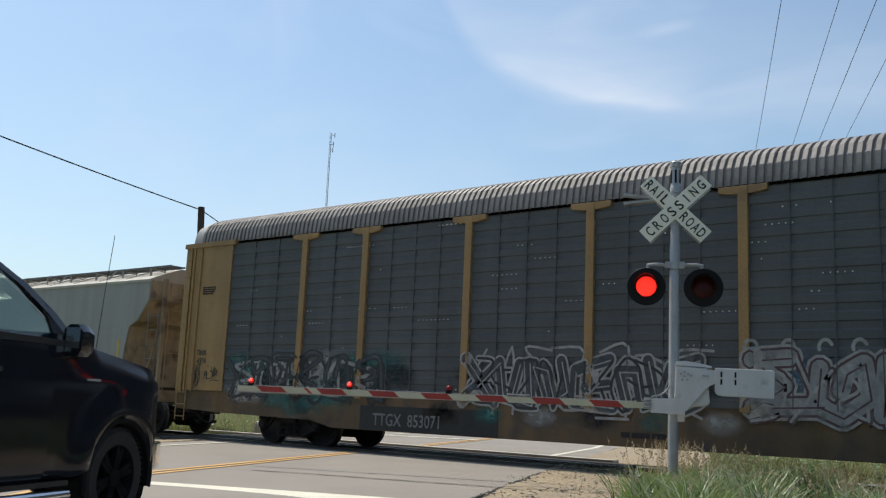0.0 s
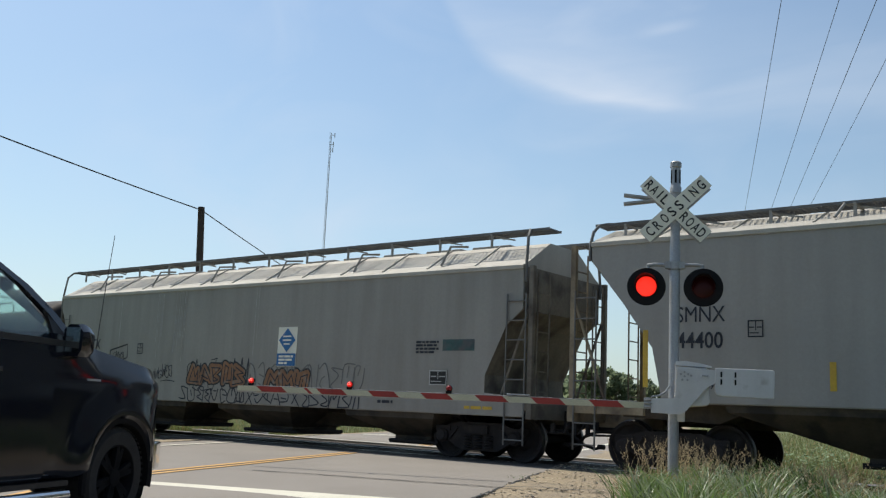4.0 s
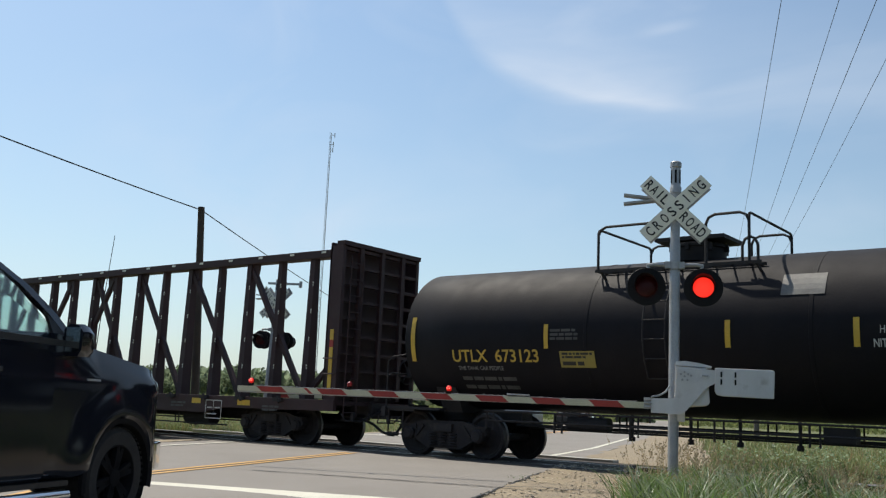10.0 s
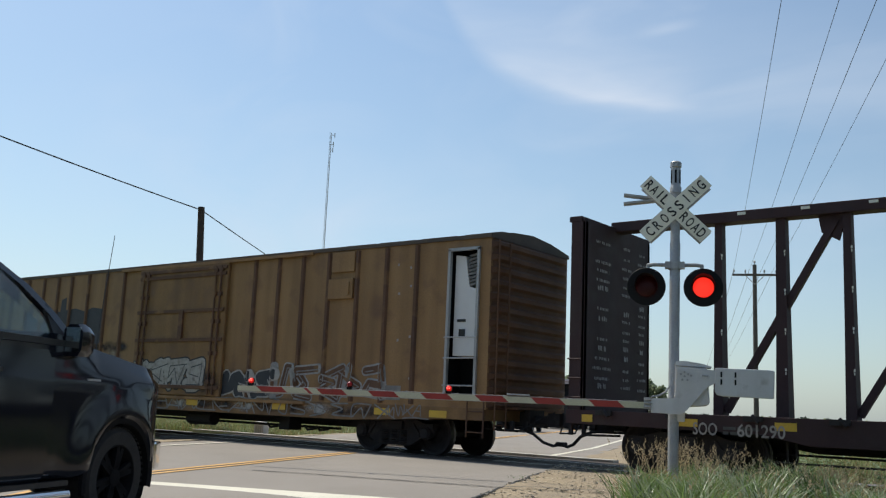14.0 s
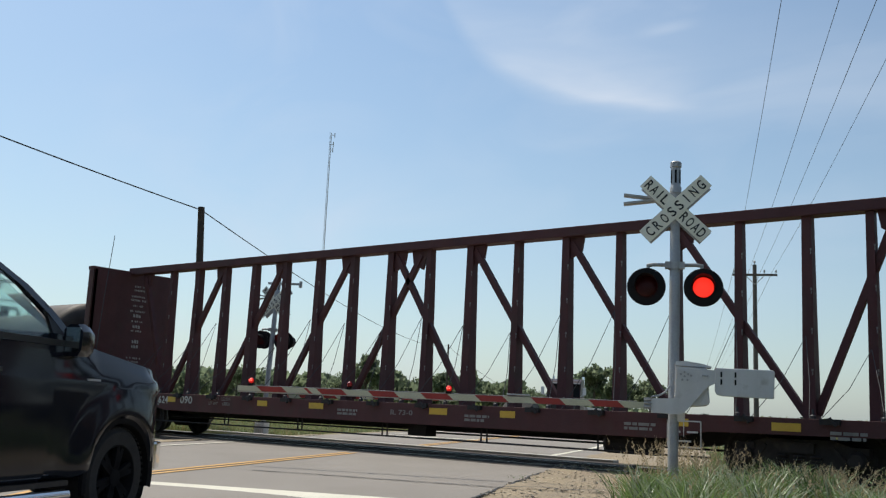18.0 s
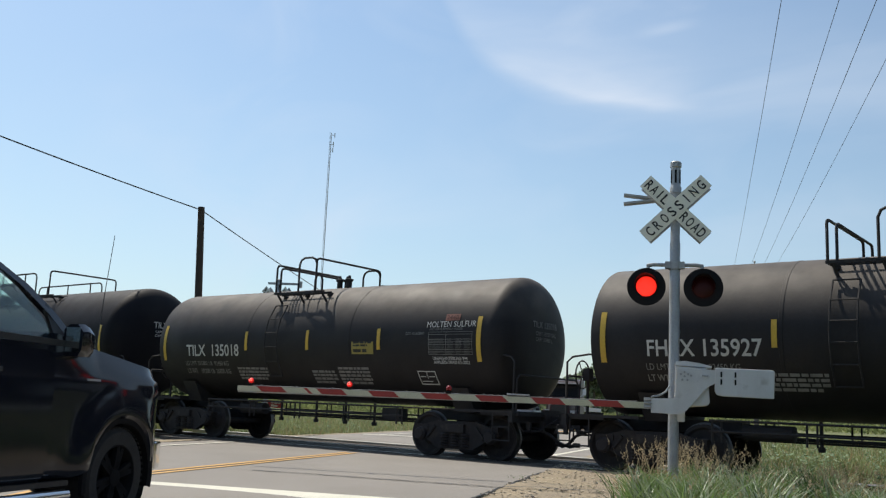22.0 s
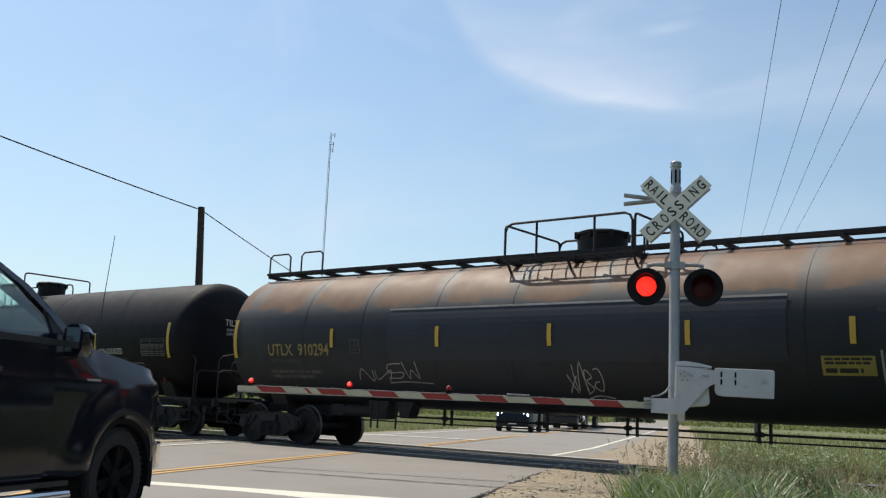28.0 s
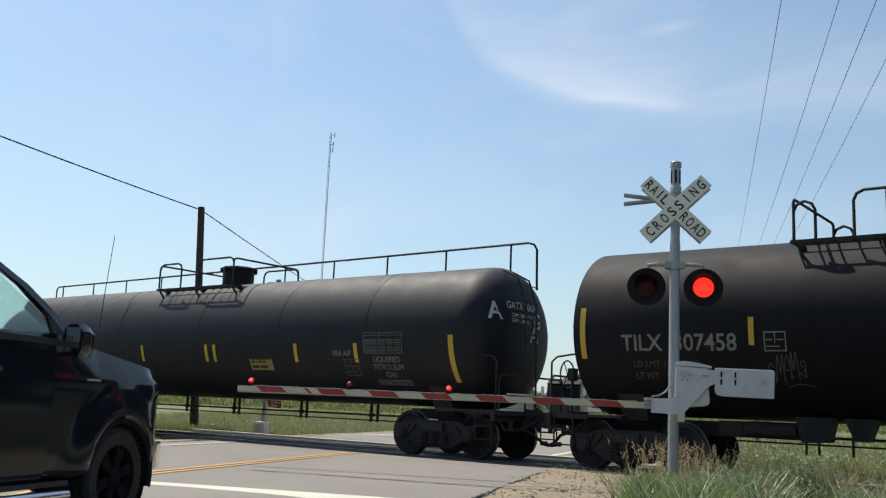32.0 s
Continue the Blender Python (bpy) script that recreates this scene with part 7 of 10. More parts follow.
    tag(car, -3.55, 1.42, 0.85, 0.35, on, 33, NAVY_PAINT, 0.02, "thin dark spray scrawl")
    bm = bmesh.new()
    for pts in ([(-5.55, 2.2), (-4.75, 2.36), (-4.72, 2.0), (-4.9, 1.95)], [(-5.55, 2.2), (-5.5, 1.6)], [(-5.3, 1.86), (-4.75, 1.9), (-5.35, 1.72), (-4.55, 1.62)], [(-5.2, 1.5), (-5.0, 1.66), (-4.7, 1.42)]):
        ribbon(bm, pts, 0.045, on)
    flat("graffiti", bm, BLACK_SPRAY, car, "black spray-painted scrawl")
    wild_piece(car, -1.95, 0.15, 1.28, 1.92, on, 43, ORANGE_SPRAY, BLACK_SPRAY, None, 5, 0.16, "faded orange spray-painted shapes with black outlines", NAVY_PAINT)
    wild_piece(car, -2.1, 0.3, 1.22, 1.98, on, 45, None, NAVY_PAINT, None, 8, -0.055, "thin dark spray-painted curls", None, False)
    wild_piece(car, 0.95, 2.35, 1.22, 1.75, on, 46, ORANGE_SPRAY, BLACK_SPRAY, None, 3, 0.18, "faded orange spray-painted shapes with black outlines", NAVY_PAINT)
    wild_piece(car, 0.2, 4.1, 1.25, 1.85, on, 47, None, GRATING, None, 11, -0.05, "thin grey spray-painted scrawls", None, False)
    wild_piece(car, -2.3, 4.0, 0.92, 1.24, on, 44, None, NAVY_PAINT, None, 20, -0.05, "small dark scrawls along the sill", None, False)
    # placard with a plain logo shape
    bm = bmesh.new()
    quad_on(bm, 1.28, 1.80, 1.92, 2.72, on, 0.008)
    pl = flat("placard_board", bm, SIGN_WHITE, car, "white and blue company placard")
    on2 = lambda x, z: -1.534
    bm = bmesh.new()
    quad_on(bm, 1.29, 1.81, 1.91, 2.10, on2)
    bm.faces.new([bm.verts.new((x, -1.54, z)) for x, z in ((1.60, 2.13), (1.88, 2.41), (1.60, 2.69), (1.32, 2.41))])
    flat("placard_shape", bm, BLUE_PAINT, pl, "blue diamond and bar")
    bars(1.36, 1.85, 0.48, 3, 0.05, pl, SIGN_WHITE, lambda x, z: -1.540, "placard_print")
    bm = bmesh.new()
    for pts in ([(1.46, 2.50), (1.74, 2.50)], [(1.46, 2.41), (1.74, 2.41)], [(1.50, 2.32), (1.70, 2.32)]):
        ribbon(bm, pts, 0.035, lambda x, z: -1.538)
    flat("placard_shape", bm, SIGN_WHITE, pl)
    bm = bmesh.new()
    quad_on(bm, 5.9, 1.45, 6.35, 1.75, on, 0.009)
    sq = flat("data_panel", bm, SIGN_BLACK, car)
    frame_sign(sq, lambda x, z: -1.535, 5.9, 1.45, 0.45, 0.30)
    for x, z, w, n, m in ((5.5, 2.1, 0.6, 4, NAVY_PAINT), (-7.6, 1.02, 1.0, 1, AMBER), (-6.4, 1.0, 0.5, 2, NAVY_PAINT), (-4.5, 1.0, 0.8, 2, NAVY_PAINT), (4.5, 1.05, 0.7, 1, NAVY_PAINT), (6.8, 1.0, 0.9, 1, AMBER)):
        bars(x, z, w, n, 0.06 if n < 4 else 0.045, car, m, on, "small_print")
    bm = bmesh.new()
    quad_on(bm, 6.2, 2.15, 7.0, 2.38, on, 0.007)
    flat("paint_patch", bm, TEAL_SPRAY, car, "teal overpaint patch")
    # pale runs of spilled powder
    bm = bmesh.new()
    rnd = random.Random(9)
    for x in (-3.52, -3.46, -3.34, -3.30, -2.74, -2.68, -2.60, -2.52, -2.46, -2.38, -2.33, 0.4, 0.5, -5.2):
        w = rnd.uniform(0.012, 0.03)
        quad_on(bm, x, 3.74 - rnd.uniform(1.1, 1.9), x + w, 3.74, on, 0.006)
    tagged(flat("powder_runs", bm, POWDER, car, "white runs of spilled powder"), kind="stuff")


hoppers()


# ---- autorack ----
def autorack():
    xc = 107.8
    car = thing("autorack_car", "yellow and grey enclosed autorack car with graffiti stencilled TTGX 853071", "autorack", "wagons of the freight train")
    TRAIN.append((car, xc))
    L0, L1 = -13.86, 13.86
    for s in (-1, 1):
        add_bogie(car, s * 10.05)
        add_coupler(car, s * 13.89, s)
    W = 1.56
    on = lambda x, z: -W
    # flat car
    bm = bmesh.new()
    prism(bm, [(L0, 1.22), (L0, 0.72), (L0 + 1.6, 0.66), (L0 + 4.9, 0.62), (L0 + 5.6, 0.46), (L1 - 5.6, 0.46), (L1 - 4.9, 0.62), (L1 - 1.6, 0.66), (L1, 0.72), (L1, 1.22)], -W + 0.03, W - 0.03)
    part("flat_deck", bm, RACK_SILL, car, "grimy yellow-brown flat car frame", bevel=0.015)
    bm = bmesh.new()
    quad_on(bm, L0 + 6.44, 0.47, L0 + 10.04, 0.98, lambda x, z: -W + 0.028, 0.008)
    pn = flat("number_panel", bm, SIGN_BLACK, car, "black panel behind the number")
    words("TTGX  853071", L0 + 6.82, 0.58, 0.25, car, DIM_PAINT, lambda x, z: -W + 0.018, wide=1.8, label="white stencilled reporting mark")
    # posts, T-headed, and panels between
    posts = [-9.4, -7.48, -4.65, -1.85, 1.03, 3.9, 6.7, 9.5]
    for x in posts:
        bm = bmesh.new()
        box(bm, (x, -W - 0.005, 3.0), (0.17, 0.10, 3.75))
        prism(bm, [(x - 0.42, 4.90), (x + 0.42, 4.90), (x + 0.42, 4.80), (x + 0.16, 4.76), (x - 0.16, 4.76), (x - 0.42, 4.80)], -W - 0.045, -W + 0.04)
        part("post", bm, RACK_YELLOW, car, "yellow rack post with T-shaped head", bevel=0.008)
        p2 = bmesh.new()
        box(p2, (x, W + 0.005, 3.0), (0.17, 0.10, 3.75))
        part("post", p2, RACK_YELLOW, car)
    edges = [-12.1] + posts + [12.1]
    for k, (a, b) in enumerate(zip(edges, edges[1:])):
        a, b = a + 0.085, b - 0.085
        rows = 13
        for s in (-1, 1):
            bm = bmesh.new()
            z0, z1 = 1.18, 4.86
            zs = []
            for i in range(rows):
                q0, q1 = z0 + (z1 - z0) * i / rows, z0 + (z1 - z0) * (i + 1) / rows
                zs += [(q0, 0.0), (q0 + (q1 - q0) * 0.44, 0.0), (q0 + (q1 - q0) * 0.56, 0.020), (q0 + (q1 - q0) * 0.94, 0.020)]
            zs.append((z1, 0.0))
            for (za, da), (zb, db) in zip(zs, zs[1:]):
                bm.faces.new([bm.verts.new(p) for p in ((a, s * (W - da), za), (b, s * (W - da), za), (b, s * (W - db), zb), (a, s * (W - db), zb))])
            bmesh.ops.remove_doubles(bm, verts=bm.verts, dist=0.0005)
            side = part("screen_panel", bm, RACK_PANEL, car, "ribbed dark grey screen panels")
            if s < 0:
                bm = bmesh.new()
                n = max(1, round((b - a) / 0.75))
                for i in range(1, n):
                    x = a + (b - a) * i / n
                    box(bm, (x, -W + 0.002, 3.02), (0.018, 0.024, 3.66))
                part("panel_seam", bm, RACK_PANEL, side)
    # white dots painted on for the light that shows through perforation holes
    rnd = random.Random(12)
    bm = bmesh.new()
    for k in range(70):
        x, z = rnd.uniform(-11.9, 11.9), 1.3 + 0.2831 * rnd.randint(0, 12) + 0.06
        for i in range(rnd.randint(1, 6)):
            quad_on(bm, x + i * 0.11, z, x + i * 0.11 + 0.02, z + 0.02, on, 0.004)
    flat("perforations", bm, SIGN_WHITE, car, "tiny white dots painted as light through punched holes")
    # ends: doors folded at the corner
    for s in (-1, 1):
        bm = bmesh.new()
        box(bm, (s * 13.75, -W + 0.10, 3.02), (0.22, 0.24, 3.75))
        box(bm, (s * 13.75, W - 0.10, 3.02), (0.22, 0.24, 3.75))
        box(bm, (s * 13.66, 0, 3.02), (0.08, 2 * W - 0.2, 3.7))
        part("end_post", bm, RACK_YELLOW, car, bevel=0.01)
        for sy in (-1, 1):
            bm = bmesh.new()
            box(bm, (s * 12.80, sy * (W - 0.01), 3.02), (1.56, 0.06, 3.68))
            door = part("end_door", bm, RACK_YELLOW, car, "yellow end door leaf folded along the side", bevel=0.006)
            for x in (13.20, 13.48):
                bm = bmesh.new()
                rod(bm, (s * x, sy * (W + 0.035), 1.15), (s * x, sy * (W + 0.035), 4.86), 0.022, 6)
                part("hinge_rod", bm, RACK_YELLOW, door)
            for z in (1.45, 1.9, 2.35, 2.8, 3.25, 3.7, 4.15, 4.6):
                bm = bmesh.new()
                box(bm, (s * 13.66, sy * (W + 0.03), z), (0.16, 0.06, 0.14))
                part("hinge", bm, RACK_YELLOW, door)
        for y in (-W, W):
            bm = bmesh.new()
            box(bm, (s * 12.9, y, 4.90), (2.0, 0.12, 0.12))
            part("head_beam", bm, RACK_YELLOW, car)
        bm = bmesh.new()
        ladder(bm, s * 13.6, -W - 0.02, 0.42, 1.30, 0.36, 0.30)
        part("ladder", bm, RACK_YELLOW, car)
    words("TINX", -13.08, 2.05, 0.14, car, SIGN_BLACK, lambda x, z: -W - 0.025, wide=0.38)
    words("4374", -13.06, 1.84, 0.14, car, SIGN_BLACK, lambda x, z: -W - 0.025, wide=0.36)
    bars(-13.05, 3.6, 0.5, 4, 0.035, car, FRAME_BLACK, lambda x, z: -W - 0.022, "small_print")
    bars(-0.2 - 1.0, 0.62, 0.9, 1, 0.09, car, FRAME_BLACK, lambda x, z: -W + 0.02, "small_print")
    # roof: arched sheets with closely set ribs
    bm = bmesh.new()
    arch = []
    for i in range(15):
        a = math.pi * i / 14
        arch.append((-math.cos(a) * 1.545, 5.02 + 0.74 * math.sin(a) ** 0.8))
    arch = [(-1.545, 4.92)] + arch + [(1.545, 4.92)]
    xs = []
    x = L0 + 0.55
    while x < L1 - 0.6:
        xs += [(x, 0.0), (x + 0.040, 0.0), (x + 0.050, 0.045), (x + 0.128, 0.045), (x + 0.139, 0.0)]
        x += 0.14
    secs = []
    for x, d in xs:
        secs.append([(x, y * (1 + d * 0.5), z + d * (1 if abs(y) < 1.5 else 0)) for y, z in arch])
    loft(bm, secs, closed=False, ends=False)
    roof = part("roof", bm, ROOF_GREY, car, "arched ribbed galvanised roof")
    for s in (-1, 1):
        bm = bmesh.new()
        secs = []
        for x, k in ((s * (13.86 - 0.56), 1.0), (s * 13.52, 1.02), (s * 13.62, 0.99)):
            secs.append([(x, y * (1 if k > 0.9 else 0.96), 4.92 + (z - 4.92) * k) for y, z in arch])
        loft(bm, secs, closed=False, ends=False)
        bm.faces.new([bm.verts.new(p) for p in secs[-1]])
        part("roof_end", bm, ROOF_PALE, roof, "pale bent roof end sheet", smooth=True)
    # graffiti, over panels and posts alike
    on_g = lambda x, z: -W - (0.056 if min(abs(x - p) for p in posts) < 0.10 and z > 1.12 else 0.0)
    rnd = random.Random(70)
    for k in range(16):
        m = (MIST_TEAL, MIST_PALE, MIST_TEAL, MIST_DARK)[k % 4]
        mist(car, -11.6 + 5.2 * (k + 0.5) / 16, 1.55 + rnd.uniform(-0.5, 0.35), rnd.uniform(0.9, 1.9), rnd.uniform(0.6, 1.1), on, m, 0.0030 + 0.00008 * k)
    wild_piece(car, -11.95, -6.9, 1.05, 2.08, on_g, 51, BLUE_SPRAY, BLACK_SPRAY, None, 6, 0.06, "dark outlined bubble shapes with teal fill", BLUE_SPRAY)
    wild_piece(car, -11.6, -6.6, 1.0, 2.0, on_g, 71, None, BLACK_SPRAY, None, 8, -0.01, "black spray-painted swirls", None, False)
    wild_piece(car, -11.7, -7.1, 1.15, 1.95, on_g, 57, None, SILVER_SPRAY, None, 5, 0.0, "thin silver spray-painted lines", None, False)
    for k in range(6):
        mist(car, -5.2 + 5.8 * k / 5, 0.92, 0.9, 0.5, lambda x, z: -W + 0.026, (MIST_DARK, MIST_TEAL, MIST_PALE)[k % 3], 0.006 + 0.0002 * k)
    for k in range(5):
        mist(car, -4.4 + 1.1 * k, 1.55, 1.6, 1.0, on, MIST_DARK, 0.0030 + 0.0001 * k)
    wild_piece(car, -4.75, 0.35, 1.0, 2.10, on_g, 53, BLUE_SPRAY, WHITE_SPRAY, None, 6, 0.20, "dark angular shapes with white outlines", WHITE_SPRAY)
    wild_piece(car, -4.5, 0.2, 1.0, 2.05, on_g, 75, BLACK_SPRAY, WHITE_SPRAY, None, 9, 0.05, "interlocked black and white spray-painted bars", None)
    wild_piece(car, -4.85, 0.45, 0.95, 2.2, on_g, 59, None, WHITE_SPRAY, None, 7, -0.03, "thin white spray-painted outlines", None, False)
    for k in range(4):
        mist(car, 2.0 + 1.4 * k, 1.6, 2.2, 1.3, on, (MIST_SKY, MIST_PALE)[k % 2], 0.0030 + 0.0001 * k)
    wild_piece(car, 1.0, 6.1, 0.95, 2.15, on_g, 55, SILVER_SPRAY, MAROON_SPRAY, WHITE_SPRAY, 5, 0.26, "pale grey shapes with maroon outlines", MAROON_SPRAY)
    wild_piece(car, 1.1, 6.0, 0.95, 2.05, on_g, 76, WHITE_SPRAY, MAROON_SPRAY, None, 8, 0.05, "interlocked maroon and white spray-painted bars", None)
    wild_piece(car, 6.6, 11.6, 1.0, 2.0, on_g, 56, BLUE_SPRAY, SILVER_SPRAY, BLACK_SPRAY, 6, 0.14, "silver and black spray-painted shapes", SILVER_SPRAY)
    tag(car, -12.75, 1.45, 0.5, 0.3, lambda x, z: -W - 0.022, 73, BLACK_SPRAY, 0.018)
    tag(car, -13.2, 1.2, 0.3, 0.5, lambda x, z: -W - 0.022, 74, BLACK_SPRAY, 0.018)


autorack()


# ---- boxcar ----
def boxcar():
    xc = -5.95
    car = thing("boxcar", "weathered yellow boxcar with graffiti and open refrigeration compartment", "boxcar", "wagons of the freight train")
    TRAIN.append((car, xc))
    for s, x in ((-1, -7.05), (1, 7.02)):
        add_bogie(car, x)
    W, Z0, Z1 = 1.50, 1.0, 4.46
    X0, X1 = -9.68, 9.70
    on = lambda x, z: -W
    t = 0.06
    bm = bmesh.new()
    box(bm, ((X0 + 8.68) / 2, -W + t / 2, (Z0 + Z1) / 2), (8.68 - X0, t, Z1 - Z0))
    box(bm, ((9.42 + X1) / 2, -W + t / 2, (Z0 + Z1) / 2), (X1 - 9.42, t, Z1 - Z0))
    box(bm, (9.05, -W + t / 2, (4.24 + Z1) / 2), (0.74, t, Z1 - 4.24))
    box(bm, (9.05, -W + t / 2, (Z0 + 1.22) / 2), (0.74, t, 1.22 - Z0))
    side = part("side_wall", bm, BOX_YELLOW, car, "weathered yellow steel side")
    bm = bmesh.new()
    box(bm, (0, W - t / 2, (Z0 + Z1) / 2), (X1 - X0, t, Z1 - Z0))
    part("side_wall", bm, BOX_YELLOW, car)
    # upright posts
    for x in (-8.82, -7.93, -7.04, -6.23, -5.5, -4.6, -3.69, -2.82, 2.67, 3.52, 4.34, 5.19, 6.08, 6.94, 7.79):
        bm = bmesh.new()
        prism(bm, [(x - 0.07, -W + 0.002), (x - 0.035, -W - 0.05), (x + 0.035, -W - 0.05), (x + 0.07, -W + 0.002)], 1.05, 4.40, "xy")
        part("side_post", bm, BOX_POST, side)
    # ends, with pressed ribs
    for s, xe in ((-1, X0), (1, X1)):
        bm = bmesh.new()
        zs = [(Z0, 0)]
        n = 13
        for i in range(n):
            a = Z0 + (Z1 - Z0) * i / n
            h = (Z1 - Z0) / n
            zs += [(a + h * 0.15, 0.0), (a + h * 0.35, 0.07), (a + h * 0.65, 0.07), (a + h * 0.85, 0.0)]
        zs.append((Z1 + 0.0, 0))
        secs = []
        for z, d in zs:
            k = d * 1.0
            secs.append([(xe + s * 0.0, -W + 0.0, z), (xe + s * k, -W + 0.22, z), (xe + s * k, W - 0.22, z), (xe, W, z)])
        loft(bm, secs, closed=False, ends=False)
        bm.faces.new([bm.verts.new(p) for p in ((xe, -W, Z1), (xe, W, Z1), (xe, W * 0.5, Z1 + 0.17), (xe, 0, Z1 + 0.22), (xe, -W * 0.5, Z1 + 0.17))])
        part("end_wall", bm, BOX_END, car, "dirty ribbed end wall")
        bm = bmesh.new()
        ladder(bm, xe - s * 0.22, -W - 0.06, 0.45, 4.4 if s < 0 else 1.2, 0.40, 0.40)
        part("ladder", bm, BOX_POST, car)
        bm = bmesh.new()
        ladder(bm, xe + s * 0.10, -W + 0.35, 0.6, 4.4, 0.40, 0.40, "y")
        part("ladder", bm, BOX_END, car)
        bm = bmesh.new()
        box(bm, (xe + s * 0.12, 0, 1.05), (0.30, 1.6, 0.04))
        part("brake_step", bm, BOX_END, car)
        add_coupler(car, xe + s * 0.1, s)
    # roof
    bm = bmesh.new()
    prism(bm, [(-W - 0.04, Z1 - 0.03), (-W - 0.04, Z1 + 0.05), (-W * 0.5, Z1 + 0.19), (0, Z1 + 0.25), (W * 0.5, Z1 + 0.19), (W + 0.04, Z1 + 0.05), (W + 0.04, Z1 - 0.03)], X0 - 0.02, X1 + 0.02, "yz")
    roof = part("roof", bm, BOX_ROOF, car, "dark low-pitched roof")
    bm = bmesh.new()
    for i in range(17):
        x = X0 + 0.3 + i * (X1 - X0 - 0.6) / 16
        prism(bm, [(-W - 0.03, Z1 + 0.06), (-W * 0.5, Z1 + 0.24), (0, Z1 + 0.30), (W * 0.5, Z1 + 0.24), (W + 0.03, Z1 + 0.06), (0, Z1 + 0.1)], x - 0.35, x + 0.02, "yz")
    part("roof_seams", bm, BOX_ROOF, roof)
    # plug door with its bars and rods
    bm = bmesh.new()
    box(bm, (-0.12, -W - 0.04, 2.72), (3.7, 0.09, 3.36))
    door = part("plug_door", bm, BOX_DOOR, car, "dirty yellow plug door with locking rods", bevel=0.02)
    for z in (1.25, 2.45, 3.20, 4.12, 4.28):
        bm = bmesh.new()
        box(bm, (-0.12, -W - 0.10, z), (3.6, 0.05, 0.09))
        part("door_bar", bm, BOX_POST, door, bevel=0.008)
    bm = bmesh.new()
    box(bm, (0.02, -W - 0.12, 2.85), (0.16, 0.06, 0.75))
    part("door_lock", bm, BOX_POST, door, bevel=0.008)
    for x in (-1.75, -1.55, 1.30, 1.5):
        bm = bmesh.new()
        rod(bm, (x, -W - 0.12, 1.08), (x, -W - 0.12, 4.32), 0.024, 8)
        for z in (1.4, 2.1, 2.9, 3.6, 4.2):
            box(bm, (x, -W - 0.11, z), (0.12, 0.07, 0.10))
        part("door_rod", bm, BOX_POST, door, smooth=True)
    bm = bmesh.new()
    for z in (0.98, 4.42):
        box(bm, (0.9, -W - 0.06, z), (7.6, 0.07, 0.07))
    part("door_track", bm, BOX_YELLOW, car)
    # raised hatch and frame by the machinery room
    bm = bmesh.new()
    box(bm, (5.62, -W - 0.035, 3.55), (0.75, 0.07, 0.46))
    box(bm, (5.66, -W - 0.03, 4.16), (0.70, 0.05, 0.46))
    box(bm, (5.86, -W - 0.07, 3.55), (0.10, 0.06, 0.30))
    part("fuel_hatch", bm, BOX_YELLOW, car, bevel=0.01)
    # open compartment with the white cooling unit
    bm = bmesh.new()
    for a in ((8.65, 1.22, 8.71, 4.24), (9.39, 1.22, 9.45, 4.24), (8.65, 4.20, 9.45, 4.26), (8.65, 1.18, 9.45, 1.24)):
        box(bm, ((a[0] + a[2]) / 2, -W - 0.012, (a[1] + a[3]) / 2), (a[2] - a[0], 0.08, a[3] - a[1]))
    part("compartment_frame", bm, GALV, car, "bare metal frame round the open compartment")
    bm = bmesh.new()
    box(bm, (9.06, -W + 0.62, 2.72), (1.0, 0.04, 3.3))
    box(bm, (8.56, -W + 0.32, 2.72), (0.04, 0.58, 3.3))
    box(bm, (9.60, -W + 0.32, 2.72), (0.04, 0.58, 3.3))
    box(bm, (9.06, -W + 0.32, 4.36), (1.0, 0.58, 0.04))
    box(bm, (9.06, -W + 0.32, 1.10), (1.0, 0.58, 0.04))
    part("compartment_lining", bm, BLACK_M, car)
    bm = bmesh.new()
    prism(bm, [(8.74, 2.05), (8.74, 4.14), (9.0, 4.10), (9.06, 3.75), (9.10, 3.45), (9.36, 3.40), (9.36, 2.05)], -W + 0.10, -W + 0.55)
    unit = part("cooling_unit", bm, REEFER_WHITE, car, "white refrigeration unit", bevel=0.02)
    bm = bmesh.new()
    for i in range(9):
        box(bm, (9.22, -W + 0.12, 3.52 + i * 0.075), (0.28, 0.03, 0.05), Matrix.Rotation(radians(-12), 3, "Y"))
    part("louvre", bm, GRATING, unit)
    bm = bmesh.new()
    box(bm, (8.97, -W + 0.09, 2.52), (0.15, 0.02, 0.15))
    bars(8.84, 2.74, 0.30, 1, 0.06, unit, SIGN_BLACK, lambda x, z: -W + 0.095, "unit_print")
    part("control_panel", bm, SIGN_BLACK, unit)
    for z in (1.45, 2.0, 2.42):
        bm = bmesh.new()
        rod(bm, (8.64, -W - 0.07, z), (9.46, -W - 0.07, z), 0.016, 6)
        part("guard_bar", bm, GALV, car)
    # sill and underframe
    bm = bmesh.new()
    prism(bm, [(X0 + 0.05, 1.02), (X0 + 0.05, 0.78), (-6.2, 0.66), (6.0, 0.66), (8.5, 0.78), (X1 - 0.05, 0.78), (X1 - 0.05, 1.02)], -W - 0.01, W + 0.01)
    part("side_sill", bm, BOX_DOOR, car, bevel=0.01)
    bm = bmesh.new()
    box(bm, (0, 0, 0.62), (15.5, 0.5, 0.30))
    rod(bm, (-4.5, -0.4, 0.42), (4.8, -0.4, 0.42), 0.03, 8)
    lathe(bm, [(-0.5, 0.0), (-0.48, 0.17), (0.48, 0.17), (0.5, 0.0)], (0.2, -0.8, 0.48), "x", 14)
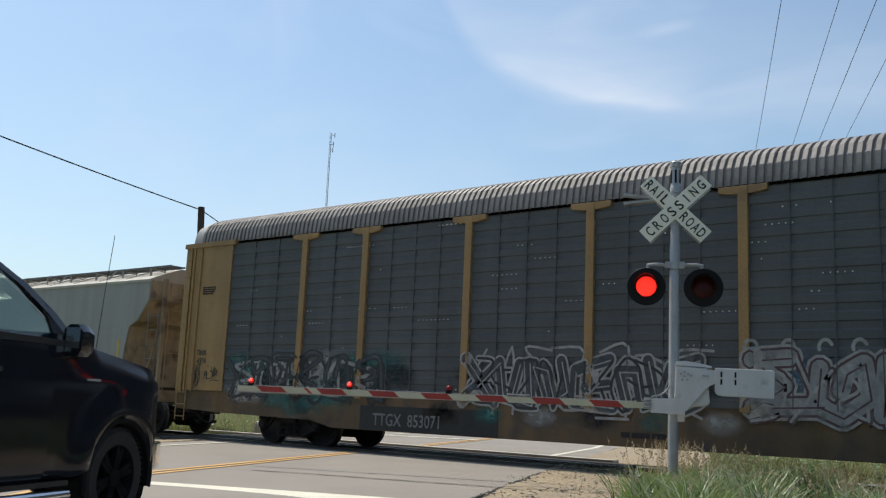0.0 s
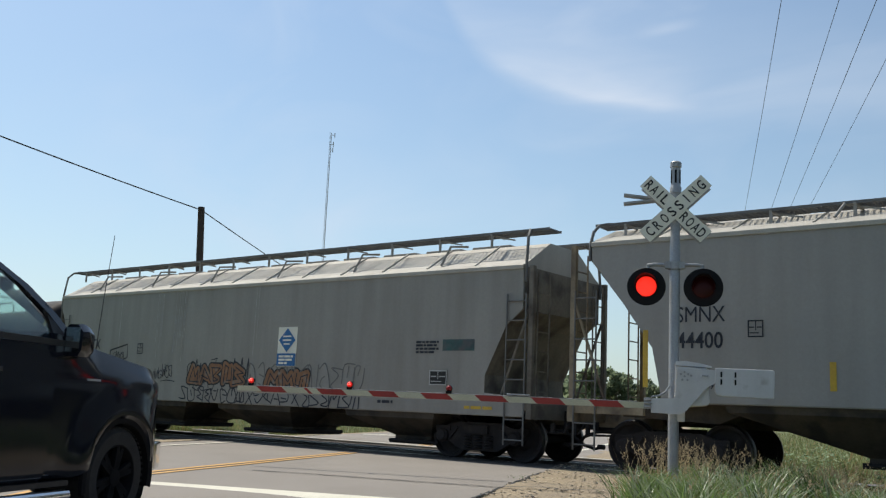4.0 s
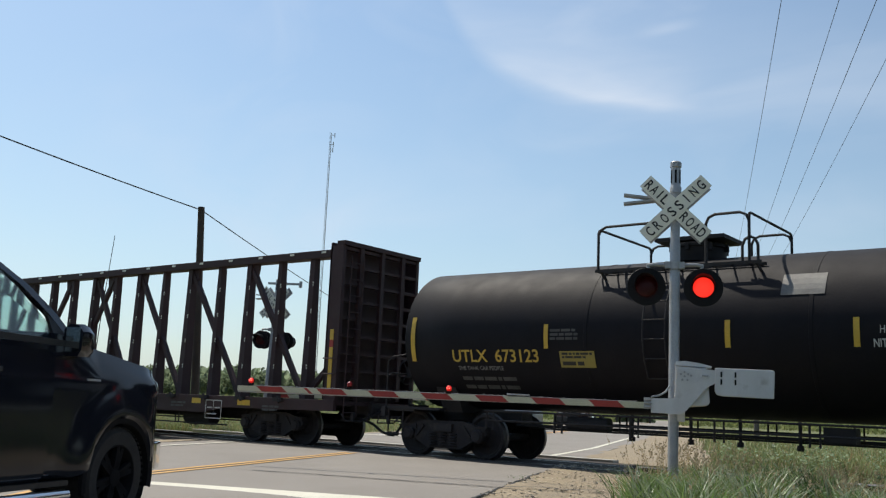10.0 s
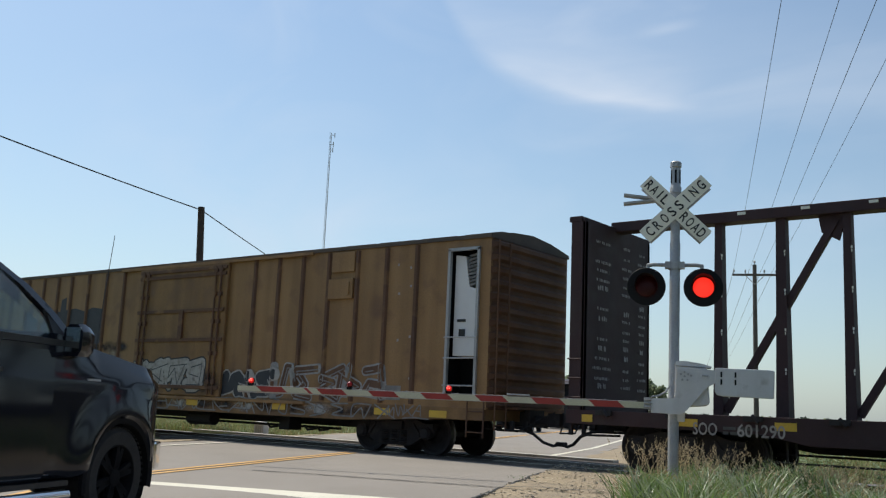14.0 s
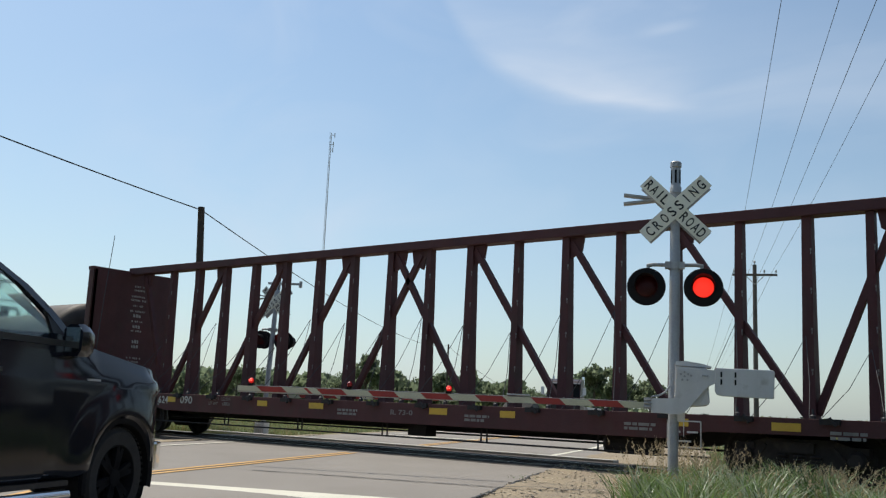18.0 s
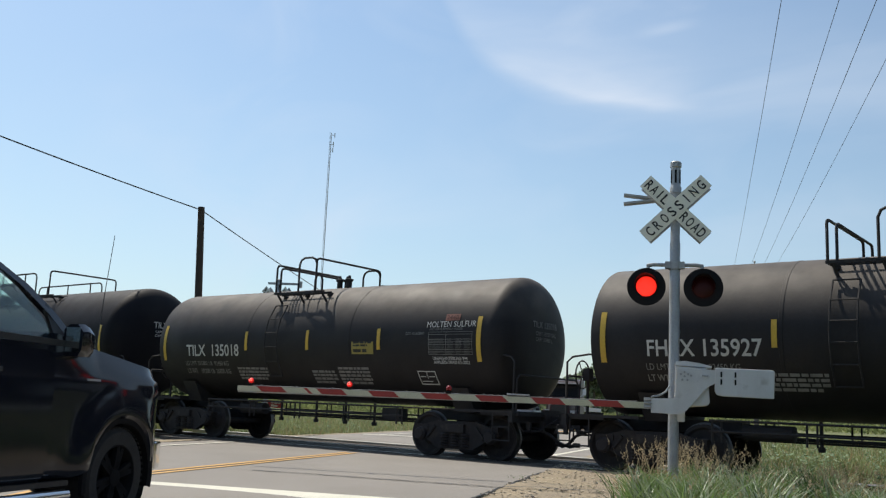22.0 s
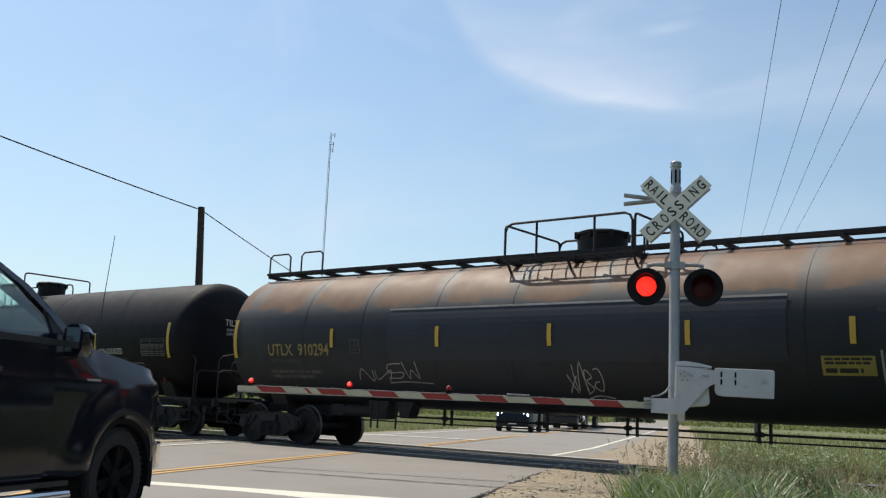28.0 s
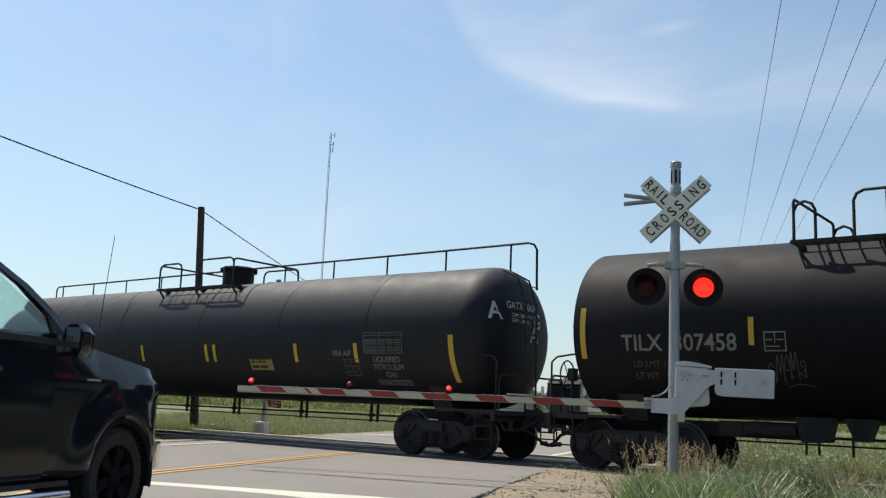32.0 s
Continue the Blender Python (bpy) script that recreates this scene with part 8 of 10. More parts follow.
    box(bm, (3.4, -0.7, 0.48), (0.35, 0.4, 0.3))
    for x in (2.6, 3.0, 3.9, 4.3):
        pipe(bm, [(x, -0.7, 0.45), (x + 0.15, -0.75, 0.36), (x + 0.4, -0.7, 0.40)], 0.03, 6)
    part("underframe", bm, FRAME_BLACK, car)
    for x in (-7.6, -2.2, 0.4, 3.6, 6.8, 8.3):
        bm = bmesh.new()
        quad_on(bm, x, 0.80, x + 0.45, 0.94, lambda a, b: -W - 0.012)
        flat("reflector_strip", bm, AMBER, car, "yellow reflective strip")
    bm = bmesh.new()
    quad_on(bm, 6.9, 1.12, 7.5, 1.42, on, 0.008)
    flat("overpaint", bm, DIM_PAINT, car)
    words("CGF", -7.93, 2.10, 0.22, car, WHITE_PAINT, on, wide=0.52, label="white stencilled reporting mark")
    words("X", -7.02, 2.12, 0.22, car, WHITE_PAINT, on, wide=0.18)
    # graffiti: dark overpaint block, white fill and tags
    bm = bmesh.new()
    top = [(-7.85, 3.66), (-7.0, 3.68), (-6.95, 3.34), (-6.0, 3.36), (-5.98, 3.72), (-5.72, 3.78), (-5.7, 3.40), (-5.2, 3.44), (-4.7, 3.34), (-4.3, 3.44), (-3.75, 3.38)]
    bot = [(-3.72, 2.42), (-4.2, 2.36), (-4.6, 2.44), (-5.3, 2.30), (-6.0, 2.44), (-6.8, 2.36), (-7.4, 2.44), (-7.9, 2.40)]
    bm.faces.new([bm.verts.new((x, -W - 0.006, z)) for x, z in (top + bot)][::-1])
    flat("graffiti", bm, NAVY_SPRAY, car, "blocky dark overpaint on the yellow side")
    ribs = (-8.82, -7.93, -7.04, -6.23, -5.5, -4.6, -3.69, -2.82, 2.67, 3.52, 4.34, 5.19, 6.08, 6.94, 7.79)
    on_r = lambda x, z: -W - (0.052 if min(abs(x - p) for p in ribs) < 0.06 else 0.0)
    on_d = lambda x, z: -W - 0.086
    on_s = lambda x, z: -W - 0.012
    for k in range(8):
        mist(car, -6.6 + 0.5 * k, 1.5 + 0.25 * (k % 2), 1.4, 1.2, on, MIST_PALE, 0.0030 + 0.0001 * k)
        mist(car, -6.8 + 0.58 * k, 2.3, 0.9, 0.4, on, MIST_DARK, 0.0040 + 0.0001 * k)
    wild_piece(car, -6.95, -2.75, 0.98, 2.1, on_r, 61, WHITE_SPRAY, BLUE_SPRAY, None, 6, 0.34, "white spray-painted block shapes", GRATING)
    wild_piece(car, -6.8, -2.9, 1.0, 2.0, on_r, 77, WHITE_SPRAY, BLUE_SPRAY, None, 9, 0.10, "interlocked white spray-painted bars", None)
    wild_piece(car, -1.95, 0.95, 1.12, 2.0, on_d, 62, WHITE_SPRAY, BLACK_SPRAY, None, 4, 0.28, "white spray-painted block shapes on the door", BLUE_SPRAY)
    wild_piece(car, -1.9, 0.9, 1.12, 1.95, on_d, 78, WHITE_SPRAY, BLACK_SPRAY, None, 6, 0.07, "interlocked white spray-painted bars on the door", None)
    for k in range(4):
        mist(car, 1.2 + 0.7 * k, 1.4, 1.3, 0.8, on_d if k == 0 else on, MIST_DARK, 0.0040 + 0.0001 * k)
    wild_piece(car, 1.75, 3.5, 1.02, 1.75, on_r, 63, NAVY_SPRAY, WHITE_SPRAY, None, 3, 0.26, "dark spray-painted block shapes with white edges", None)
    wild_piece(car, 3.55, 7.1, 0.98, 1.9, on_r, 64, BOX_POST, SILVER_SPRAY, None, 5, 0.15, "faded outlined spray-painted shapes", DIM_PAINT)
    wild_piece(car, -8.6, -7.0, 0.98, 1.75, on_r, 66, None, DIM_PAINT, None, 3, -0.02, "thin pale scrawl", None, False)
    for k in range(18):
        mist(car, -7.2 + 0.82 * k, 0.86, 1.1, 0.34, on_s, (MIST_PALE, MIST_DARK, MIST_DARK)[k % 3] if k > 5 else MIST_PALE, 0.0040 + 0.00008 * k)
    wild_piece(car, -7.0, 7.4, 0.70, 1.0, on_s, 65, None, DIM_PAINT, None, 22, -0.045, "layered thin scrawls along the sill", None, False)
    # small bright inspection labels near the machinery room
    for x, z in ((6.95, 4.0), (7.25, 3.98), (7.6, 3.9), (6.95, 3.45), (7.3, 3.35), (7.62, 3.5), (7.32, 2.35), (7.65, 2.42), (7.7, 1.55)):
        bm = bmesh.new()
        quad_on(bm, x, z, x + 0.055, z + 0.055, on, 0.006)
        flat("label_plate", bm, WORN_WHITE, car, "small pale label")
    tag(car, 7.1, 0.78, 1.0, 0.26, lambda x, z: -W - 0.012, 67, DIM_PAINT, 0.03)


boxcar()


# ---- centre-beam flat cars ----
def centre_beam(xc, label, body_m, b_left, b_right, posts, braces, marks, inner_l, inner_r, flip=False):
    car = thing("centerbeam_car", label, "centerbeam flatcar", "wagons of the freight train")
    TRAIN.append((car, xc))
    add_bogie(car, b_left)
    add_bogie(car, b_right)
    z_deck, z_top, W = 1.05, 4.80, 1.38
    x0, x1 = inner_l - 0.32, inner_r + 0.42
    # deck, sills
    bm = bmesh.new()
    box(bm, ((x0 + x1) / 2, 0, z_deck - 0.05), (x1 - x0, 2 * W, 0.08))
    part("deck", bm, body_m, car)
    for s in (-1, 1):
        bm = bmesh.new()
        prism(bm, [(x0, z_deck + 0.02), (x0, 0.82), (b_left + 1.4, 0.80), (b_left + 2.2, 0.64), (b_right - 2.2, 0.64), (b_right - 1.4, 0.80), (x1, 0.82), (x1, z_deck + 0.02)], s * W - 0.05, s * W + 0.05)
        sill = part("side_sill", bm, body_m, car, bevel=0.008)
        if s < 0:
            x = x0 + 0.8
            while x < x1 - 0.5:
                bm = bmesh.new()
                box(bm, (x, -W - 0.09, z_deck - 0.02), (0.30, 0.08, 0.09))
                rod(bm, (x, -W - 0.13, z_deck + 0.04), (x + 0.1, -W - 0.13, z_deck - 0.08), 0.03, 6)
                part("strap_winch", bm, FRAME_BLACK, sill)
                x += 1.35
    bm = bmesh.new()
    prism(bm, [(x0 + 0.6, 1.0), (b_left + 1.2, 0.62), (b_left + 2.0, 0.50), (b_right - 2.0, 0.50), (b_right - 1.2, 0.62), (x1 - 0.6, 1.0)], -0.3, 0.3)
    part("centre_sill", bm, FRAME_BLACK, car)
    bm = bmesh.new()
    lathe(bm, [(-0.55, 0.0), (-0.52, 0.19), (0.52, 0.19), (0.55, 0.0)], ((x0 + x1) / 2 + 6.0, -0.75, 0.50), "x", 16)
    box(bm, ((x0 + x1) / 2 + 1.0, -0.7, 0.50), (0.5, 0.35, 0.22))
    rod(bm, (b_left + 1.4, -0.55, 0.47), (b_right - 1.4, -0.55, 0.47), 0.022, 6)
    rod(bm, (b_left + 1.4, -1.25, 0.36), (b_right - 1.4, -1.25, 0.36), 0.020, 6)
    x = b_left + 1.8
    while x < b_right - 1.6:
        for q in (0, 0.14):
            rod(bm, (x + q, -1.25, 0.36), (x + q, -1.25, 0.68), 0.018, 6)
        x += 2.6
    part("underframe_gear", bm, FRAME_BLACK, car, "brake rods, reservoir and low side rail")
    # beam: posts with key slots, top chord, diagonals
    bm = bmesh.new()
    box(bm, ((inner_l + inner_r) / 2, 0, z_top - 0.10), (inner_r - inner_l + 0.2, 0.34, 0.20))
    chord = part("top_chord", bm, body_m, car, "long top chord of the centre beam", bevel=0.015)
    # pale blocks on chord and posts stand in for sky through the slots
    for a, b in zip(posts, posts[1:]):
        if not flip:
            bm = bmesh.new()
            box(bm, ((a + b) / 2 - 0.1, -0.175, z_top - 0.06), (0.15, 0.012, 0.05))
            part("chord_slot", bm, SIGN_WHITE, chord, "pale block for sky seen through a chord slot")
    for x in posts:
        bm = bmesh.new()
        secs = []
        k = 1.0 if posts.index(x) % 2 else 0.80
        for z, hw, hy in ((z_deck - 0.05, 0.11 * k, 0.16), (2.6, 0.095 * k, 0.125), (z_top - 0.15, 0.085 * k, 0.09)):
            secs.append([(x - hw, -hy, z), (x + hw, -hy, z), (x + hw, hy, z), (x - hw, hy, z)])
        loft(bm, secs)
        post = part("post", bm, body_m, car)
        for z in (1.9, 2.6, 3.3, 4.0):
            bm = bmesh.new()
            yy = -0.165 + (z - 1.0) * 0.0215
            box(bm, (x + 0.07, yy - 0.004, z), (0.026, 0.012, 0.045))
            box(bm, (x + 0.07, yy - 0.004, z - 0.06), (0.014, 0.012, 0.05))
            part("key_slot", bm, SIGN_WHITE if not flip else DIM_PAINT, post, "pale blocks for sky seen through a keyhole slot")
    for xa, za, xb, zb in braces:
        bm = bmesh.new()
        d = Vector((xb - xa, 0, zb - za))
        u = d.normalized()
        n = Vector((-u.z, 0, u.x)) * 0.062
        for y0, y1 in ((-0.06, 0.06),):
            pts = [Vector((xa, 0, za)) + n, Vector((xb, 0, zb)) + n, Vector((xb, 0, zb)) - n, Vector((xa, 0, za)) - n]
            prism(bm, [(p.x, p.z) for p in pts], y0, y1)
        for (xx, zz) in ((xa, za), (xb, zb)):
            sx = 1 if (xb - xa) * (1 if (xx, zz) == (xa, za) else -1) > 0 else -1
            if zz > 3:
                prism(bm, [(xx - sx * 0.2, z_top - 0.15), (xx + sx * 0.30, z_top - 0.15), (xx + sx * 0.24, z_top - 0.5), (xx - sx * 0.05, z_top - 0.66)], -0.03, 0.03)
        part("diagonal", bm, body_m, car)
    # bulkheads
    for s, xi in ((-1, inner_l), (1, inner_r)):
        xo = xi + s * (0.30 if s < 0 else 0.40)
        z_head = z_top - 0.12
        bm = bmesh.new()
        box(bm, ((xi + xi + s * 0.06) / 2, 0, (z_deck + z_head) / 2), (0.06, 2 * W, z_head - z_deck - 0.0))
        head = part("bulkhead", bm, body_m, car, "tall end bulkhead", bevel=0.008)
        ribs = [((xi + xo) / 2, y, (z_deck + z_head) / 2 - 0.05, abs(xo - xi), 0.10, z_head - z_deck - 0.05) for y in (-W + 0.05, W - 0.05)]
        ribs += [(xo - s * 0.10, 0, z_deck + 0.3 + k * 0.40, 0.16, 2 * W - 0.2, 0.07) for k in range(9)]
        ribs += [(xo - s * 0.02, y, (z_deck + z_head) / 2, 0.09, 0.12, z_head - z_deck - 0.1) for y in (-0.75, 0, 0.75)]
        ribs += [(xo - s * 0.08, 0, z_head - 0.02, 0.26, 2 * W, 0.10)]
        for a in ribs:
            bm = bmesh.new()
            box(bm, a[:3], a[3:])
            part("bulkhead_rib", bm, body_m, head)
        bm = bmesh.new()
        ladder(bm, xo + s * 0.06, -W + 0.45, 0.7, z_head - 0.3, 0.42, 0.38, "y")
        for z in (1.3, 1.65, 2.0):
            rod(bm, (xi + s * 0.02, -W - 0.06, z), (xo, -W - 0.06, z), 0.016, 6)
        part("ladder", bm, body_m, head)
        if s > 0 and not flip:
            for z0, z1, m in ((1.22, 2.25, AMBER), (2.25, 2.42, RED_REFL), (2.42, 2.66, AMBER)):
                bm = bmesh.new()
                box(bm, ((xi + xo) / 2, -W - 0.004, (z0 + z1) / 2), (0.11, 0.014, z1 - z0))
                part("reflector_strip", bm, m, head, "upright yellow reflective strip" if m is AMBER else "red reflective strip")
        add_coupler(car, x1 if s > 0 else x0, s)
    # stencilled warnings on the inner face of the far-left bulkhead, which faces +x
    bm = bmesh.new()
    for row in range(18 if flip else 16):
        for y0, w in (((-0.1, 0.55),) if flip else ((-1.1, 0.75), (0.05, 0.42), (0.75, 0.4))):
            rnd = random.Random(row * 7 + int(y0 * 10))
            z = 4.25 - row * (0.155 if flip else 0.185) + rnd.uniform(-0.03, 0.03)
            if rnd.random() < 0.12:
                continue
            tall = 0.11 if rnd.random() < 0.3 else 0.062
            w2 = w * (rnd.uniform(0.35, 0.55) if tall > 0.08 else rnd.uniform(0.55, 1.0))
            yy = y0 + (w - w2) / 2
            end = yy + w2
            while yy < end:
                l = min(tall * rnd.uniform(0.45, 0.75), end - yy)
                up = rnd.uniform(0.0, 0.3) * tall
                dn = rnd.uniform(0.55, 1.0) * tall
                bm.faces.new([bm.verts.new((inner_l + 0.036, a, b)) for a, b in ((yy, z + up), (yy + l, z), (yy + l, z + dn), (yy, z + tall))])
                yy += l + (0.07 if rnd.random() < 0.18 else 0.022)
    tagged(flat("warning_print", bm, WORN_WHITE, car), "faded stencilled warning text", kind="stuff")
    on = lambda x, z: -W - 0.05
    for a in marks:
        words(a[0], a[1], a[2], a[3], car, a[5], on, wide=a[4], label="stencilled marking")
    x = inner_l + (0.57 if flip else 0.02)
    k = 0
    while x < inner_r:
        bm = bmesh.new()
        quad_on(bm, x, 0.86, x + (0.22 if k == 0 and not flip else 0.46 if k % 2 else 0.35), 0.99, on, 0.010)
        flat("reflector_strip", bm, AMBER if k % 3 or not flip and k == 0 else body_m, car, "dirty yellow reflective strip")
        if k % 2 and not -6.0 < x + 0.9 < -3.6:
            bars(x + 0.9, 0.76, 0.6, 2, 0.05, car, FAINT_PAINT if not flip else DIM_PAINT, on, "small_print")
        x += 1.75
        k += 1
    frame_sign(car, on, inner_r - 4.0, 0.50, 0.62, 0.46)
    return car


def beams():
    # first: oxide brown
    posts = [q + 0.05 for q in (-9.0, -7.85, -6.72, -5.6, -4.37, -3.15, -1.92, -0.70, 0.48, 1.68, 2.93, 4.15, 5.46, 6.68, 7.9, 9.1, 10.2)]
    hi, lo = 4.5, 1.15
    br = []
    for a, b in ((-9.0, -6.72), (-6.72, -4.37), (-4.37, -1.92), (-1.92, 0.45)):
        br.append((a + 0.15, lo, b - 0.15, hi))
    br.append((-0.55, hi, 1.55, lo + 0.05))
    for a, b in ((1.68, 4.15), (4.15, 6.68), (6.68, 9.1)):
        br.append((a + 0.1, hi, b - 0.1, lo))
    br.append((9.1, lo, 11.0, 2.95))
    marks = [("SOO", -8.88, 0.74, 0.20, 0.42, WORN_WHITE), ("601290", -8.12, 0.74, 0.20, 0.78, WORN_WHITE), ("LD LMT  226900", -5.0, 0.83, 0.09, 0.9, FAINT_PAINT), ("LT WT    61000", -5.0, 0.70, 0.09, 0.9, FAINT_PAINT), ("IL 73-0", 1.0, 0.84, 0.10, 0.55, DIM_PAINT)]
    centre_beam(16.85, "dark brown centerbeam lumber flatcar stencilled SOO 601290, empty", OXIDE, -9.17, 9.1, posts, br, marks, -11.03, 11.05)
    # second: redder, with slack tie-down cables
    posts = [-9.24, -8.04, -6.85, -5.65, -4.44, -3.21, -2.03, -0.80, 0.36, 1.54, 2.78, 3.99, 5.21, 6.38, 7.63, 8.85, 9.9]
    br = []
    br.append((-10.55, hi, -9.35, lo))
    for a, b in ((-9.15, -6.85), (-6.85, -4.44), (-4.44, -2.03), (-2.03, 0.25)):
        br.append((a + 0.15, lo, b - 0.15, hi))
    br.append((-0.65, hi, 1.45, lo + 0.05))
    for a, b in ((1.54, 3.99), (3.99, 6.38), (6.38, 8.85)):
        br.append((a + 0.1, hi, b - 0.1, lo))
    br.append((8.95, lo, 10.3, hi))
    marks = [("CN", -8.58, 0.80, 0.18, 0.33, WHITE_PAINT), ("624", -7.47, 0.82, 0.18, 0.40, WHITE_PAINT), ("090", -6.56, 0.84, 0.18, 0.49, WHITE_PAINT), ("LD LMT  222800", -5.4, 0.95, 0.08, 0.80, DIM_PAINT), ("LT WT     63800", -5.4, 0.83, 0.08, 0.80, DIM_PAINT), ("IL 73-0", 0.6, 0.82, 0.10, 0.6, DIM_PAINT)]
    car = centre_beam(-28.4, "red-brown centerbeam lumber flatcar stencilled CN 624 090 with slack cables, empty", OXIDE_RED, -9.37, 8.95, posts, br, marks, -11.18, 10.85, True)
    rnd = random.Random(4)
    for k, x in enumerate(posts):
        zt = rnd.uniform(2.2, 3.1)
        for s in (-1, 1):
            xe = x + s * rnd.uniform(0.35, 0.6)
            bm = bmesh.new()
            pipe(bm, [(x, -0.25, zt), ((x + xe) / 2 + 0.03, -0.8, (zt + 1.05) / 2 - 0.08), (xe, -1.36, 1.08)], 0.007, 4)
            part("tie_down_cable", bm, WIRE, car, "thin slack tie-down cable")
        bm = bmesh.new()
        lathe(bm, [(1.05, 0.05), (1.12, 0.05), (1.14, 0.02), (1.22, 0.02)], (x + 0.4, -1.3, 0), "z", 8)
        part("cable_reel", bm, WIRE, car)


beams()


# ---- poles, wires, mast ----
def catenary(a, b, sag, n=24):
    a, b = Vector(a), Vector(b)
    return [a.lerp(b, i / n) - Vector((0, 0, 4 * sag * (i / n) * (1 - i / n))) for i in range(n + 1)]


def wire(a, b, sag, r, label="thin dark overhead wire"):
    bm = bmesh.new()
    pipe(bm, catenary(a, b, sag), r, 5)
    tagged(part("overhead_wire", bm, WIRE), label, "wire", "overhead wires")


def pole(base, top, r0, r1, label, arm=None, material=WOOD_POLE):
    p = thing("utility_pole", label, "utility pole")
    bm = bmesh.new()
    pipe(bm, [Vector(base), Vector(base).lerp(Vector(top), 0.5), Vector(top)], r0, 12, r1)
    part("shaft", bm, material, p, smooth=True)
    if arm:
        d, half, z = arm
        c = Vector((Vector(base).lerp(Vector(top), 0.93).x, Vector(base).lerp(Vector(top), 0.93).y, z))
        bm = bmesh.new()
        m = Matrix.Rotation(math.atan2(d.y, d.x), 3, "Z")
        box(bm, c - ROAD * 0.16, (half * 2, 0.10, 0.12), m)
        part("crossarm", bm, material, p, bevel=0.01)
        bm = bmesh.new()
        for s in (-1, 1):
            rod(bm, c - ROAD * 0.2 + d * (s * 0.55), c - ROAD * 0.18 - Vector((0, 0, 0.55)), 0.022, 6)
        part("brace", bm, GALV, p)
        for q in (-1, -0.45, 0.45, 1):
            bm = bmesh.new()
            e = c - ROAD * 0.16 + d * (q * half * 0.94)
            lathe(bm, [(0, 0.02), (0.08, 0.02), (0.09, 0.05), (0.14, 0.06), (0.17, 0.04), (0.22, 0.045), (0.25, 0.0)], e + Vector((0, 0, 0.06)), "z", 10)
            part("insulator", bm, GALV, p, smooth=True)
        bm = bmesh.new()
        lathe(bm, [(0, 0.02), (0.1, 0.03), (0.12, 0.06), (0.2, 0.06), (0.25, 0.0)], Vector(top), "z", 10)
        part("top_insulator", bm, GALV, p)
    return p


def poles():
    pole((-26.4, 20.6, -0.1), (-26.72, 20.36, 7.60), 0.15, 0.115, "dark creosoted wooden pole beyond the track")
    top = Vector((-26.72, 20.36, 7.5))
    wire(top, (-22.6, 2.2, 8.35), 0.12, 0.022, "dark overhead wire from the wooden pole")
    wire(top, (-97.0, 127.0, 11.6), 1.55, 0.020, "sagging overhead wire towards the far trees")
    pole((-97.0, 127.0, -0.1), (-97.0, 127.0, 11.8), 0.18, 0.13, "distant wooden pole by the tree line")
    wire((-97.0, 127.0, 11.5), (-190.0, 300.0, 10.0), 3.0, 0.03)
    pole((-22.6, 2.2, -0.1), (-22.6, 2.2, 8.8), 0.15, 0.11, "wooden pole beside the opposite lane")
    # cross-armed pole and its four wires, which pass overhead
    base = Vector((-18.4, 52.2, -0.1))
    pole(base, (-18.4, 52.2, 9.75), 0.15, 0.11, "weathered cross-armed utility pole beyond the crossing", (SIDE, 1.2, 9.15), WOOD_GREY)
    near = Vector((4.6, -4.0, -0.1))
    pole(near, (4.6, -4.0, 9.9), 0.15, 0.11, "weathered cross-armed utility pole behind the verge", (SIDE, 1.2, 9.15), WOOD_GREY)
    for q, off in ((-1.02, -0.27), (-0.27, 0.04), (0.29, 0.10), (0.85, 0.20)):
        a = Vector((-18.4, 52.2, 9.4)) - ROAD * 0.16 + SIDE * (q * 1.13)
        b = Vector((4.6, -4.0, 9.4)) - ROAD * 0.16 + SIDE * (q * 1.13 + off)
        wire(a, b, 0.55, 0.0065)
        wire(a, a + Vector((-60, 140, 0)), 1.2, 0.010)
    # slim steel radio mast far off
    m = thing("radio_mast", "slim pale lattice radio mast far behind the trees", "radio mast")
    b0 = Vector((-152.72, 151.33, 0))
    lean = Vector((0, 0, 63.6))
    bm = bmesh.new()
    for k in range(3):
        o = Vector((0.21 * math.cos(k * 2.09), 0.21 * math.sin(k * 2.09), 0))
        rod(bm, b0 + o, b0 + o + lean, 0.04, 6)
    part("leg_tubes", bm, TOWER_M, m)
    bm = bmesh.new()
    z = 0.0
    k = 0
    while z < 62.5:
        for q in range(3):
            a, b = (q + k) % 3, (q + k + 1) % 3
            rod(bm, b0 + Vector((0.21 * math.cos(a * 2.09), 0.21 * math.sin(a * 2.09), z)), b0 + Vector((0.21 * math.cos(b * 2.09), 0.21 * math.sin(b * 2.09), z + 1.0)), 0.02, 4)
        z += 1.0
        k += 1
    tagged(part("lattice", bm, TOWER_M, m), kind="stuff")
    for z, l in ((63.0, 0.9), (60.8, 0.7), (59.4, 0.6)):
        bm = bmesh.new()
        a = b0 + Vector((0, 0, z))
        rod(bm, a, a + Vector((l * 0.8, l * 0.6, 0)), 0.06, 6)
        rod(bm, a + Vector((l * 0.8, l * 0.6, -0.6)), a + Vector((l * 0.8, l * 0.6, 0.6)), 0.10, 6)
        part("antenna", bm, TOWER_M, m)
    # short posts in the field by the track
    for x, y, h in ((-3.3, 33.0, 1.9), (0.2, 26.5, 1.6), (-10.5, 60.0, 2.4)):
        bm = bmesh.new()
        rod(bm, (x, y, -0.2), (x, y, h), 0.06, 10)
        tagged(part("marker_post", bm, GALV, smooth=True), "grey steel marker post in the grass", "post", "marker posts")


poles()


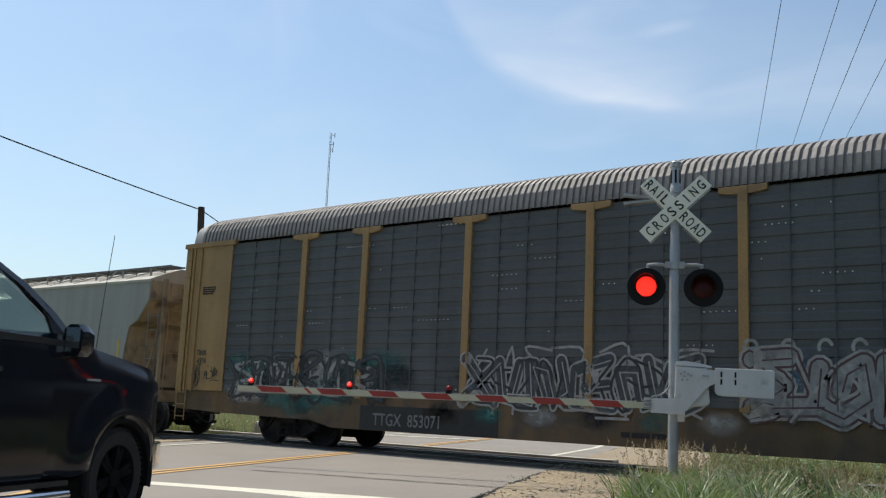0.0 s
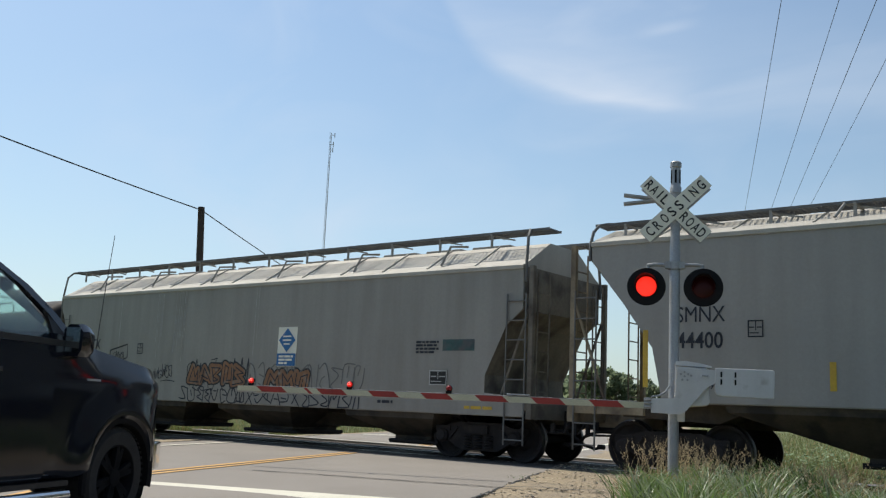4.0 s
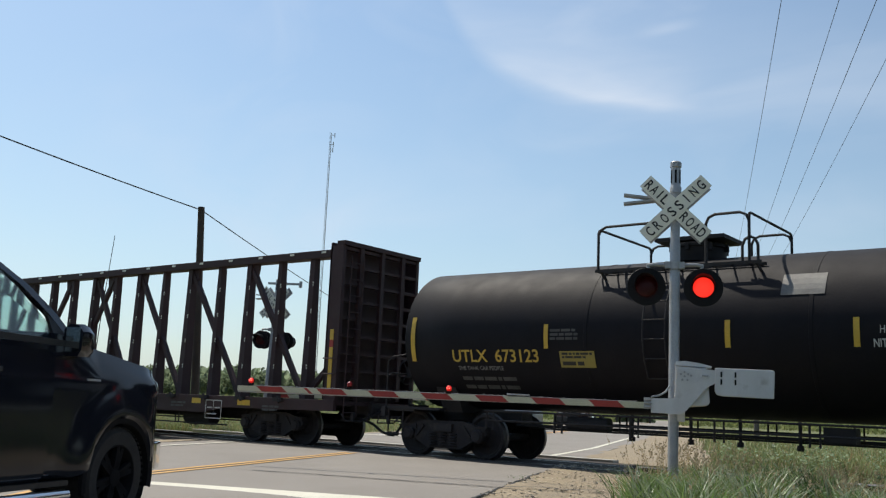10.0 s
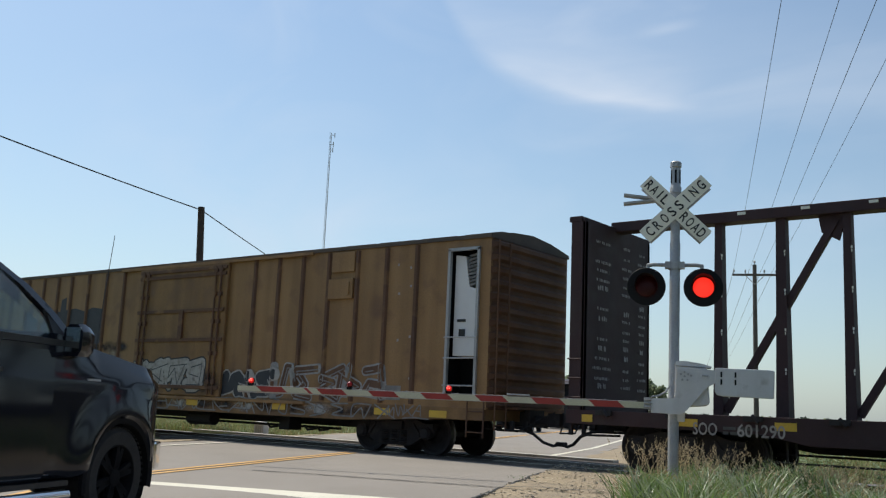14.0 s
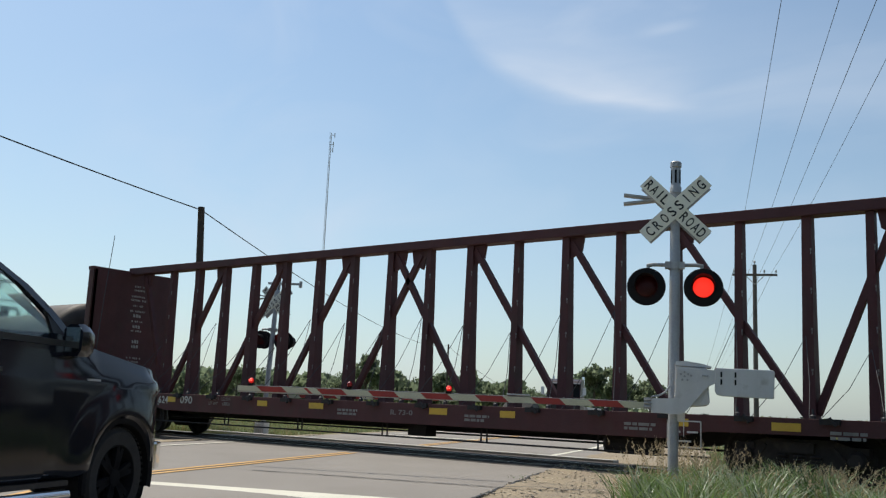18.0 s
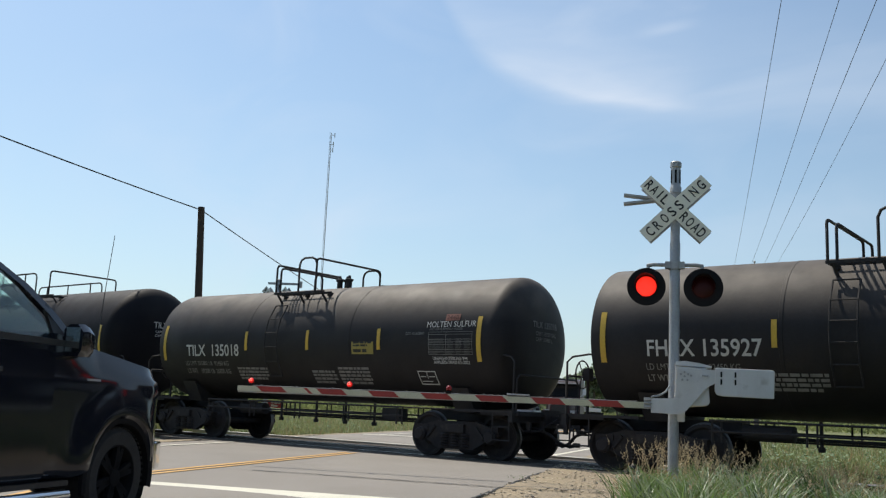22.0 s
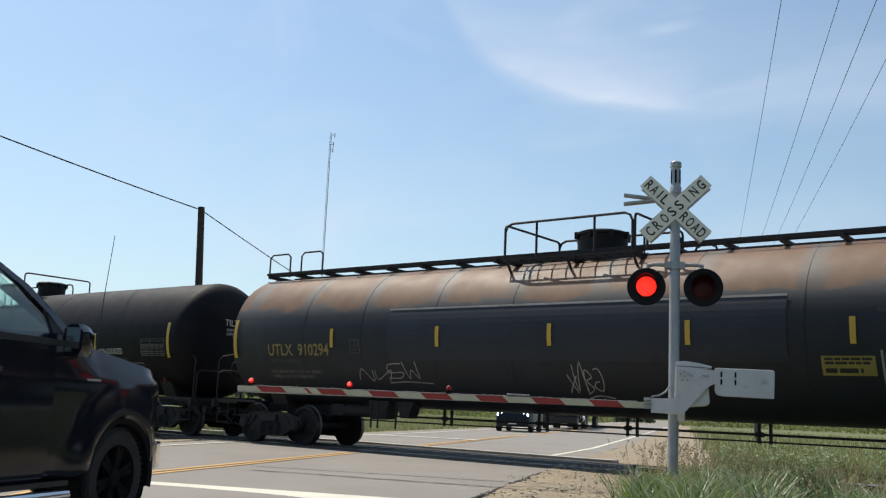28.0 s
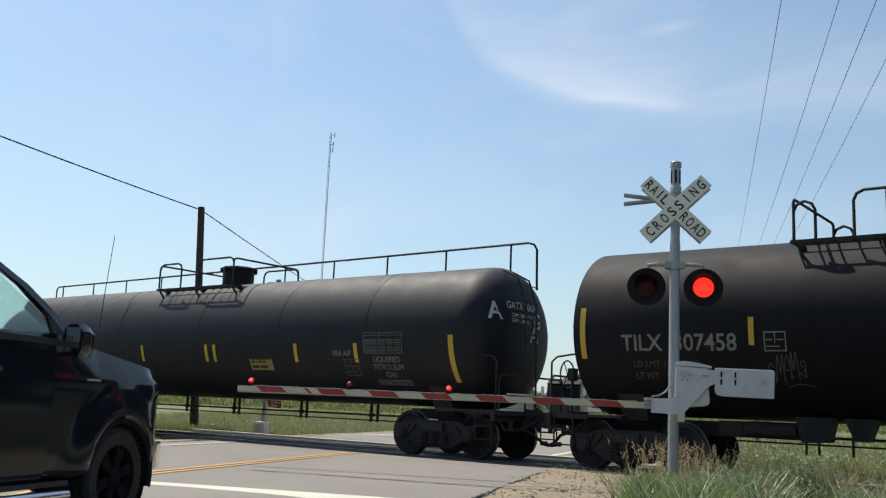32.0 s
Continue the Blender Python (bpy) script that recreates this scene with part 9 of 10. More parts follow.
# ---- plants ----
def blades(name, label, count, place, h0, h1, material, seed, width=0.012, bend=0.35, head=0.0):
    """One sheet of many grass blades: place(rnd) gives x, y, z."""
    rnd = random.Random(seed)
    vs, fs = [], []
    for _ in range(count):
        p = place(rnd)
        if p is None:
            continue
        x, y, z = p
        h = rnd.uniform(h0, h1)
        a = rnd.uniform(0, 2 * math.pi)
        f = rnd.uniform(0, 2 * math.pi)
        b = bend * h * rnd.uniform(0.3, 1.3)
        wx, wy = math.cos(f) * width * rnd.uniform(0.7, 1.4), math.sin(f) * width
        i = len(vs)
        q = [(0, 0.0, 1.0), (0.5, 0.22, 0.8), (0.85, 0.66, 0.45)]
        for t, s, w in q:
            cx, cy, cz = x + math.cos(a) * b * s, y + math.sin(a) * b * s, z + h * t
            vs += [(cx - wx * w, cy - wy * w, cz), (cx + wx * w, cy + wy * w, cz)]
        vs.append((x + math.cos(a) * b, y + math.sin(a) * b, z + h))
        fs += [(i, i + 1, i + 3, i + 2), (i + 2, i + 3, i + 5, i + 4), (i + 4, i + 5, i + 6)]
        if head:
            cx, cy = x + math.cos(a) * b, y + math.sin(a) * b
            hl = head * rnd.uniform(0.6, 1.25)
            dx, dy = math.cos(a) * 0.35, math.sin(a) * 0.35
            for k in range(9):
                f = k / 9
                px, py, pz = cx + dx * hl * f, cy + dy * hl * f, z + h - hl * 0.25 + hl * f
                r = 0.026 * math.sin(math.pi * min(f + 0.22, 1.0)) * rnd.uniform(0.5, 1.3) + 0.002
                g = rnd.uniform(0, 6.28)
                ox, oy = math.cos(g) * r, math.sin(g) * r
                i = len(vs)
                vs += [(px, py, pz), (px + ox, py + oy, pz + hl * 0.07), (px + ox * 1.2, py + oy * 1.2, pz + hl * 0.17), (px + ox * 0.2, py + oy * 0.2, pz + hl * 0.13)]
                fs.append((i, i + 1, i + 2, i + 3))
    me = bpy.data.meshes.new(name)
    me.from_pydata(vs, [], fs)
    me.materials.append(material)
    ob = new(name, me)
    tagged(ob, label, "grass", kind="stuff")


def lateral(x, y):
    return (x - ROAD0.x) * SIDE.x + (y - ROAD0.y) * SIDE.y


def clear_verge(x, y):
    """True on the near verge, away from the asphalt and gravel and from the rails."""
    n = noise.noise((x * 0.9, y * 0.9, 0.3))
    return lateral(x, y) > 6.05 + 0.5 * n and y < 14.9 + 0.15 * n


def verge_place(rnd):
    for _ in range(30):
        x, y = rnd.uniform(-6.8, 4.5), rnd.uniform(8.6, 15.0)
        if clear_verge(x, y) and noise.noise((x * 1.3, y * 1.3, 7)) + 0.55 > rnd.random() * 0.8:
            return x, y, -0.12
    return None


def mast_place(rnd):
    x, y = rnd.gauss(-5.9, 0.45), rnd.gauss(13.6, 0.45)
    return (x, y, -0.1) if lateral(x, y) > 5.6 and y < 14.8 else None


def far_place(x0, x1, y0, y1, power=1.6):
    def place(rnd):
        for _ in range(20):
            y = y0 + (y1 - y0) * rnd.random() ** power
            x = rnd.uniform(x0 - (y - y0) * 0.9, x1 - (y - y0) * 0.25)
            l = lateral(x, y)
            if (l > 7.5 + 0.5 * noise.noise((x * 0.4, y * 0.4, 4)) or l < -5.2) and abs(y - TRACK) > 2.6:
                return x, y, -0.12
        return None
    return place


def clump_place(cx, cy, r):
    def place(rnd):
        a, q = rnd.uniform(0, 6.28), r * math.sqrt(rnd.random())
        return cx + q * math.cos(a), cy + q * math.sin(a), -0.1
    return place


def weeds(name, label, count, place, h0, h1, material, seed, leaf=0.07):
    """Leafy weeds: stems with small angled leaves."""
    rnd = random.Random(seed)
    vs, fs = [], []
    for _ in range(count):
        p = place(rnd)
        if p is None:
            continue
        x, y, z = p
        h = rnd.uniform(h0, h1)
        n = rnd.randint(9, 16)
        for k in range(n):
            t = (k + 0.5) / n
            a = k * 2.4 + rnd.uniform(-0.4, 0.4)
            l = leaf * (1.25 - t * 0.7) * rnd.uniform(0.7, 1.3)
            w = l * 0.32
            c, s = math.cos(a), math.sin(a)
            zz = z + h * t
            up = l * rnd.uniform(-0.1, 0.7)
            i = len(vs)
            vs += [(x, y, zz), (x + c * l * 0.5 - s * w, y + s * l * 0.5 + c * w, zz + up * 0.6), (x + c * l, y + s * l, zz + up * 0.7), (x + c * l * 0.5 + s * w, y + s * l * 0.5 - c * w, zz + up * 0.6)]
            fs.append((i, i + 1, i + 2, i + 3))
    me = bpy.data.meshes.new(name)
    me.from_pydata(vs, [], fs)
    me.materials.append(material)
    tagged(new(name, me), label, "weeds", kind="stuff")


def plants():
    rnd = random.Random(41)
    spots = []
    while len(spots) < 130:
        p = verge_place(rnd)
        if p:
            spots.append(p)

    def tufts(choice, spread):
        def place(r):
            x, y, z = r.choice(choice)
            return x + r.gauss(0, spread), y + r.gauss(0, spread), z
        return place
    green = [p for p in spots if noise.noise((p[0] * 0.8, p[1] * 0.8, 21)) > -0.05]
    straw = [p for p in spots if noise.noise((p[0] * 0.8, p[1] * 0.8, 21)) < 0.05]
    blades("verge_grass", "lush green grass on the near verge", 15000, verge_place, 0.12, 0.32, BLADE, 1, 0.0075, 0.7)
    blades("verge_grass_dry", "straw-coloured dry grass among the verge", 3200, verge_place, 0.14, 0.36, BLADE_DRY, 2, 0.007, 0.45)
    blades("green_tufts", "thick green tufts of arching grass", 9000, tufts(green, 0.13), 0.26, 0.58, BLADE, 40, 0.009, 0.85)
    blades("tuft_grass", "pale grey-green tufts of long arching grass", 2600, tufts(green[::2], 0.11), 0.32, 0.64, BLADE_PALE, 42, 0.009, 0.95)
    blades("straw_tufts", "straw-coloured tufts in the verge", 3200, tufts(straw, 0.13), 0.18, 0.44, BLADE_DRY, 43, 0.007, 0.7)
    blades("seed_grass", "tall dry seed-headed grass round the signal mast", 150, mast_place, 0.36, 0.68, SEED_TAN, 3, 0.005, 0.35, 0.19)
    blades("seed_grass", "dry seed-headed grass on the verge", 170, verge_place, 0.34, 0.58, SEED_TAN, 4, 0.004, 0.3, 0.15)
    weeds("verge_weeds", "grey-green leafy weeds on the verge", 950, verge_place, 0.16, 0.44, WEED, 5, 0.075)
    weeds("verge_weeds", "leafy weed clump by the track", 130, clump_place(-1.6, 14.3, 0.55), 0.25, 0.55, WEED, 6, 0.085)
    weeds("verge_weeds", "grey-green weed clump at the gravel edge", 90, clump_place(-5.2, 11.7, 0.5), 0.18, 0.42, WEED, 26, 0.09)
    for k, (x, y, r, n) in enumerate(((-4.6, 12.3, 0.5, 80), (-3.7, 13.3, 0.55, 100), (-3.2, 12.4, 0.5, 80), (-2.4, 13.6, 0.6, 90))):
        blades("straw_grass", "brown seeding straw patch in the verge", n, clump_place(x, y, r), 0.24, 0.50, SEED_TAN, 60 + k, 0.007, 0.5, 0.13)
    # beyond the track
    blades("meadow_grass", "green grass beyond the track", 17000, far_place(-9, 14, 19.6, 100), 0.18, 0.45, MEADOW, 7, 0.018, 0.6)
    blades("meadow_grass_dry", "pale dry grass beyond the track", 5500, far_place(-9, 14, 19.6, 100), 0.2, 0.5, BLADE_DRY, 8, 0.011, 0.5)
    weeds("meadow_weeds", "tall leafy weeds beyond the track", 420, far_place(-9, 6, 19.6, 27), 0.35, 0.85, WEED, 9, 0.13)
    blades("meadow_grass", "soft green grass behind the far shoulder", 24000, far_place(-34, -20, 19.8, 110), 0.10, 0.32, MEADOW, 10, 0.016, 0.8)
    blades("meadow_grass_dry", "pale dry grass behind the far shoulder", 6000, far_place(-34, -20, 19.8, 80), 0.12, 0.34, BLADE_DRY, 11, 0.010, 0.6)
    weeds("meadow_weeds", "low leafy weeds behind the far shoulder", 260, far_place(-34, -20, 19.8, 34), 0.15, 0.4, WEED, 19, 0.11)
    # sprigs in the gravel
    blades("gravel_grass", "small sprigs of grass in the gravel", 160, clump_place(-7.7, 12.6, 0.55), 0.04, 0.14, BLADE, 12, 0.008, 0.6)


plants()


def tree(at, h, spread, seed, label):
    """A trunk that forks into limbs, with a crown of many small leaf clumps and gaps."""
    rnd = random.Random(seed)
    t = thing("tree", label, "tree", "trees of the far row", at=pose(at[0], at[1], -0.1))
    bm = bmesh.new()
    pipe(bm, [(0, 0, 0), (0.05 * h * rnd.uniform(-0.3, 0.3), 0, h * 0.35), (0.1 * rnd.uniform(-1, 1), 0.1, h * 0.8)], h * 0.028, 8, h * 0.006)
    tips = []
    for k in range(9):
        a = k * 2.4 + rnd.uniform(-0.3, 0.3)
        z = h * rnd.uniform(0.22, 0.6)
        l = spread * rnd.uniform(0.45, 0.9)
        e = Vector((math.cos(a) * l, math.sin(a) * l, z + h * rnd.uniform(0.12, 0.32)))
        pipe(bm, [(0, 0, z), e * 0.5 + Vector((0, 0, z * 0.5)), e], h * 0.011, 5, h * 0.003)
        tips.append(e)
    part("trunk", bm, BARK, t, smooth=True)
    tips += [Vector((rnd.uniform(-0.3, 0.3) * spread, rnd.uniform(-0.3, 0.3) * spread, h * rnd.uniform(0.55, 0.95))) for _ in range(7)]
    vs, fs = [], []
    for e in tips:
        r = spread * rnd.uniform(0.28, 0.5)
        for _ in range(110):
            d = Vector((rnd.gauss(0, 1), rnd.gauss(0, 1), rnd.gauss(0, 0.8)))
            d = d.normalized() * r * rnd.random() ** 0.4
            c = e + d
            s = h * rnd.uniform(0.022, 0.042)
            m = Euler((rnd.uniform(0, 6), rnd.uniform(0, 6), rnd.uniform(0, 6))).to_matrix()
            i = len(vs)
            for q in ((-1, -0.5, 0), (0.2, -0.8, 0.3), (1, 0.3, 0), (-0.1, 0.9, -0.2)):
                vs.append(tuple(c + m @ (Vector(q) * s)))
            fs.append((i, i + 1, i + 2, i + 3))
    me = bpy.data.meshes.new("crown")
    me.from_pydata(vs, [], fs)
    me.materials.append(LEAF)
    ob = new("crown", me)
    ob.parent = t


def far_row():
    rnd = random.Random(15)
    # heading across the view (metres right of the eye's axis at that depth), depth, height, spread
    ax, ri = Vector((-0.6093, 0.7929, 0)), Vector((0.7929, 0.6093, 0))
    rows = [(-38, 175, 7.0, 3.0), (-49, 190, 5.5, 2.6), (-15.5, 190, 10.8, 4.0), (-22.5, 200, 7.0, 3.0), (-7, 210, 7.0, 3.2), (-0.5, 190, 8.3, 2.6), (4.8, 190, 10.3, 2.3),
            (10, 220, 6.0, 3.0), (17, 200, 5.5, 3.2), (30.0, 190, 11.2, 3.2), (33.5, 185, 9.6, 3.0), (36.5, 190, 9.0, 3.2), (40.0, 185, 8.4, 2.8), (21.5, 230, 6.5, 3.5), (-30, 230, 6.5, 3.6), (-55, 210, 6.5, 3.4), (-61, 200, 7.0, 3.2)]
    for k, (r, d, h, s) in enumerate(rows):
        p = ax * d + ri * r
        tree((p.x, p.y), h, s, 100 + k, "leafy green deciduous tree in the far row")
    # brushy hedge behind them and the woods on the horizon
    # the nearest band is added: tall grass standing in for the rising meadow
    for name, label, d0, r0, r1, n, hh, ss in (("far_brush", "low green brush at the foot of the far trees", 215, -95, 45, 22000, 10.0, 1.3), ("horizon_woods", "hazy line of woods on the horizon", 900, -500, 620, 5200, 8.5, 5.0), ("far_crops", "added band of tall green grass that carries the distant meadow higher", 165, -140, 150, 26000, 2.7, 0.5)):
        vs, fs = [], []
        for _ in range(n):
            r = rnd.uniform(r0, r1)
            d = d0 + rnd.uniform(-12, 12)
            p = ax * d + ri * r
            if name == "far_crops" and abs((p - ROAD0).dot(SIDE)) < 4.8:
                continue
            top = hh * ((0.72 if name == "far_brush" else 0.55) + 0.45 * noise.noise((r * 7 / hh / 6, 3, d0))) * (1 if name != "far_brush" or r < 38 else 0.35)
            z = top * rnd.random()
            s = ss * rnd.uniform(0.3, 0.7)
            m = Euler((rnd.uniform(0, 6), rnd.uniform(0, 6), rnd.uniform(0, 6))).to_matrix()
            i = len(vs)
            for q in ((-1, -0.5, 0), (0.2, -0.8, 0.3), (1, 0.3, 0), (-0.1, 0.9, -0.2)):
                vs.append(tuple(Vector((p.x, p.y, max(z, 0.2))) + m @ (Vector(q) * s)))
            fs.append((i, i + 1, i + 2, i + 3))
        me = bpy.data.meshes.new(name)
        me.from_pydata(vs, [], fs)
        me.materials.append(FAR_GREEN if name == "horizon_woods" else LEAF if name == "far_brush" else FAR_GRASS)
        tagged(new(name, me), label, "foliage", kind="stuff")


far_row()


def add_unseen_woods():
    """Unseen trees added round the back, to darken what shiny paint reflects."""
    rnd = random.Random(77)
    vs, fs = [], []
    for _ in range(12000):
        a = radians(rnd.uniform(-165, 50))
        d = 62 + rnd.uniform(-5, 8)
        z = (8.5 + 3.5 * noise.noise((a * 9, 2, 0))) * rnd.random() ** 0.7
        s = rnd.uniform(0.7, 1.5)
        m = Euler((rnd.uniform(0, 6), rnd.uniform(0, 6), rnd.uniform(0, 6))).to_matrix()
        i = len(vs)
        for q in ((-1, -0.5, 0), (0.2, -0.8, 0.3), (1, 0.3, 0), (-0.1, 0.9, -0.2)):
            vs.append(tuple(Vector((d * math.cos(a), d * math.sin(a), z)) + m @ (Vector(q) * s)))
        fs.append((i, i + 1, i + 2, i + 3))
    me = bpy.data.meshes.new("roadside_woods")
    me.from_pydata(vs, [], fs)
    me.materials.append(DARK_LEAF)
    tagged(new("roadside_woods", me), "unseen dark green woods added behind the road and the viewer for reflections", "foliage", kind="stuff")


add_unseen_woods()


# ---- road vehicles ----
def ring(x, w, zb, zs, zt, crown=0.03, tuck=0.9, fine=0):
    half = [(w * 0.95, zb), (w * 0.997, zb + 0.06), (w, zb + 0.10)] + [(w * 1.002, zb + 0.10 + (zs - 0.125 - zb) * (i + 1) / (fine + 1)) for i in range(fine)] + [(w * 1.004, zs - 0.025), (w, zs), (w * 0.990, zs + 0.05), (w * min(0.984, tuck + 0.03), zt - 0.10), (w * tuck, zt - 0.025), (w * 0.55, zt), (0.0, zt + crown)]
    pts = [(x, -y, z) for y, z in half] + [(x, y, z) for y, z in half[-2::-1]]
    return pts


def wheel_parts(car, x, y, r, width, spokes, rim_m, side):
    bm = bmesh.new()
    o = lambda a: y + side * a
    h = width / 2
    lathe(bm, [(o(-h), r * 0.62), (o(-h), r * 0.90), (o(-h * 0.8), r * 0.985), (o(-h * 0.3), r), (o(h * 0.3), r), (o(h * 0.8), r * 0.985), (o(h), r * 0.90), (o(h * 0.98), r * 0.66), (o(h * 0.7), r * 0.63)], (x, 0, r), "y", 44)
    n = 52
    for k in range(n):
        a = 2 * math.pi * k / n
        for yy in (-0.55, 0.55):
            box(bm, (x + r * 1.004 * math.cos(a), y + yy * h, r + r * 1.004 * math.sin(a)), (0.024, h * 0.7, 0.008), Matrix.Rotation(-a + math.pi / 2, 3, "Y"))
    tyre = part("tyre", bm, TYRE_M, car, "black treaded tyre", smooth=True)
    bm = bmesh.new()
    lathe(bm, [(o(-h * 0.6), r * 0.60), (o(h * 0.75), r * 0.63), (o(h * 0.95), r * 0.665), (o(h * 0.97), r * 0.635), (o(h * 0.60), r * 0.585), (o(h * 0.2), r * 0.55), (o(h * 0.1), 0.0)], (x, 0, r), "y", 40)
    rim = part("rim", bm, rim_m, tyre, smooth=True)
    for k in range(spokes):
        a = 2 * math.pi * k / spokes + 0.3
        bm = bmesh.new()
        for da, w0 in ((-0.13, 0.022), (0.13, 0.022)):
            c0 = Vector((math.cos(a), 0, math.sin(a))) * r * 0.14
            c1 = Vector((math.cos(a + da), 0, math.sin(a + da))) * r * 0.61
            d = (c1 - c0).normalized()
            n_ = Vector((-d.z, 0, d.x)) * w0
            ys = (o(h * 0.55), o(h * 0.88))
            poly = [c0 + n_ * 1.4, c1 + n_, c1 - n_, c0 - n_ * 1.4]
            prism(bm, [(p.x + x, p.z + r) for p in poly], *ys)
        part("spoke", bm, rim_m, rim, bevel=0.004)
    bm = bmesh.new()
    lathe(bm, [(o(h * 0.4), r * 0.2), (o(h * 0.9), r * 0.18), (o(h * 0.95), r * 0.12), (o(h * 0.95), 0.0)], (x, 0, r), "y", 20)
    part("hub_cap", bm, rim_m, rim, smooth=True)
    return tyre


def pickup():
    car = thing("pickup_truck", "gleaming black-blue crew-cab pickup truck waiting at the stop line", "pickup truck")
    turn = math.degrees(math.atan2(ROAD.y, ROAD.x))
    car.matrix_basis = pose(-8.10, 4.45, -0.14, 0, 0, turn)
    W = 1.0
    R, AR = 0.42, 0.475

    def arch(x, base):
        for c in (0.0, -3.68):
            if abs(x - c) < AR:
                return max(base, R + math.sqrt(AR * AR - (x - c) ** 2) * 0.98)
        return base

    # nose and fenders: from the cowl forward
    xs = [-0.98, -0.88, -0.78, -0.7, -0.62, -0.54] + [-0.475 + 0.95 * i / 22 for i in range(23)] + [0.58, 0.66, 0.74, 0.80, 0.84]
    bm = bmesh.new()
    secs = []
    for x in xs:
        f = (x + 0.98) / 1.82
        w = W * (1.0 if x < 0.35 else 1.0 - 0.55 * ((x - 0.35) / 0.5) ** 2.4 * 0.45)
        zt = 1.585 - 0.245 * f - (0.11 * max(0, (x - 0.55) / 0.3) ** 2)
        zs = 1.235 - 0.055 * f
        secs.append(ring(x, w, arch(x, 0.46), max(zs, arch(x, 0.46) + 0.20), zt, 0.055, 0.985 - 0.07 * min(f * 3, 1), 6))
    loft(bm, secs)
    for v in bm.verts:
        d = math.hypot(v.co.x, v.co.z - R)
        if abs(v.co.y) > 0.7 and v.co.z > R - 0.2 and d < 0.80:
            v.co.y += math.copysign(0.05 * max(0.0, 1 - abs(d - 0.54) / 0.24) ** 0.8 * min(1, (0.84 - v.co.x) / 0.5), v.co.y)
    part("front_body", bm, TRUCK_PAINT, car, "black-blue bonnet and front wings", smooth=True)
    # cab lower body with doors, and the bed
    bm = bmesh.new()
    secs = [ring(x, W, arch(x, 0.44), 1.22, 1.49, 0.0, 0.986) for x in [-0.985, -1.6, -2.2, -2.80]]
    loft(bm, secs)
    part("cab_body", bm, TRUCK_PAINT, car, smooth=True)
    bm = bmesh.new()
    xs = [-2.84, -3.0, -3.1] + [-3.68 - 0.475 + 0.95 * i / 20 for i in range(20, -1, -1)] + [-4.4, -4.8, -5.0]
    secs = [ring(x, W, arch(x, 0.46), 1.30, 1.50, 0.0, 0.986) for x in xs]
    loft(bm, secs)
    part("bed", bm, TRUCK_PAINT, car, smooth=True)
    # doors: slightly proud skins with seams and handles
    for k, (x0, x1) in enumerate(((-1.88, -0.975), (-2.72, -1.92))):
        for s in (-1, 1):
            bm = bmesh.new()
            prof = [(W * 0.998, 0.53), (W + 0.001, 0.60), (W * 1.004, 0.9), (W * 1.004, 1.19), (W * 1.000, 1.225), (W * 0.992, 1.275), (W * 0.987, 1.43)]
            secs = []
            for x, k in ((x0, -0.004), (x0 + 0.006, 0.004), (x1 - 0.006, 0.004), (x1, -0.004)):
                secs.append([(x, s * (y + k), z) for y, z in prof] + [(x, s * (y - 0.012), z) for y, z in prof[::-1]])
            loft(bm, secs)
            d = part("door", bm, TRUCK_PAINT, car, smooth=True)
            bm = bmesh.new()
            box(bm, (x0 + 0.16, s * (W + 0.035), 1.26), (0.20, 0.03, 0.035))
            part("door_handle", bm, TRIM_BLACK, d, bevel=0.006)
    # engine bay and chassis, dark, seen through the wheel arches
    bm = bmesh.new()
    box(bm, (-2.0, 0, 0.62), (5.4, 1.1, 0.55))
    box(bm, (-2.0, 0, 0.50), (5.6, 1.3, 0.14))
    part("chassis", bm, TRIM_BLACK, car)
    for s in (-1, 1):
        bm = bmesh.new()
        pts = [(AR * math.cos(a), s * (W + 0.012), R + AR * math.sin(a)) for a in [radians(-12 + 204 * i / 24) for i in range(25)]]
        for p, q in zip(pts, pts[1:]):
            c = Vector((0, s * (W + 0.014), R))
            g = []
            for v in (Vector(p), Vector(q)):
                out = (v - c).normalized()
                g.append([bm.verts.new(v + out * o + Vector((0, s * t, 0))) for o, t in ((-0.02, -0.10), (-0.02, 0.0), (0.0, 0.008), (0.045, 0.006), (0.055, -0.02))])
            for i in range(4):
                bm.faces.new((g[0][i], g[0][i + 1], g[1][i + 1], g[1][i]))
        bmesh.ops.remove_doubles(bm, verts=bm.verts, dist=0.0005)
        part("wheel_arch_lip", bm, ARCH_BLACK, car, "matt black wheel arch moulding", smooth=True)
        bm = bmesh.new()
        lathe(bm, [(s * 0.60, 0.0), (s * 0.60, AR + 0.02), (s * (W - 0.03), AR + 0.02)], (0, 0, R), "y", 40)
        part("wheel_liner", bm, TRIM_BLACK, car)
    # greenhouse: pillars, roof, glass
    zb, zr = 1.485, 2.10
    wb, wr = 0.955, 0.76
    A0, A1 = (-0.66, zb + 0.0), (-1.47, zr - 0.055)
    C1, C0 = (-2.62, zr - 0.05), (-2.80, zb)
    bm = bmesh.new()
    secs = [[(x, -w, z - 0.05), (x, -w * 0.97, z), (x, -w * 0.6, z + 0.03), (x, 0, z + 0.04), (x, w * 0.6, z + 0.03), (x, w * 0.97, z), (x, w, z - 0.05), (x, 0, z - 0.03)] for x, z, w in ((-1.54, zr - 0.05, wr * 0.98), (-1.75, zr - 0.01, wr), (-2.2, zr, wr), (-2.6, zr - 0.02, wr), (-2.72, zr - 0.06, wr * 0.98))]
    loft(bm, secs)
    part("roof", bm, TRUCK_PAINT, car, smooth=True)
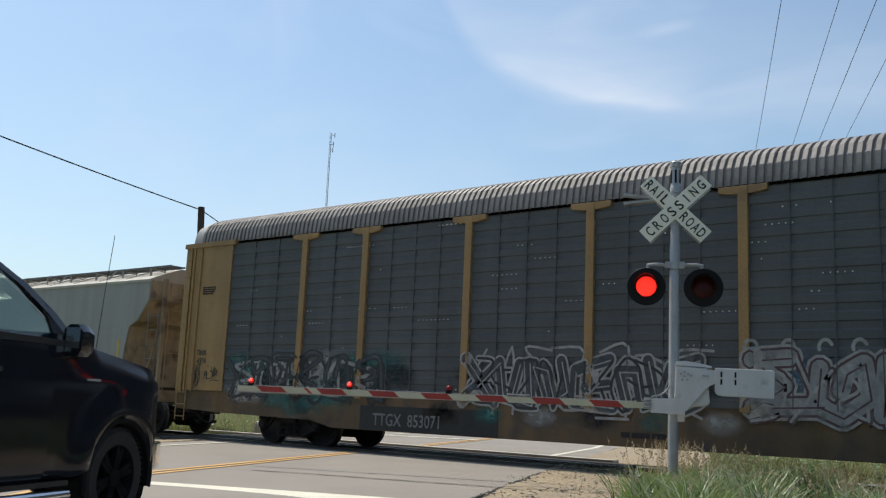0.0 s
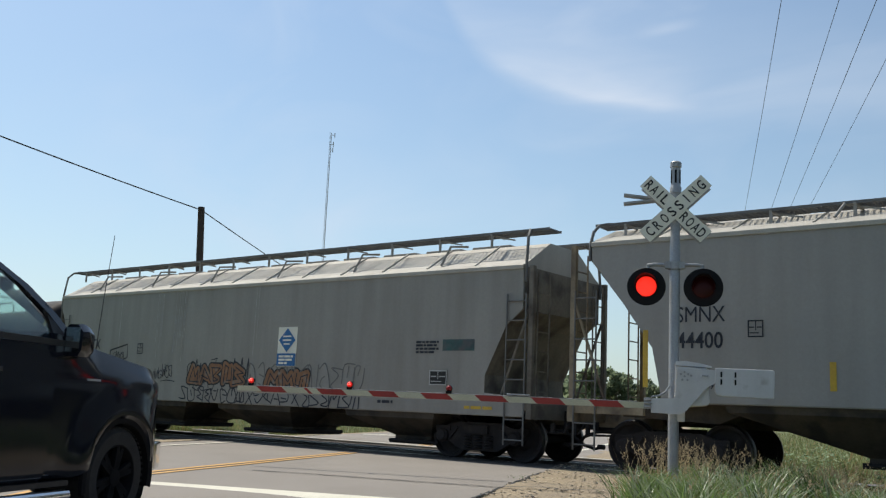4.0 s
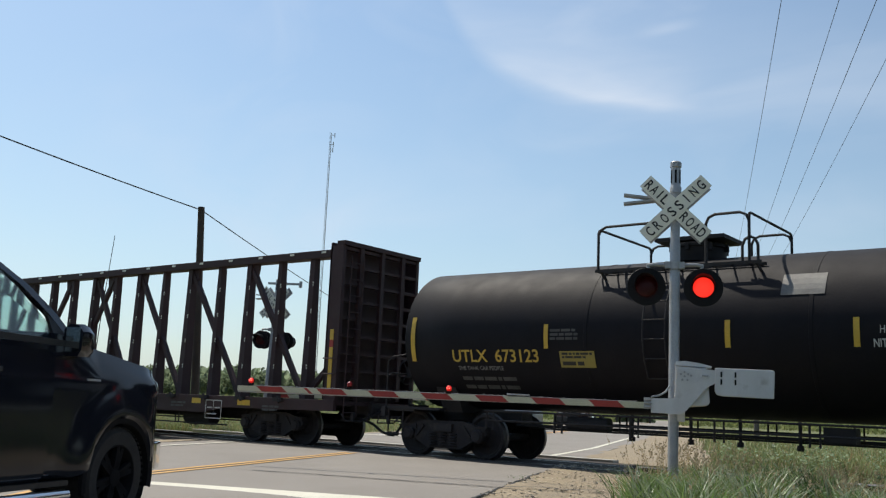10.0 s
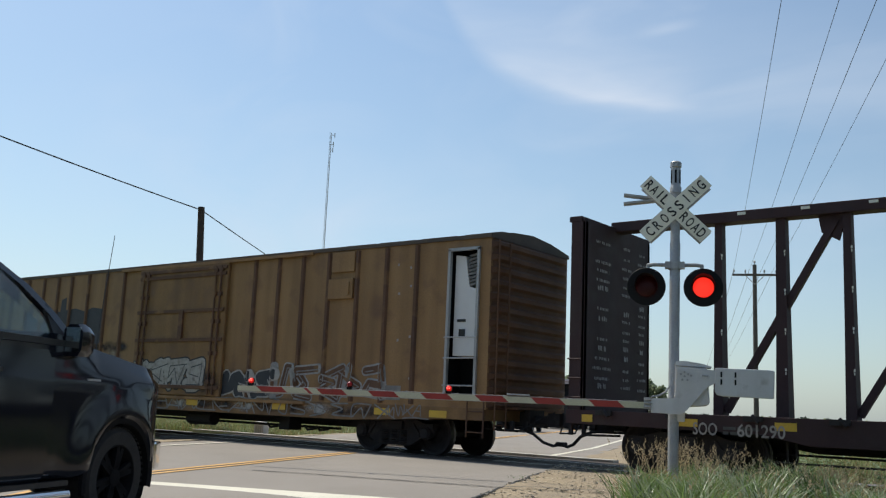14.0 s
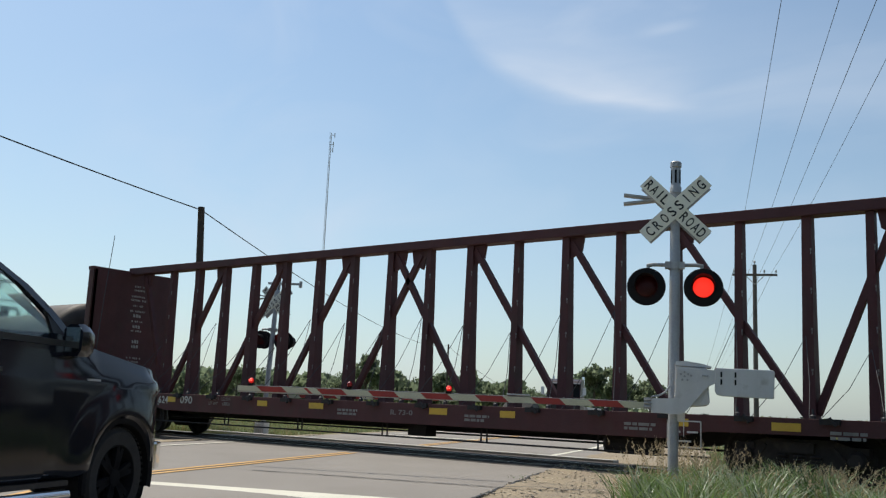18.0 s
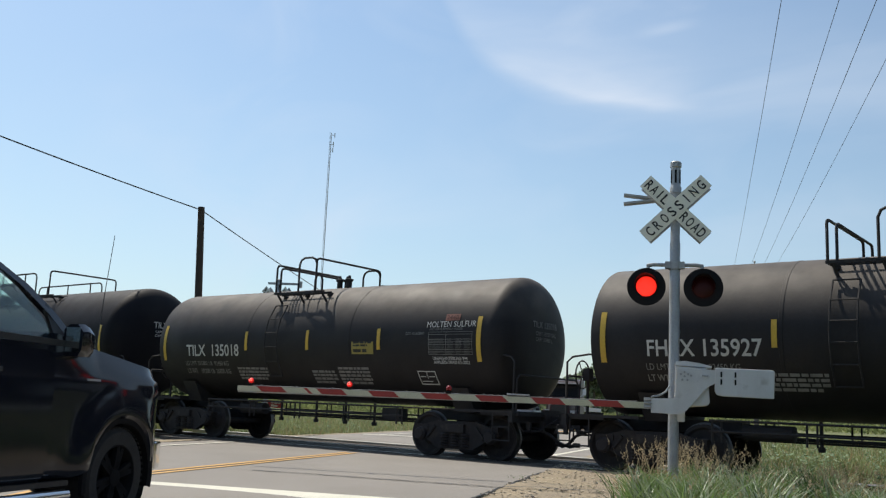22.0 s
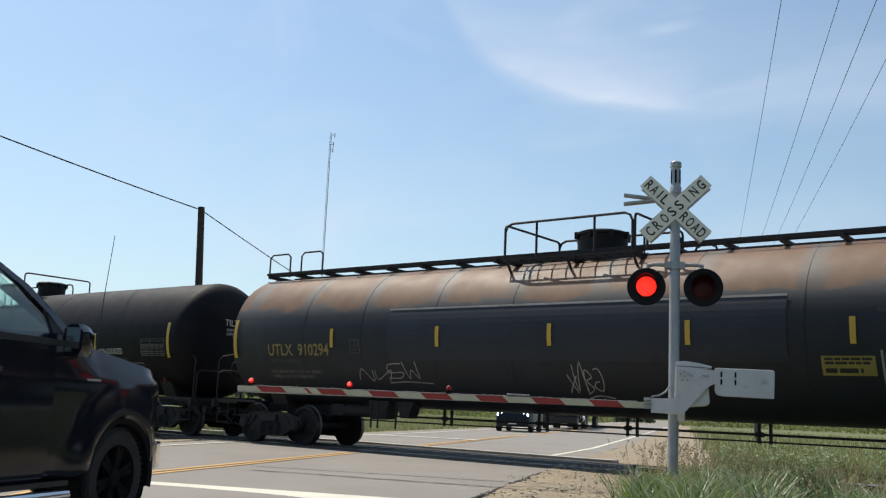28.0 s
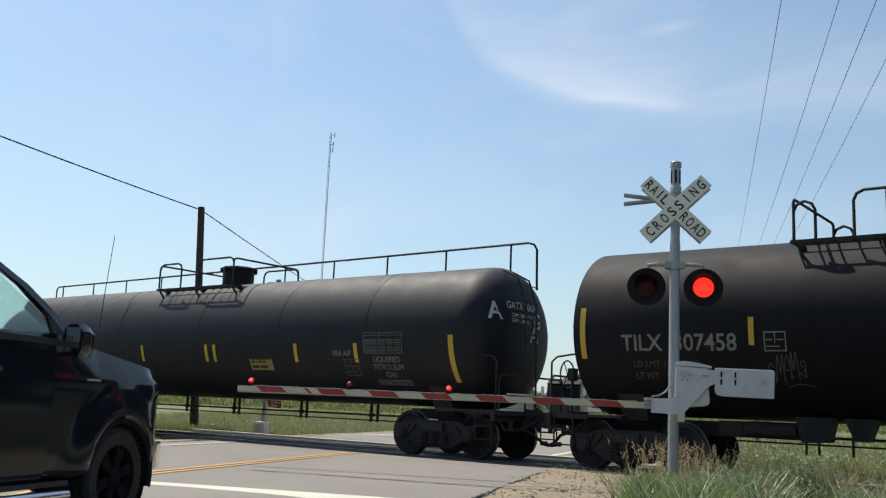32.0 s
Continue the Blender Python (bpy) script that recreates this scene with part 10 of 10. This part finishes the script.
    for s in (-1, 1):
        for nm, (xa, za), (xb, zz), t in (("a_pillar", A0, A1, 0.075), ("b_pillar", (-1.92, zb), (-1.92, zr - 0.04), 0.075), ("c_pillar", C0, C1, 0.16)):
            bm = bmesh.new()
            secs = []
            for f in (0.0, 0.33, 0.66, 1.0):
                x, z, w = xa + (xb - xa) * f, za + (zz - za) * f + (0.055 * math.sin(math.pi * f) if nm == "a_pillar" else 0), wb + (wr - wb) * f
                secs.append([(x - t, s * (w + 0.005), z), (x + t * 0.5, s * (w - 0.01), z + 0.01), (x + t * 0.4, s * (w - 0.09), z + 0.01), (x - t * 0.9, s * (w - 0.06), z)])
            loft(bm, secs)
            part(nm, bm, TRUCK_PAINT if nm != "b_pillar" else TRIM_BLACK, car, smooth=True)
        bm = bmesh.new()
        prism(bm, [(-2.85, zb + 0.0), (-0.62, zb - 0.02), (-0.66, zb + 0.03), (-2.85, zb + 0.045)], s * (wb - 0.01), s * (wb + 0.03))
        part("belt_moulding", bm, TRIM_BLACK, car)
        # sail panel that carries the mirror
        for (x0, x1, x2, x3), in (((-1.86, -0.84, -1.42, -1.86),), ((-2.70, -1.98, -1.98, -2.60),)):
            bm = bmesh.new()
            p = [(x0, s * (wb - 0.015), zb + 0.03), (x1, s * (wb - 0.015), zb + 0.02), (x2, s * (wr + 0.02), zr - 0.10), (x3, s * (wr + 0.02), zr - 0.07)]
            q = [(a, b - s * 0.006, c) for a, b, c in p]
            loft(bm, [p, q])
            g = part("side_glass", bm, TINT, car, "lightly tinted side window")
            g.visible_shadow = False
        bm = bmesh.new()
        p = [(-0.90, s * (wb - 0.002), zb + 0.02), (-0.72, s * (wb - 0.002), zb + 0.02), (-0.98, s * (wb - 0.06), zb + 0.22)]
        q = [(a, b - s * 0.03, c) for a, b, c in p]
        loft(bm, [p, q])
        part("mirror_sail", bm, TRIM_BLACK, car)
        bm = bmesh.new()
        loft(bm, [[(x - 0.022, s * w, z), (x + 0.022, s * w, z), (x + 0.022, s * (w - 0.03), z), (x - 0.022, s * (w - 0.03), z)] for x, w, z in ((-0.93, wb + 0.004, zb + 0.01), (-1.0, wb - 0.09, zb + 0.30))])
        part("quarter_divider", bm, TRIM_BLACK, car)
    for nm, pts in (("windscreen", [(-0.60, -0.86, zb), (-0.60, 0.86, zb), (-1.52, 0.70, zr - 0.06), (-1.52, -0.70, zr - 0.06)]), ("rear_glass", [(-2.84, -0.8, zb), (-2.84, 0.8, zb), (-2.68, 0.68, zr - 0.08), (-2.68, -0.68, zr - 0.08)])):
        bm = bmesh.new()
        loft(bm, [pts, [(a - 0.006, b, c) for a, b, c in pts]])
        g = part(nm, bm, TINT, car, "clear windscreen" if nm == "windscreen" else "")
        g.visible_shadow = False
    # cabin: dash, seats, wheel, inner mirror
    bm = bmesh.new()
    prism(bm, [(-0.62, 1.0), (-0.62, 1.45), (-0.95, 1.48), (-1.12, 1.37), (-1.10, 1.0)], -0.88, 0.88)
    part("dashboard", bm, CABIN, car, bevel=0.02)
    for y in (-0.42, 0.42):
        for x0 in (-1.75, -2.55):
            bm = bmesh.new()
            box(bm, (x0 + 0.1, y, 1.07), (0.52, 0.52, 0.16))
            box(bm, (x0 - 0.16, y, 1.37), (0.14, 0.50, 0.62), Matrix.Rotation(radians(-12), 3, "Y"))
            box(bm, (x0 - 0.25, y, 1.77), (0.10, 0.27, 0.19))
            part("seat", bm, CABIN, car, bevel=0.03)
    bm = bmesh.new()
    pipe(bm, [(-1.18 + 0.06 * math.sin(a), 0.42 + 0.19 * math.cos(a), 1.38 + 0.18 * math.sin(a)) for a in [i * math.pi / 10 for i in range(21)]], 0.016, 8, caps=False)
    rod(bm, (-1.18, 0.42, 1.38), (-1.05, 0.42, 1.31), 0.05)
    part("steering_wheel", bm, TRIM_BLACK, car)
    bm = bmesh.new()
    box(bm, (-1.30, 0, 1.93), (0.03, 0.24, 0.07))
    part("inner_mirror", bm, TRIM_BLACK, car)
    bm = bmesh.new()
    box(bm, (-1.72, 0, 1.07), (2.2, 1.7, 0.04))
    part("cabin_floor", bm, CABIN, car)
    # door mirrors
    for s in (-1, 1):
        bm = bmesh.new()
        secs = []
        for x, k in ((-0.66, 0.72), (-0.70, 0.92), (-0.80, 1.0), (-0.875, 0.98)):
            y0, y1, z0, z1 = 0.965, 0.965 + 0.172 * k, 1.395 + 0.02 * (1 - k), 1.395 + 0.255 * k
            secs.append([(x, s * y0, z0 + 0.03), (x, s * (y0 + 0.04), z0), (x, s * (y1 - 0.03), z0), (x, s * y1, z0 + 0.05), (x, s * y1, z1 - 0.06), (x, s * (y1 - 0.05), z1), (x, s * (y0 + 0.05), z1), (x, s * y0, z1 - 0.04)])
        loft(bm, secs)
        box(bm, (-0.80, s * 0.98, 1.43), (0.10, 0.12, 0.07))
        mir = part("door_mirror", bm, TRUCK_PAINT, car, "black door mirror", smooth=True)
        bm = bmesh.new()
        box(bm, (-0.879, s * 1.052, 1.525), (0.006, 0.125, 0.19))
        part("mirror_glass", bm, MIRROR_M, mir, "reflecting mirror glass")
    # front: grille, lamps, bumper; side step; aerial; bonnet line
    bm = bmesh.new()
    box(bm, (0.825, 0, 0.98), (0.07, 1.25, 0.42))
    for k in range(4):
        box(bm, (0.865, 0, 0.85 + k * 0.10), (0.03, 1.2, 0.03))
    part("grille", bm, TRIM_BLACK, car)
    for s in (-1, 1):
        bm = bmesh.new()
        prism(bm, [(0.55, s * 0.955), (0.70, s * 0.895), (0.80, s * 0.80), (0.845, s * 0.66), (0.78, s * 0.64), (0.52, s * 0.90)], 0.92, 1.18, "xy")
        part("headlamp", bm, LAMP_CLEAR, car, "clear headlamp", bevel=0.01)
        bm = bmesh.new()
        prism(bm, [(0.50, s * 0.985), (0.62, s * 0.985), (0.86, s * 0.88), (0.97, s * 0.60), (0.99, 0.0), (0.88, 0.0), (0.86, s * 0.55), (0.78, s * 0.78), (0.50, s * 0.93)], 0.45, 0.70, "xy")
        part("bumper", bm, CHROME, car, "bright chrome front bumper", bevel=0.015)
        bm = bmesh.new()
        rod(bm, (-0.72, s * 1.02, 0.335), (-2.9, s * 1.02, 0.335), 0.045, 12)
        for x in (-0.9, -1.8, -2.7):
            rod(bm, (x, s * 1.02, 0.335), (x, s * 0.7, 0.45), 0.03, 8)
        part("side_step", bm, CHROME, car, "bright tubular side step", smooth=True)
        bm = bmesh.new()
        prism(bm, [(-0.66, 0.44), (-0.66, 0.40), (-2.85, 0.40), (-2.85, 0.44)], s * 0.93, s * 0.99)
        part("rocker_trim", bm, TRIM_BLACK, car)
    bm = bmesh.new()
    lathe(bm, [(1.38, 0.03), (1.42, 0.025), (1.44, 0.010)], (-0.32, -0.88, 0), "z", 10)
    pipe(bm, [(-0.32, -0.88, 1.42), (-0.29, -0.89, 1.92), (-0.24, -0.90, 2.47)], 0.0045, 5, 0.0028)
    part("aerial", bm, WIRE, car, "thin whip aerial", smooth=True)
    for s in (-1, 1):
        bm = bmesh.new()
        box(bm, (-0.48, s * 1.006, 1.225), (0.17, 0.012, 0.018))
        part("fender_badge", bm, LAMP_CLEAR, car, "small bright wing badge")
    for x in (0.0, -3.68):
        for s in (-1, 1):
            wheel_parts(car, x, s * 0.855, R, 0.27, 6, ARCH_BLACK, s)
    return car


def suv():
    car = thing("suv", "dark blue crossover with lit white running lights facing the crossing", "car")
    W = 0.95
    bm = bmesh.new()
    secs = []
    for x, zb, zt, w in ((2.25, 0.42, 0.78, 0.66), (2.15, 0.30, 0.98, 0.82), (1.8, 0.26, 1.06, 0.93), (1.2, 0.26, 1.12, W), (0.9, 0.28, 1.14, W), (-1.9, 0.30, 1.16, W), (-2.3, 0.4, 1.08, 0.88)):
        secs.append(ring(x, w, zb, zt - 0.26, zt, 0.03, 0.92))
    loft(bm, secs)
    part("body", bm, SUV_PAINT, car, smooth=True)
    bm = bmesh.new()
    secs = []
    for x, z, w in ((0.95, 1.13, 0.84), (0.1, 1.66, 0.62), (-1.3, 1.70, 0.62), (-2.15, 1.15, 0.80)):
        secs.append([(x, -w, z), (x, -w * 0.5, z + 0.03), (x, w * 0.5, z + 0.03), (x, w, z), (x, w * 1.2 if z > 1.3 else w, 1.12), (x, -w * 1.2 if z > 1.3 else -w, 1.12)])
    loft(bm, secs)
    part("cabin_glass", bm, BLACK_M, car, "dark glass cabin", smooth=True)
    bm = bmesh.new()
    box(bm, (-0.6, 0, 1.72), (1.5, 1.2, 0.05))
    part("roof", bm, SUV_PAINT, car, bevel=0.02)
    bm = bmesh.new()
    box(bm, (2.20, 0, 0.52), (0.10, 1.2, 0.24))
    part("grille", bm, TRIM_BLACK, car)
    for s in (-1, 1):
        bm = bmesh.new()
        box(bm, (2.08, s * 0.66, 0.86), (0.16, 0.34, 0.14))
        lamp = part("headlamp", bm, LAMP_CLEAR, car, bevel=0.02)
        bm = bmesh.new()
        for dy in (-0.09, 0.09):
            lathe(bm, [(0.0, 0.035), (0.02, 0.06), (0.03, 0.055), (0.03, 0.035)], (2.155, s * 0.66 + dy, 0.86), "x", 16)
        part("running_light", bm, LAMP_ON, lamp, "glowing white ring light")
        bm = bmesh.new()
        box(bm, (0.75, s * 1.05, 1.18), (0.14, 0.18, 0.13))
        part("door_mirror", bm, SUV_PAINT, car, bevel=0.02)
        for x in (1.42, -1.42):
            wheel_parts(car, x, s * 0.82, 0.36, 0.23, 5, GALV, s)
    bm = bmesh.new()
    box(bm, (2.255, 0, 0.44), (0.012, 0.42, 0.13))
    part("plate", bm, SIGN_WHITE, car, "white number plate")
    return car


def semi():
    car = thing("semi_truck", "maroon and chrome tractor unit with trailer waiting beyond the crossing", "lorry")
    bm = bmesh.new()
    secs = [ring(x, w, 0.55, zt - 0.5, zt, 0.04, 0.9) for x, w, zt in ((2.9, 0.62, 1.75), (2.7, 0.75, 1.95), (1.2, 0.85, 2.1), (0.9, 1.1, 2.15))]
    loft(bm, secs)
    part("bonnet", bm, SEMI_PAINT, car, smooth=True)
    bm = bmesh.new()
    prism(bm, [(0.95, 0.7), (0.95, 2.15), (0.55, 3.0), (0.3, 3.15), (-1.9, 3.25), (-1.9, 0.7)], -1.15, 1.15)
    part("cab", bm, SEMI_PAINT, car, bevel=0.06)
    bm = bmesh.new()
    prism(bm, [(0.6, 3.05), (0.2, 3.25), (-1.0, 3.42), (-1.9, 3.45), (-1.9, 3.15), (0.3, 3.15)], -1.12, 1.12)
    part("air_deflector", bm, SEMI_PAINT, car, bevel=0.06)
    bm = bmesh.new()
    bm.faces.new([bm.verts.new(p) for p in ((0.985, -1.08, 2.18), (0.985, 1.08, 2.18), (0.58, 1.04, 3.02), (0.58, -1.04, 3.02))])
    part("windscreen", bm, BLACK_M, car, "dark windscreen")
    bm = bmesh.new()
    box(bm, (0.85, 0, 3.05), (0.5, 2.2, 0.05), Matrix.Rotation(radians(10), 3, "Y"))
    part("sun_visor", bm, TRIM_BLACK, car)
    bm = bmesh.new()
    box(bm, (2.93, 0, 1.30), (0.06, 1.05, 0.85))
    part("grille", bm, TRIM_BLACK, car, "tall dark grille")
    bm = bmesh.new()
    box(bm, (3.0, 0, 0.60), (0.25, 2.4, 0.40))
    part("bumper", bm, TRIM_BLACK, car, bevel=0.05)
    for s in (-1, 1):
        bm = bmesh.new()
        lathe(bm, [(1.2, 0.09), (3.4, 0.09), (3.65, 0.075), (3.65, 0.0)], (-2.05, s * 1.05, 0), "z", 12)
        part("exhaust_stack", bm, CHROME, car, smooth=True)
        bm = bmesh.new()
        box(bm, (2.75, s * 0.85, 1.15), (0.2, 0.30, 0.2))
        part("headlamp", bm, LAMP_CLEAR, car, bevel=0.02)
        bm = bmesh.new()
        box(bm, (0.9, s * 1.42, 2.55), (0.12, 0.22, 0.5))
        rod(bm, (0.9, s * 1.42, 2.3), (0.8, s * 1.1, 2.2), 0.03)
        part("door_mirror", bm, REEFER_WHITE, car, bevel=0.02)
        bm = bmesh.new()
        secs = [[(2.0 + 0.75 * math.cos(a), s * y, 0.55 + 0.72 * math.sin(a)) for a in [radians(180 * i / 12) for i in range(13)]] for y in (0.75, 1.2)]
        loft(bm, secs, closed=False, ends=False)
        part("front_wing", bm, SEMI_PAINT, car, smooth=True)
        bm = bmesh.new()
        rod(bm, (-0.2, s * 0.95, 0.75), (-1.6, s * 0.95, 0.75), 0.32, 18)
        part("fuel_tank", bm, CHROME, car, smooth=True)
        for x in (2.0, -3.2, -4.5, -12.0, -13.3):
            wheel_parts(car, x, s * 1.0, 0.5, 0.32, 8, GALV, s)
    bm = bmesh.new()
    box(bm, (-1.5, 0, 0.85), (9.0, 0.9, 0.25))
    part("chassis", bm, FRAME_BLACK, car)
    bm = bmesh.new()
    box(bm, (-9.5, 0, 1.42), (12.0, 2.5, 0.28))
    part("flat_trailer", bm, TRAILER_M, car, "low grey flat trailer", bevel=0.02)
    return car


pickup()
SUV = suv()
SEMI = semi()


def vehicles_move():
    away = math.degrees(math.atan2(-ROAD.y, -ROAD.x))

    def place(b, a):
        p = road(a, b)
        return pose(p.x, p.y, 0.0, 0, 0, away)
    walk(SUV, [(0.0, place(-1.55, 112)), (2.0, place(-1.55, 92)), (4.0, place(-1.55, 73)), (5.5, place(-1.55, 60)), (6.5, place(-1.55, 50)), (7.5, place(-1.55, 40)), (8.3, place(-1.55, 34)), (9.0, place(-1.55, 31.3)), (9.6, place(-1.55, 31.0)), (32.0, place(-1.55, 31.0))])
    walk(SEMI, [(0.0, place(-1.9, 330)), (4.0, place(-1.9, 240)), (7.0, place(-1.9, 140)), (9.0, place(-1.9, 80)), (9.8, place(-1.4, 60)), (10.5, place(-1.2, 50.5)), (11.2, place(-1.1, 47.6)), (11.8, place(-1.1, 47.0)), (32.0, place(-1.1, 47.0))])


# ---- motion ----
def flash(lens, half, lead=0.0, window=None):
    """A lens that turns its lit face out for its half of the beat, and its dark face for the other."""
    base = lens.matrix_basis.copy()
    beat, start = 1.0442, 0.233
    a, b = window or ((0.0, 0.50) if half == "right" else (0.535, 0.989))

    def lit(t):
        return a <= (t + lead - start) % beat <= b
    step = 1 / 30
    state = [0 if lit(i * step) else 178 for i in range(961)]
    rows = [(0.0, base @ pose(0, 0, 0, 0, 0, state[0]))]
    for i in range(3, 959):
        if state[i] != state[i - 1]:
            k = i + (1 if i % 30 == 1 else 0)
            for back, f in ((2, 0.0), (1, 0.5), (0, 1.0)):
                rows.append(((k - back) * step, base @ pose(0, 0, 0, 0, 0, state[i - 1] + (state[i] - state[i - 1]) * f)))
    walk(lens, rows + [(32.0, base @ pose(0, 0, 0, 0, 0, state[958]))])


def motions():
    times = [2.0 * k for k in range(17)]
    for ob, xc in TRAIN:
        walk(ob, [(t, pose(xc + gone(t), TRACK, 0)) for t in times])
    flash(near_lamps[0], "left")
    flash(near_lamps[1], "right")
    # the far lamps light for a shorter part of the beat
    flash(far_lamps[0], "left", window=(0.75, 1.02))
    flash(far_lamps[1], "right", window=(0.0, 0.27))
    flash(near_bulbs[1], "left", 0.09)
    flash(near_bulbs[2], "right", 0.09)
    # wheels roll with the train; all wheelsets of one place in a bogie share one action
    rolls = [0.0]
    t = 0.0
    while t < 32.0 - 0.001:
        t = min(t + 0.0667, 32.0)
        rolls.append(t)
    for k in (0, 1):
        first = WHEELSETS[k][0]
        home = first.matrix_basis.translation.copy()
        walk(first, [(q, pose(*home, 0, math.degrees(gone(q) - gone(0)) / 0.457, 0)) for q in rolls])
        for other in WHEELSETS[k][1:]:
            other.rotation_mode = "QUATERNION"
            ad = other.animation_data_create()
            ad.action = first.animation_data.action
            ad.action_slot = first.animation_data.action_slot
    vehicles_move()


motions()
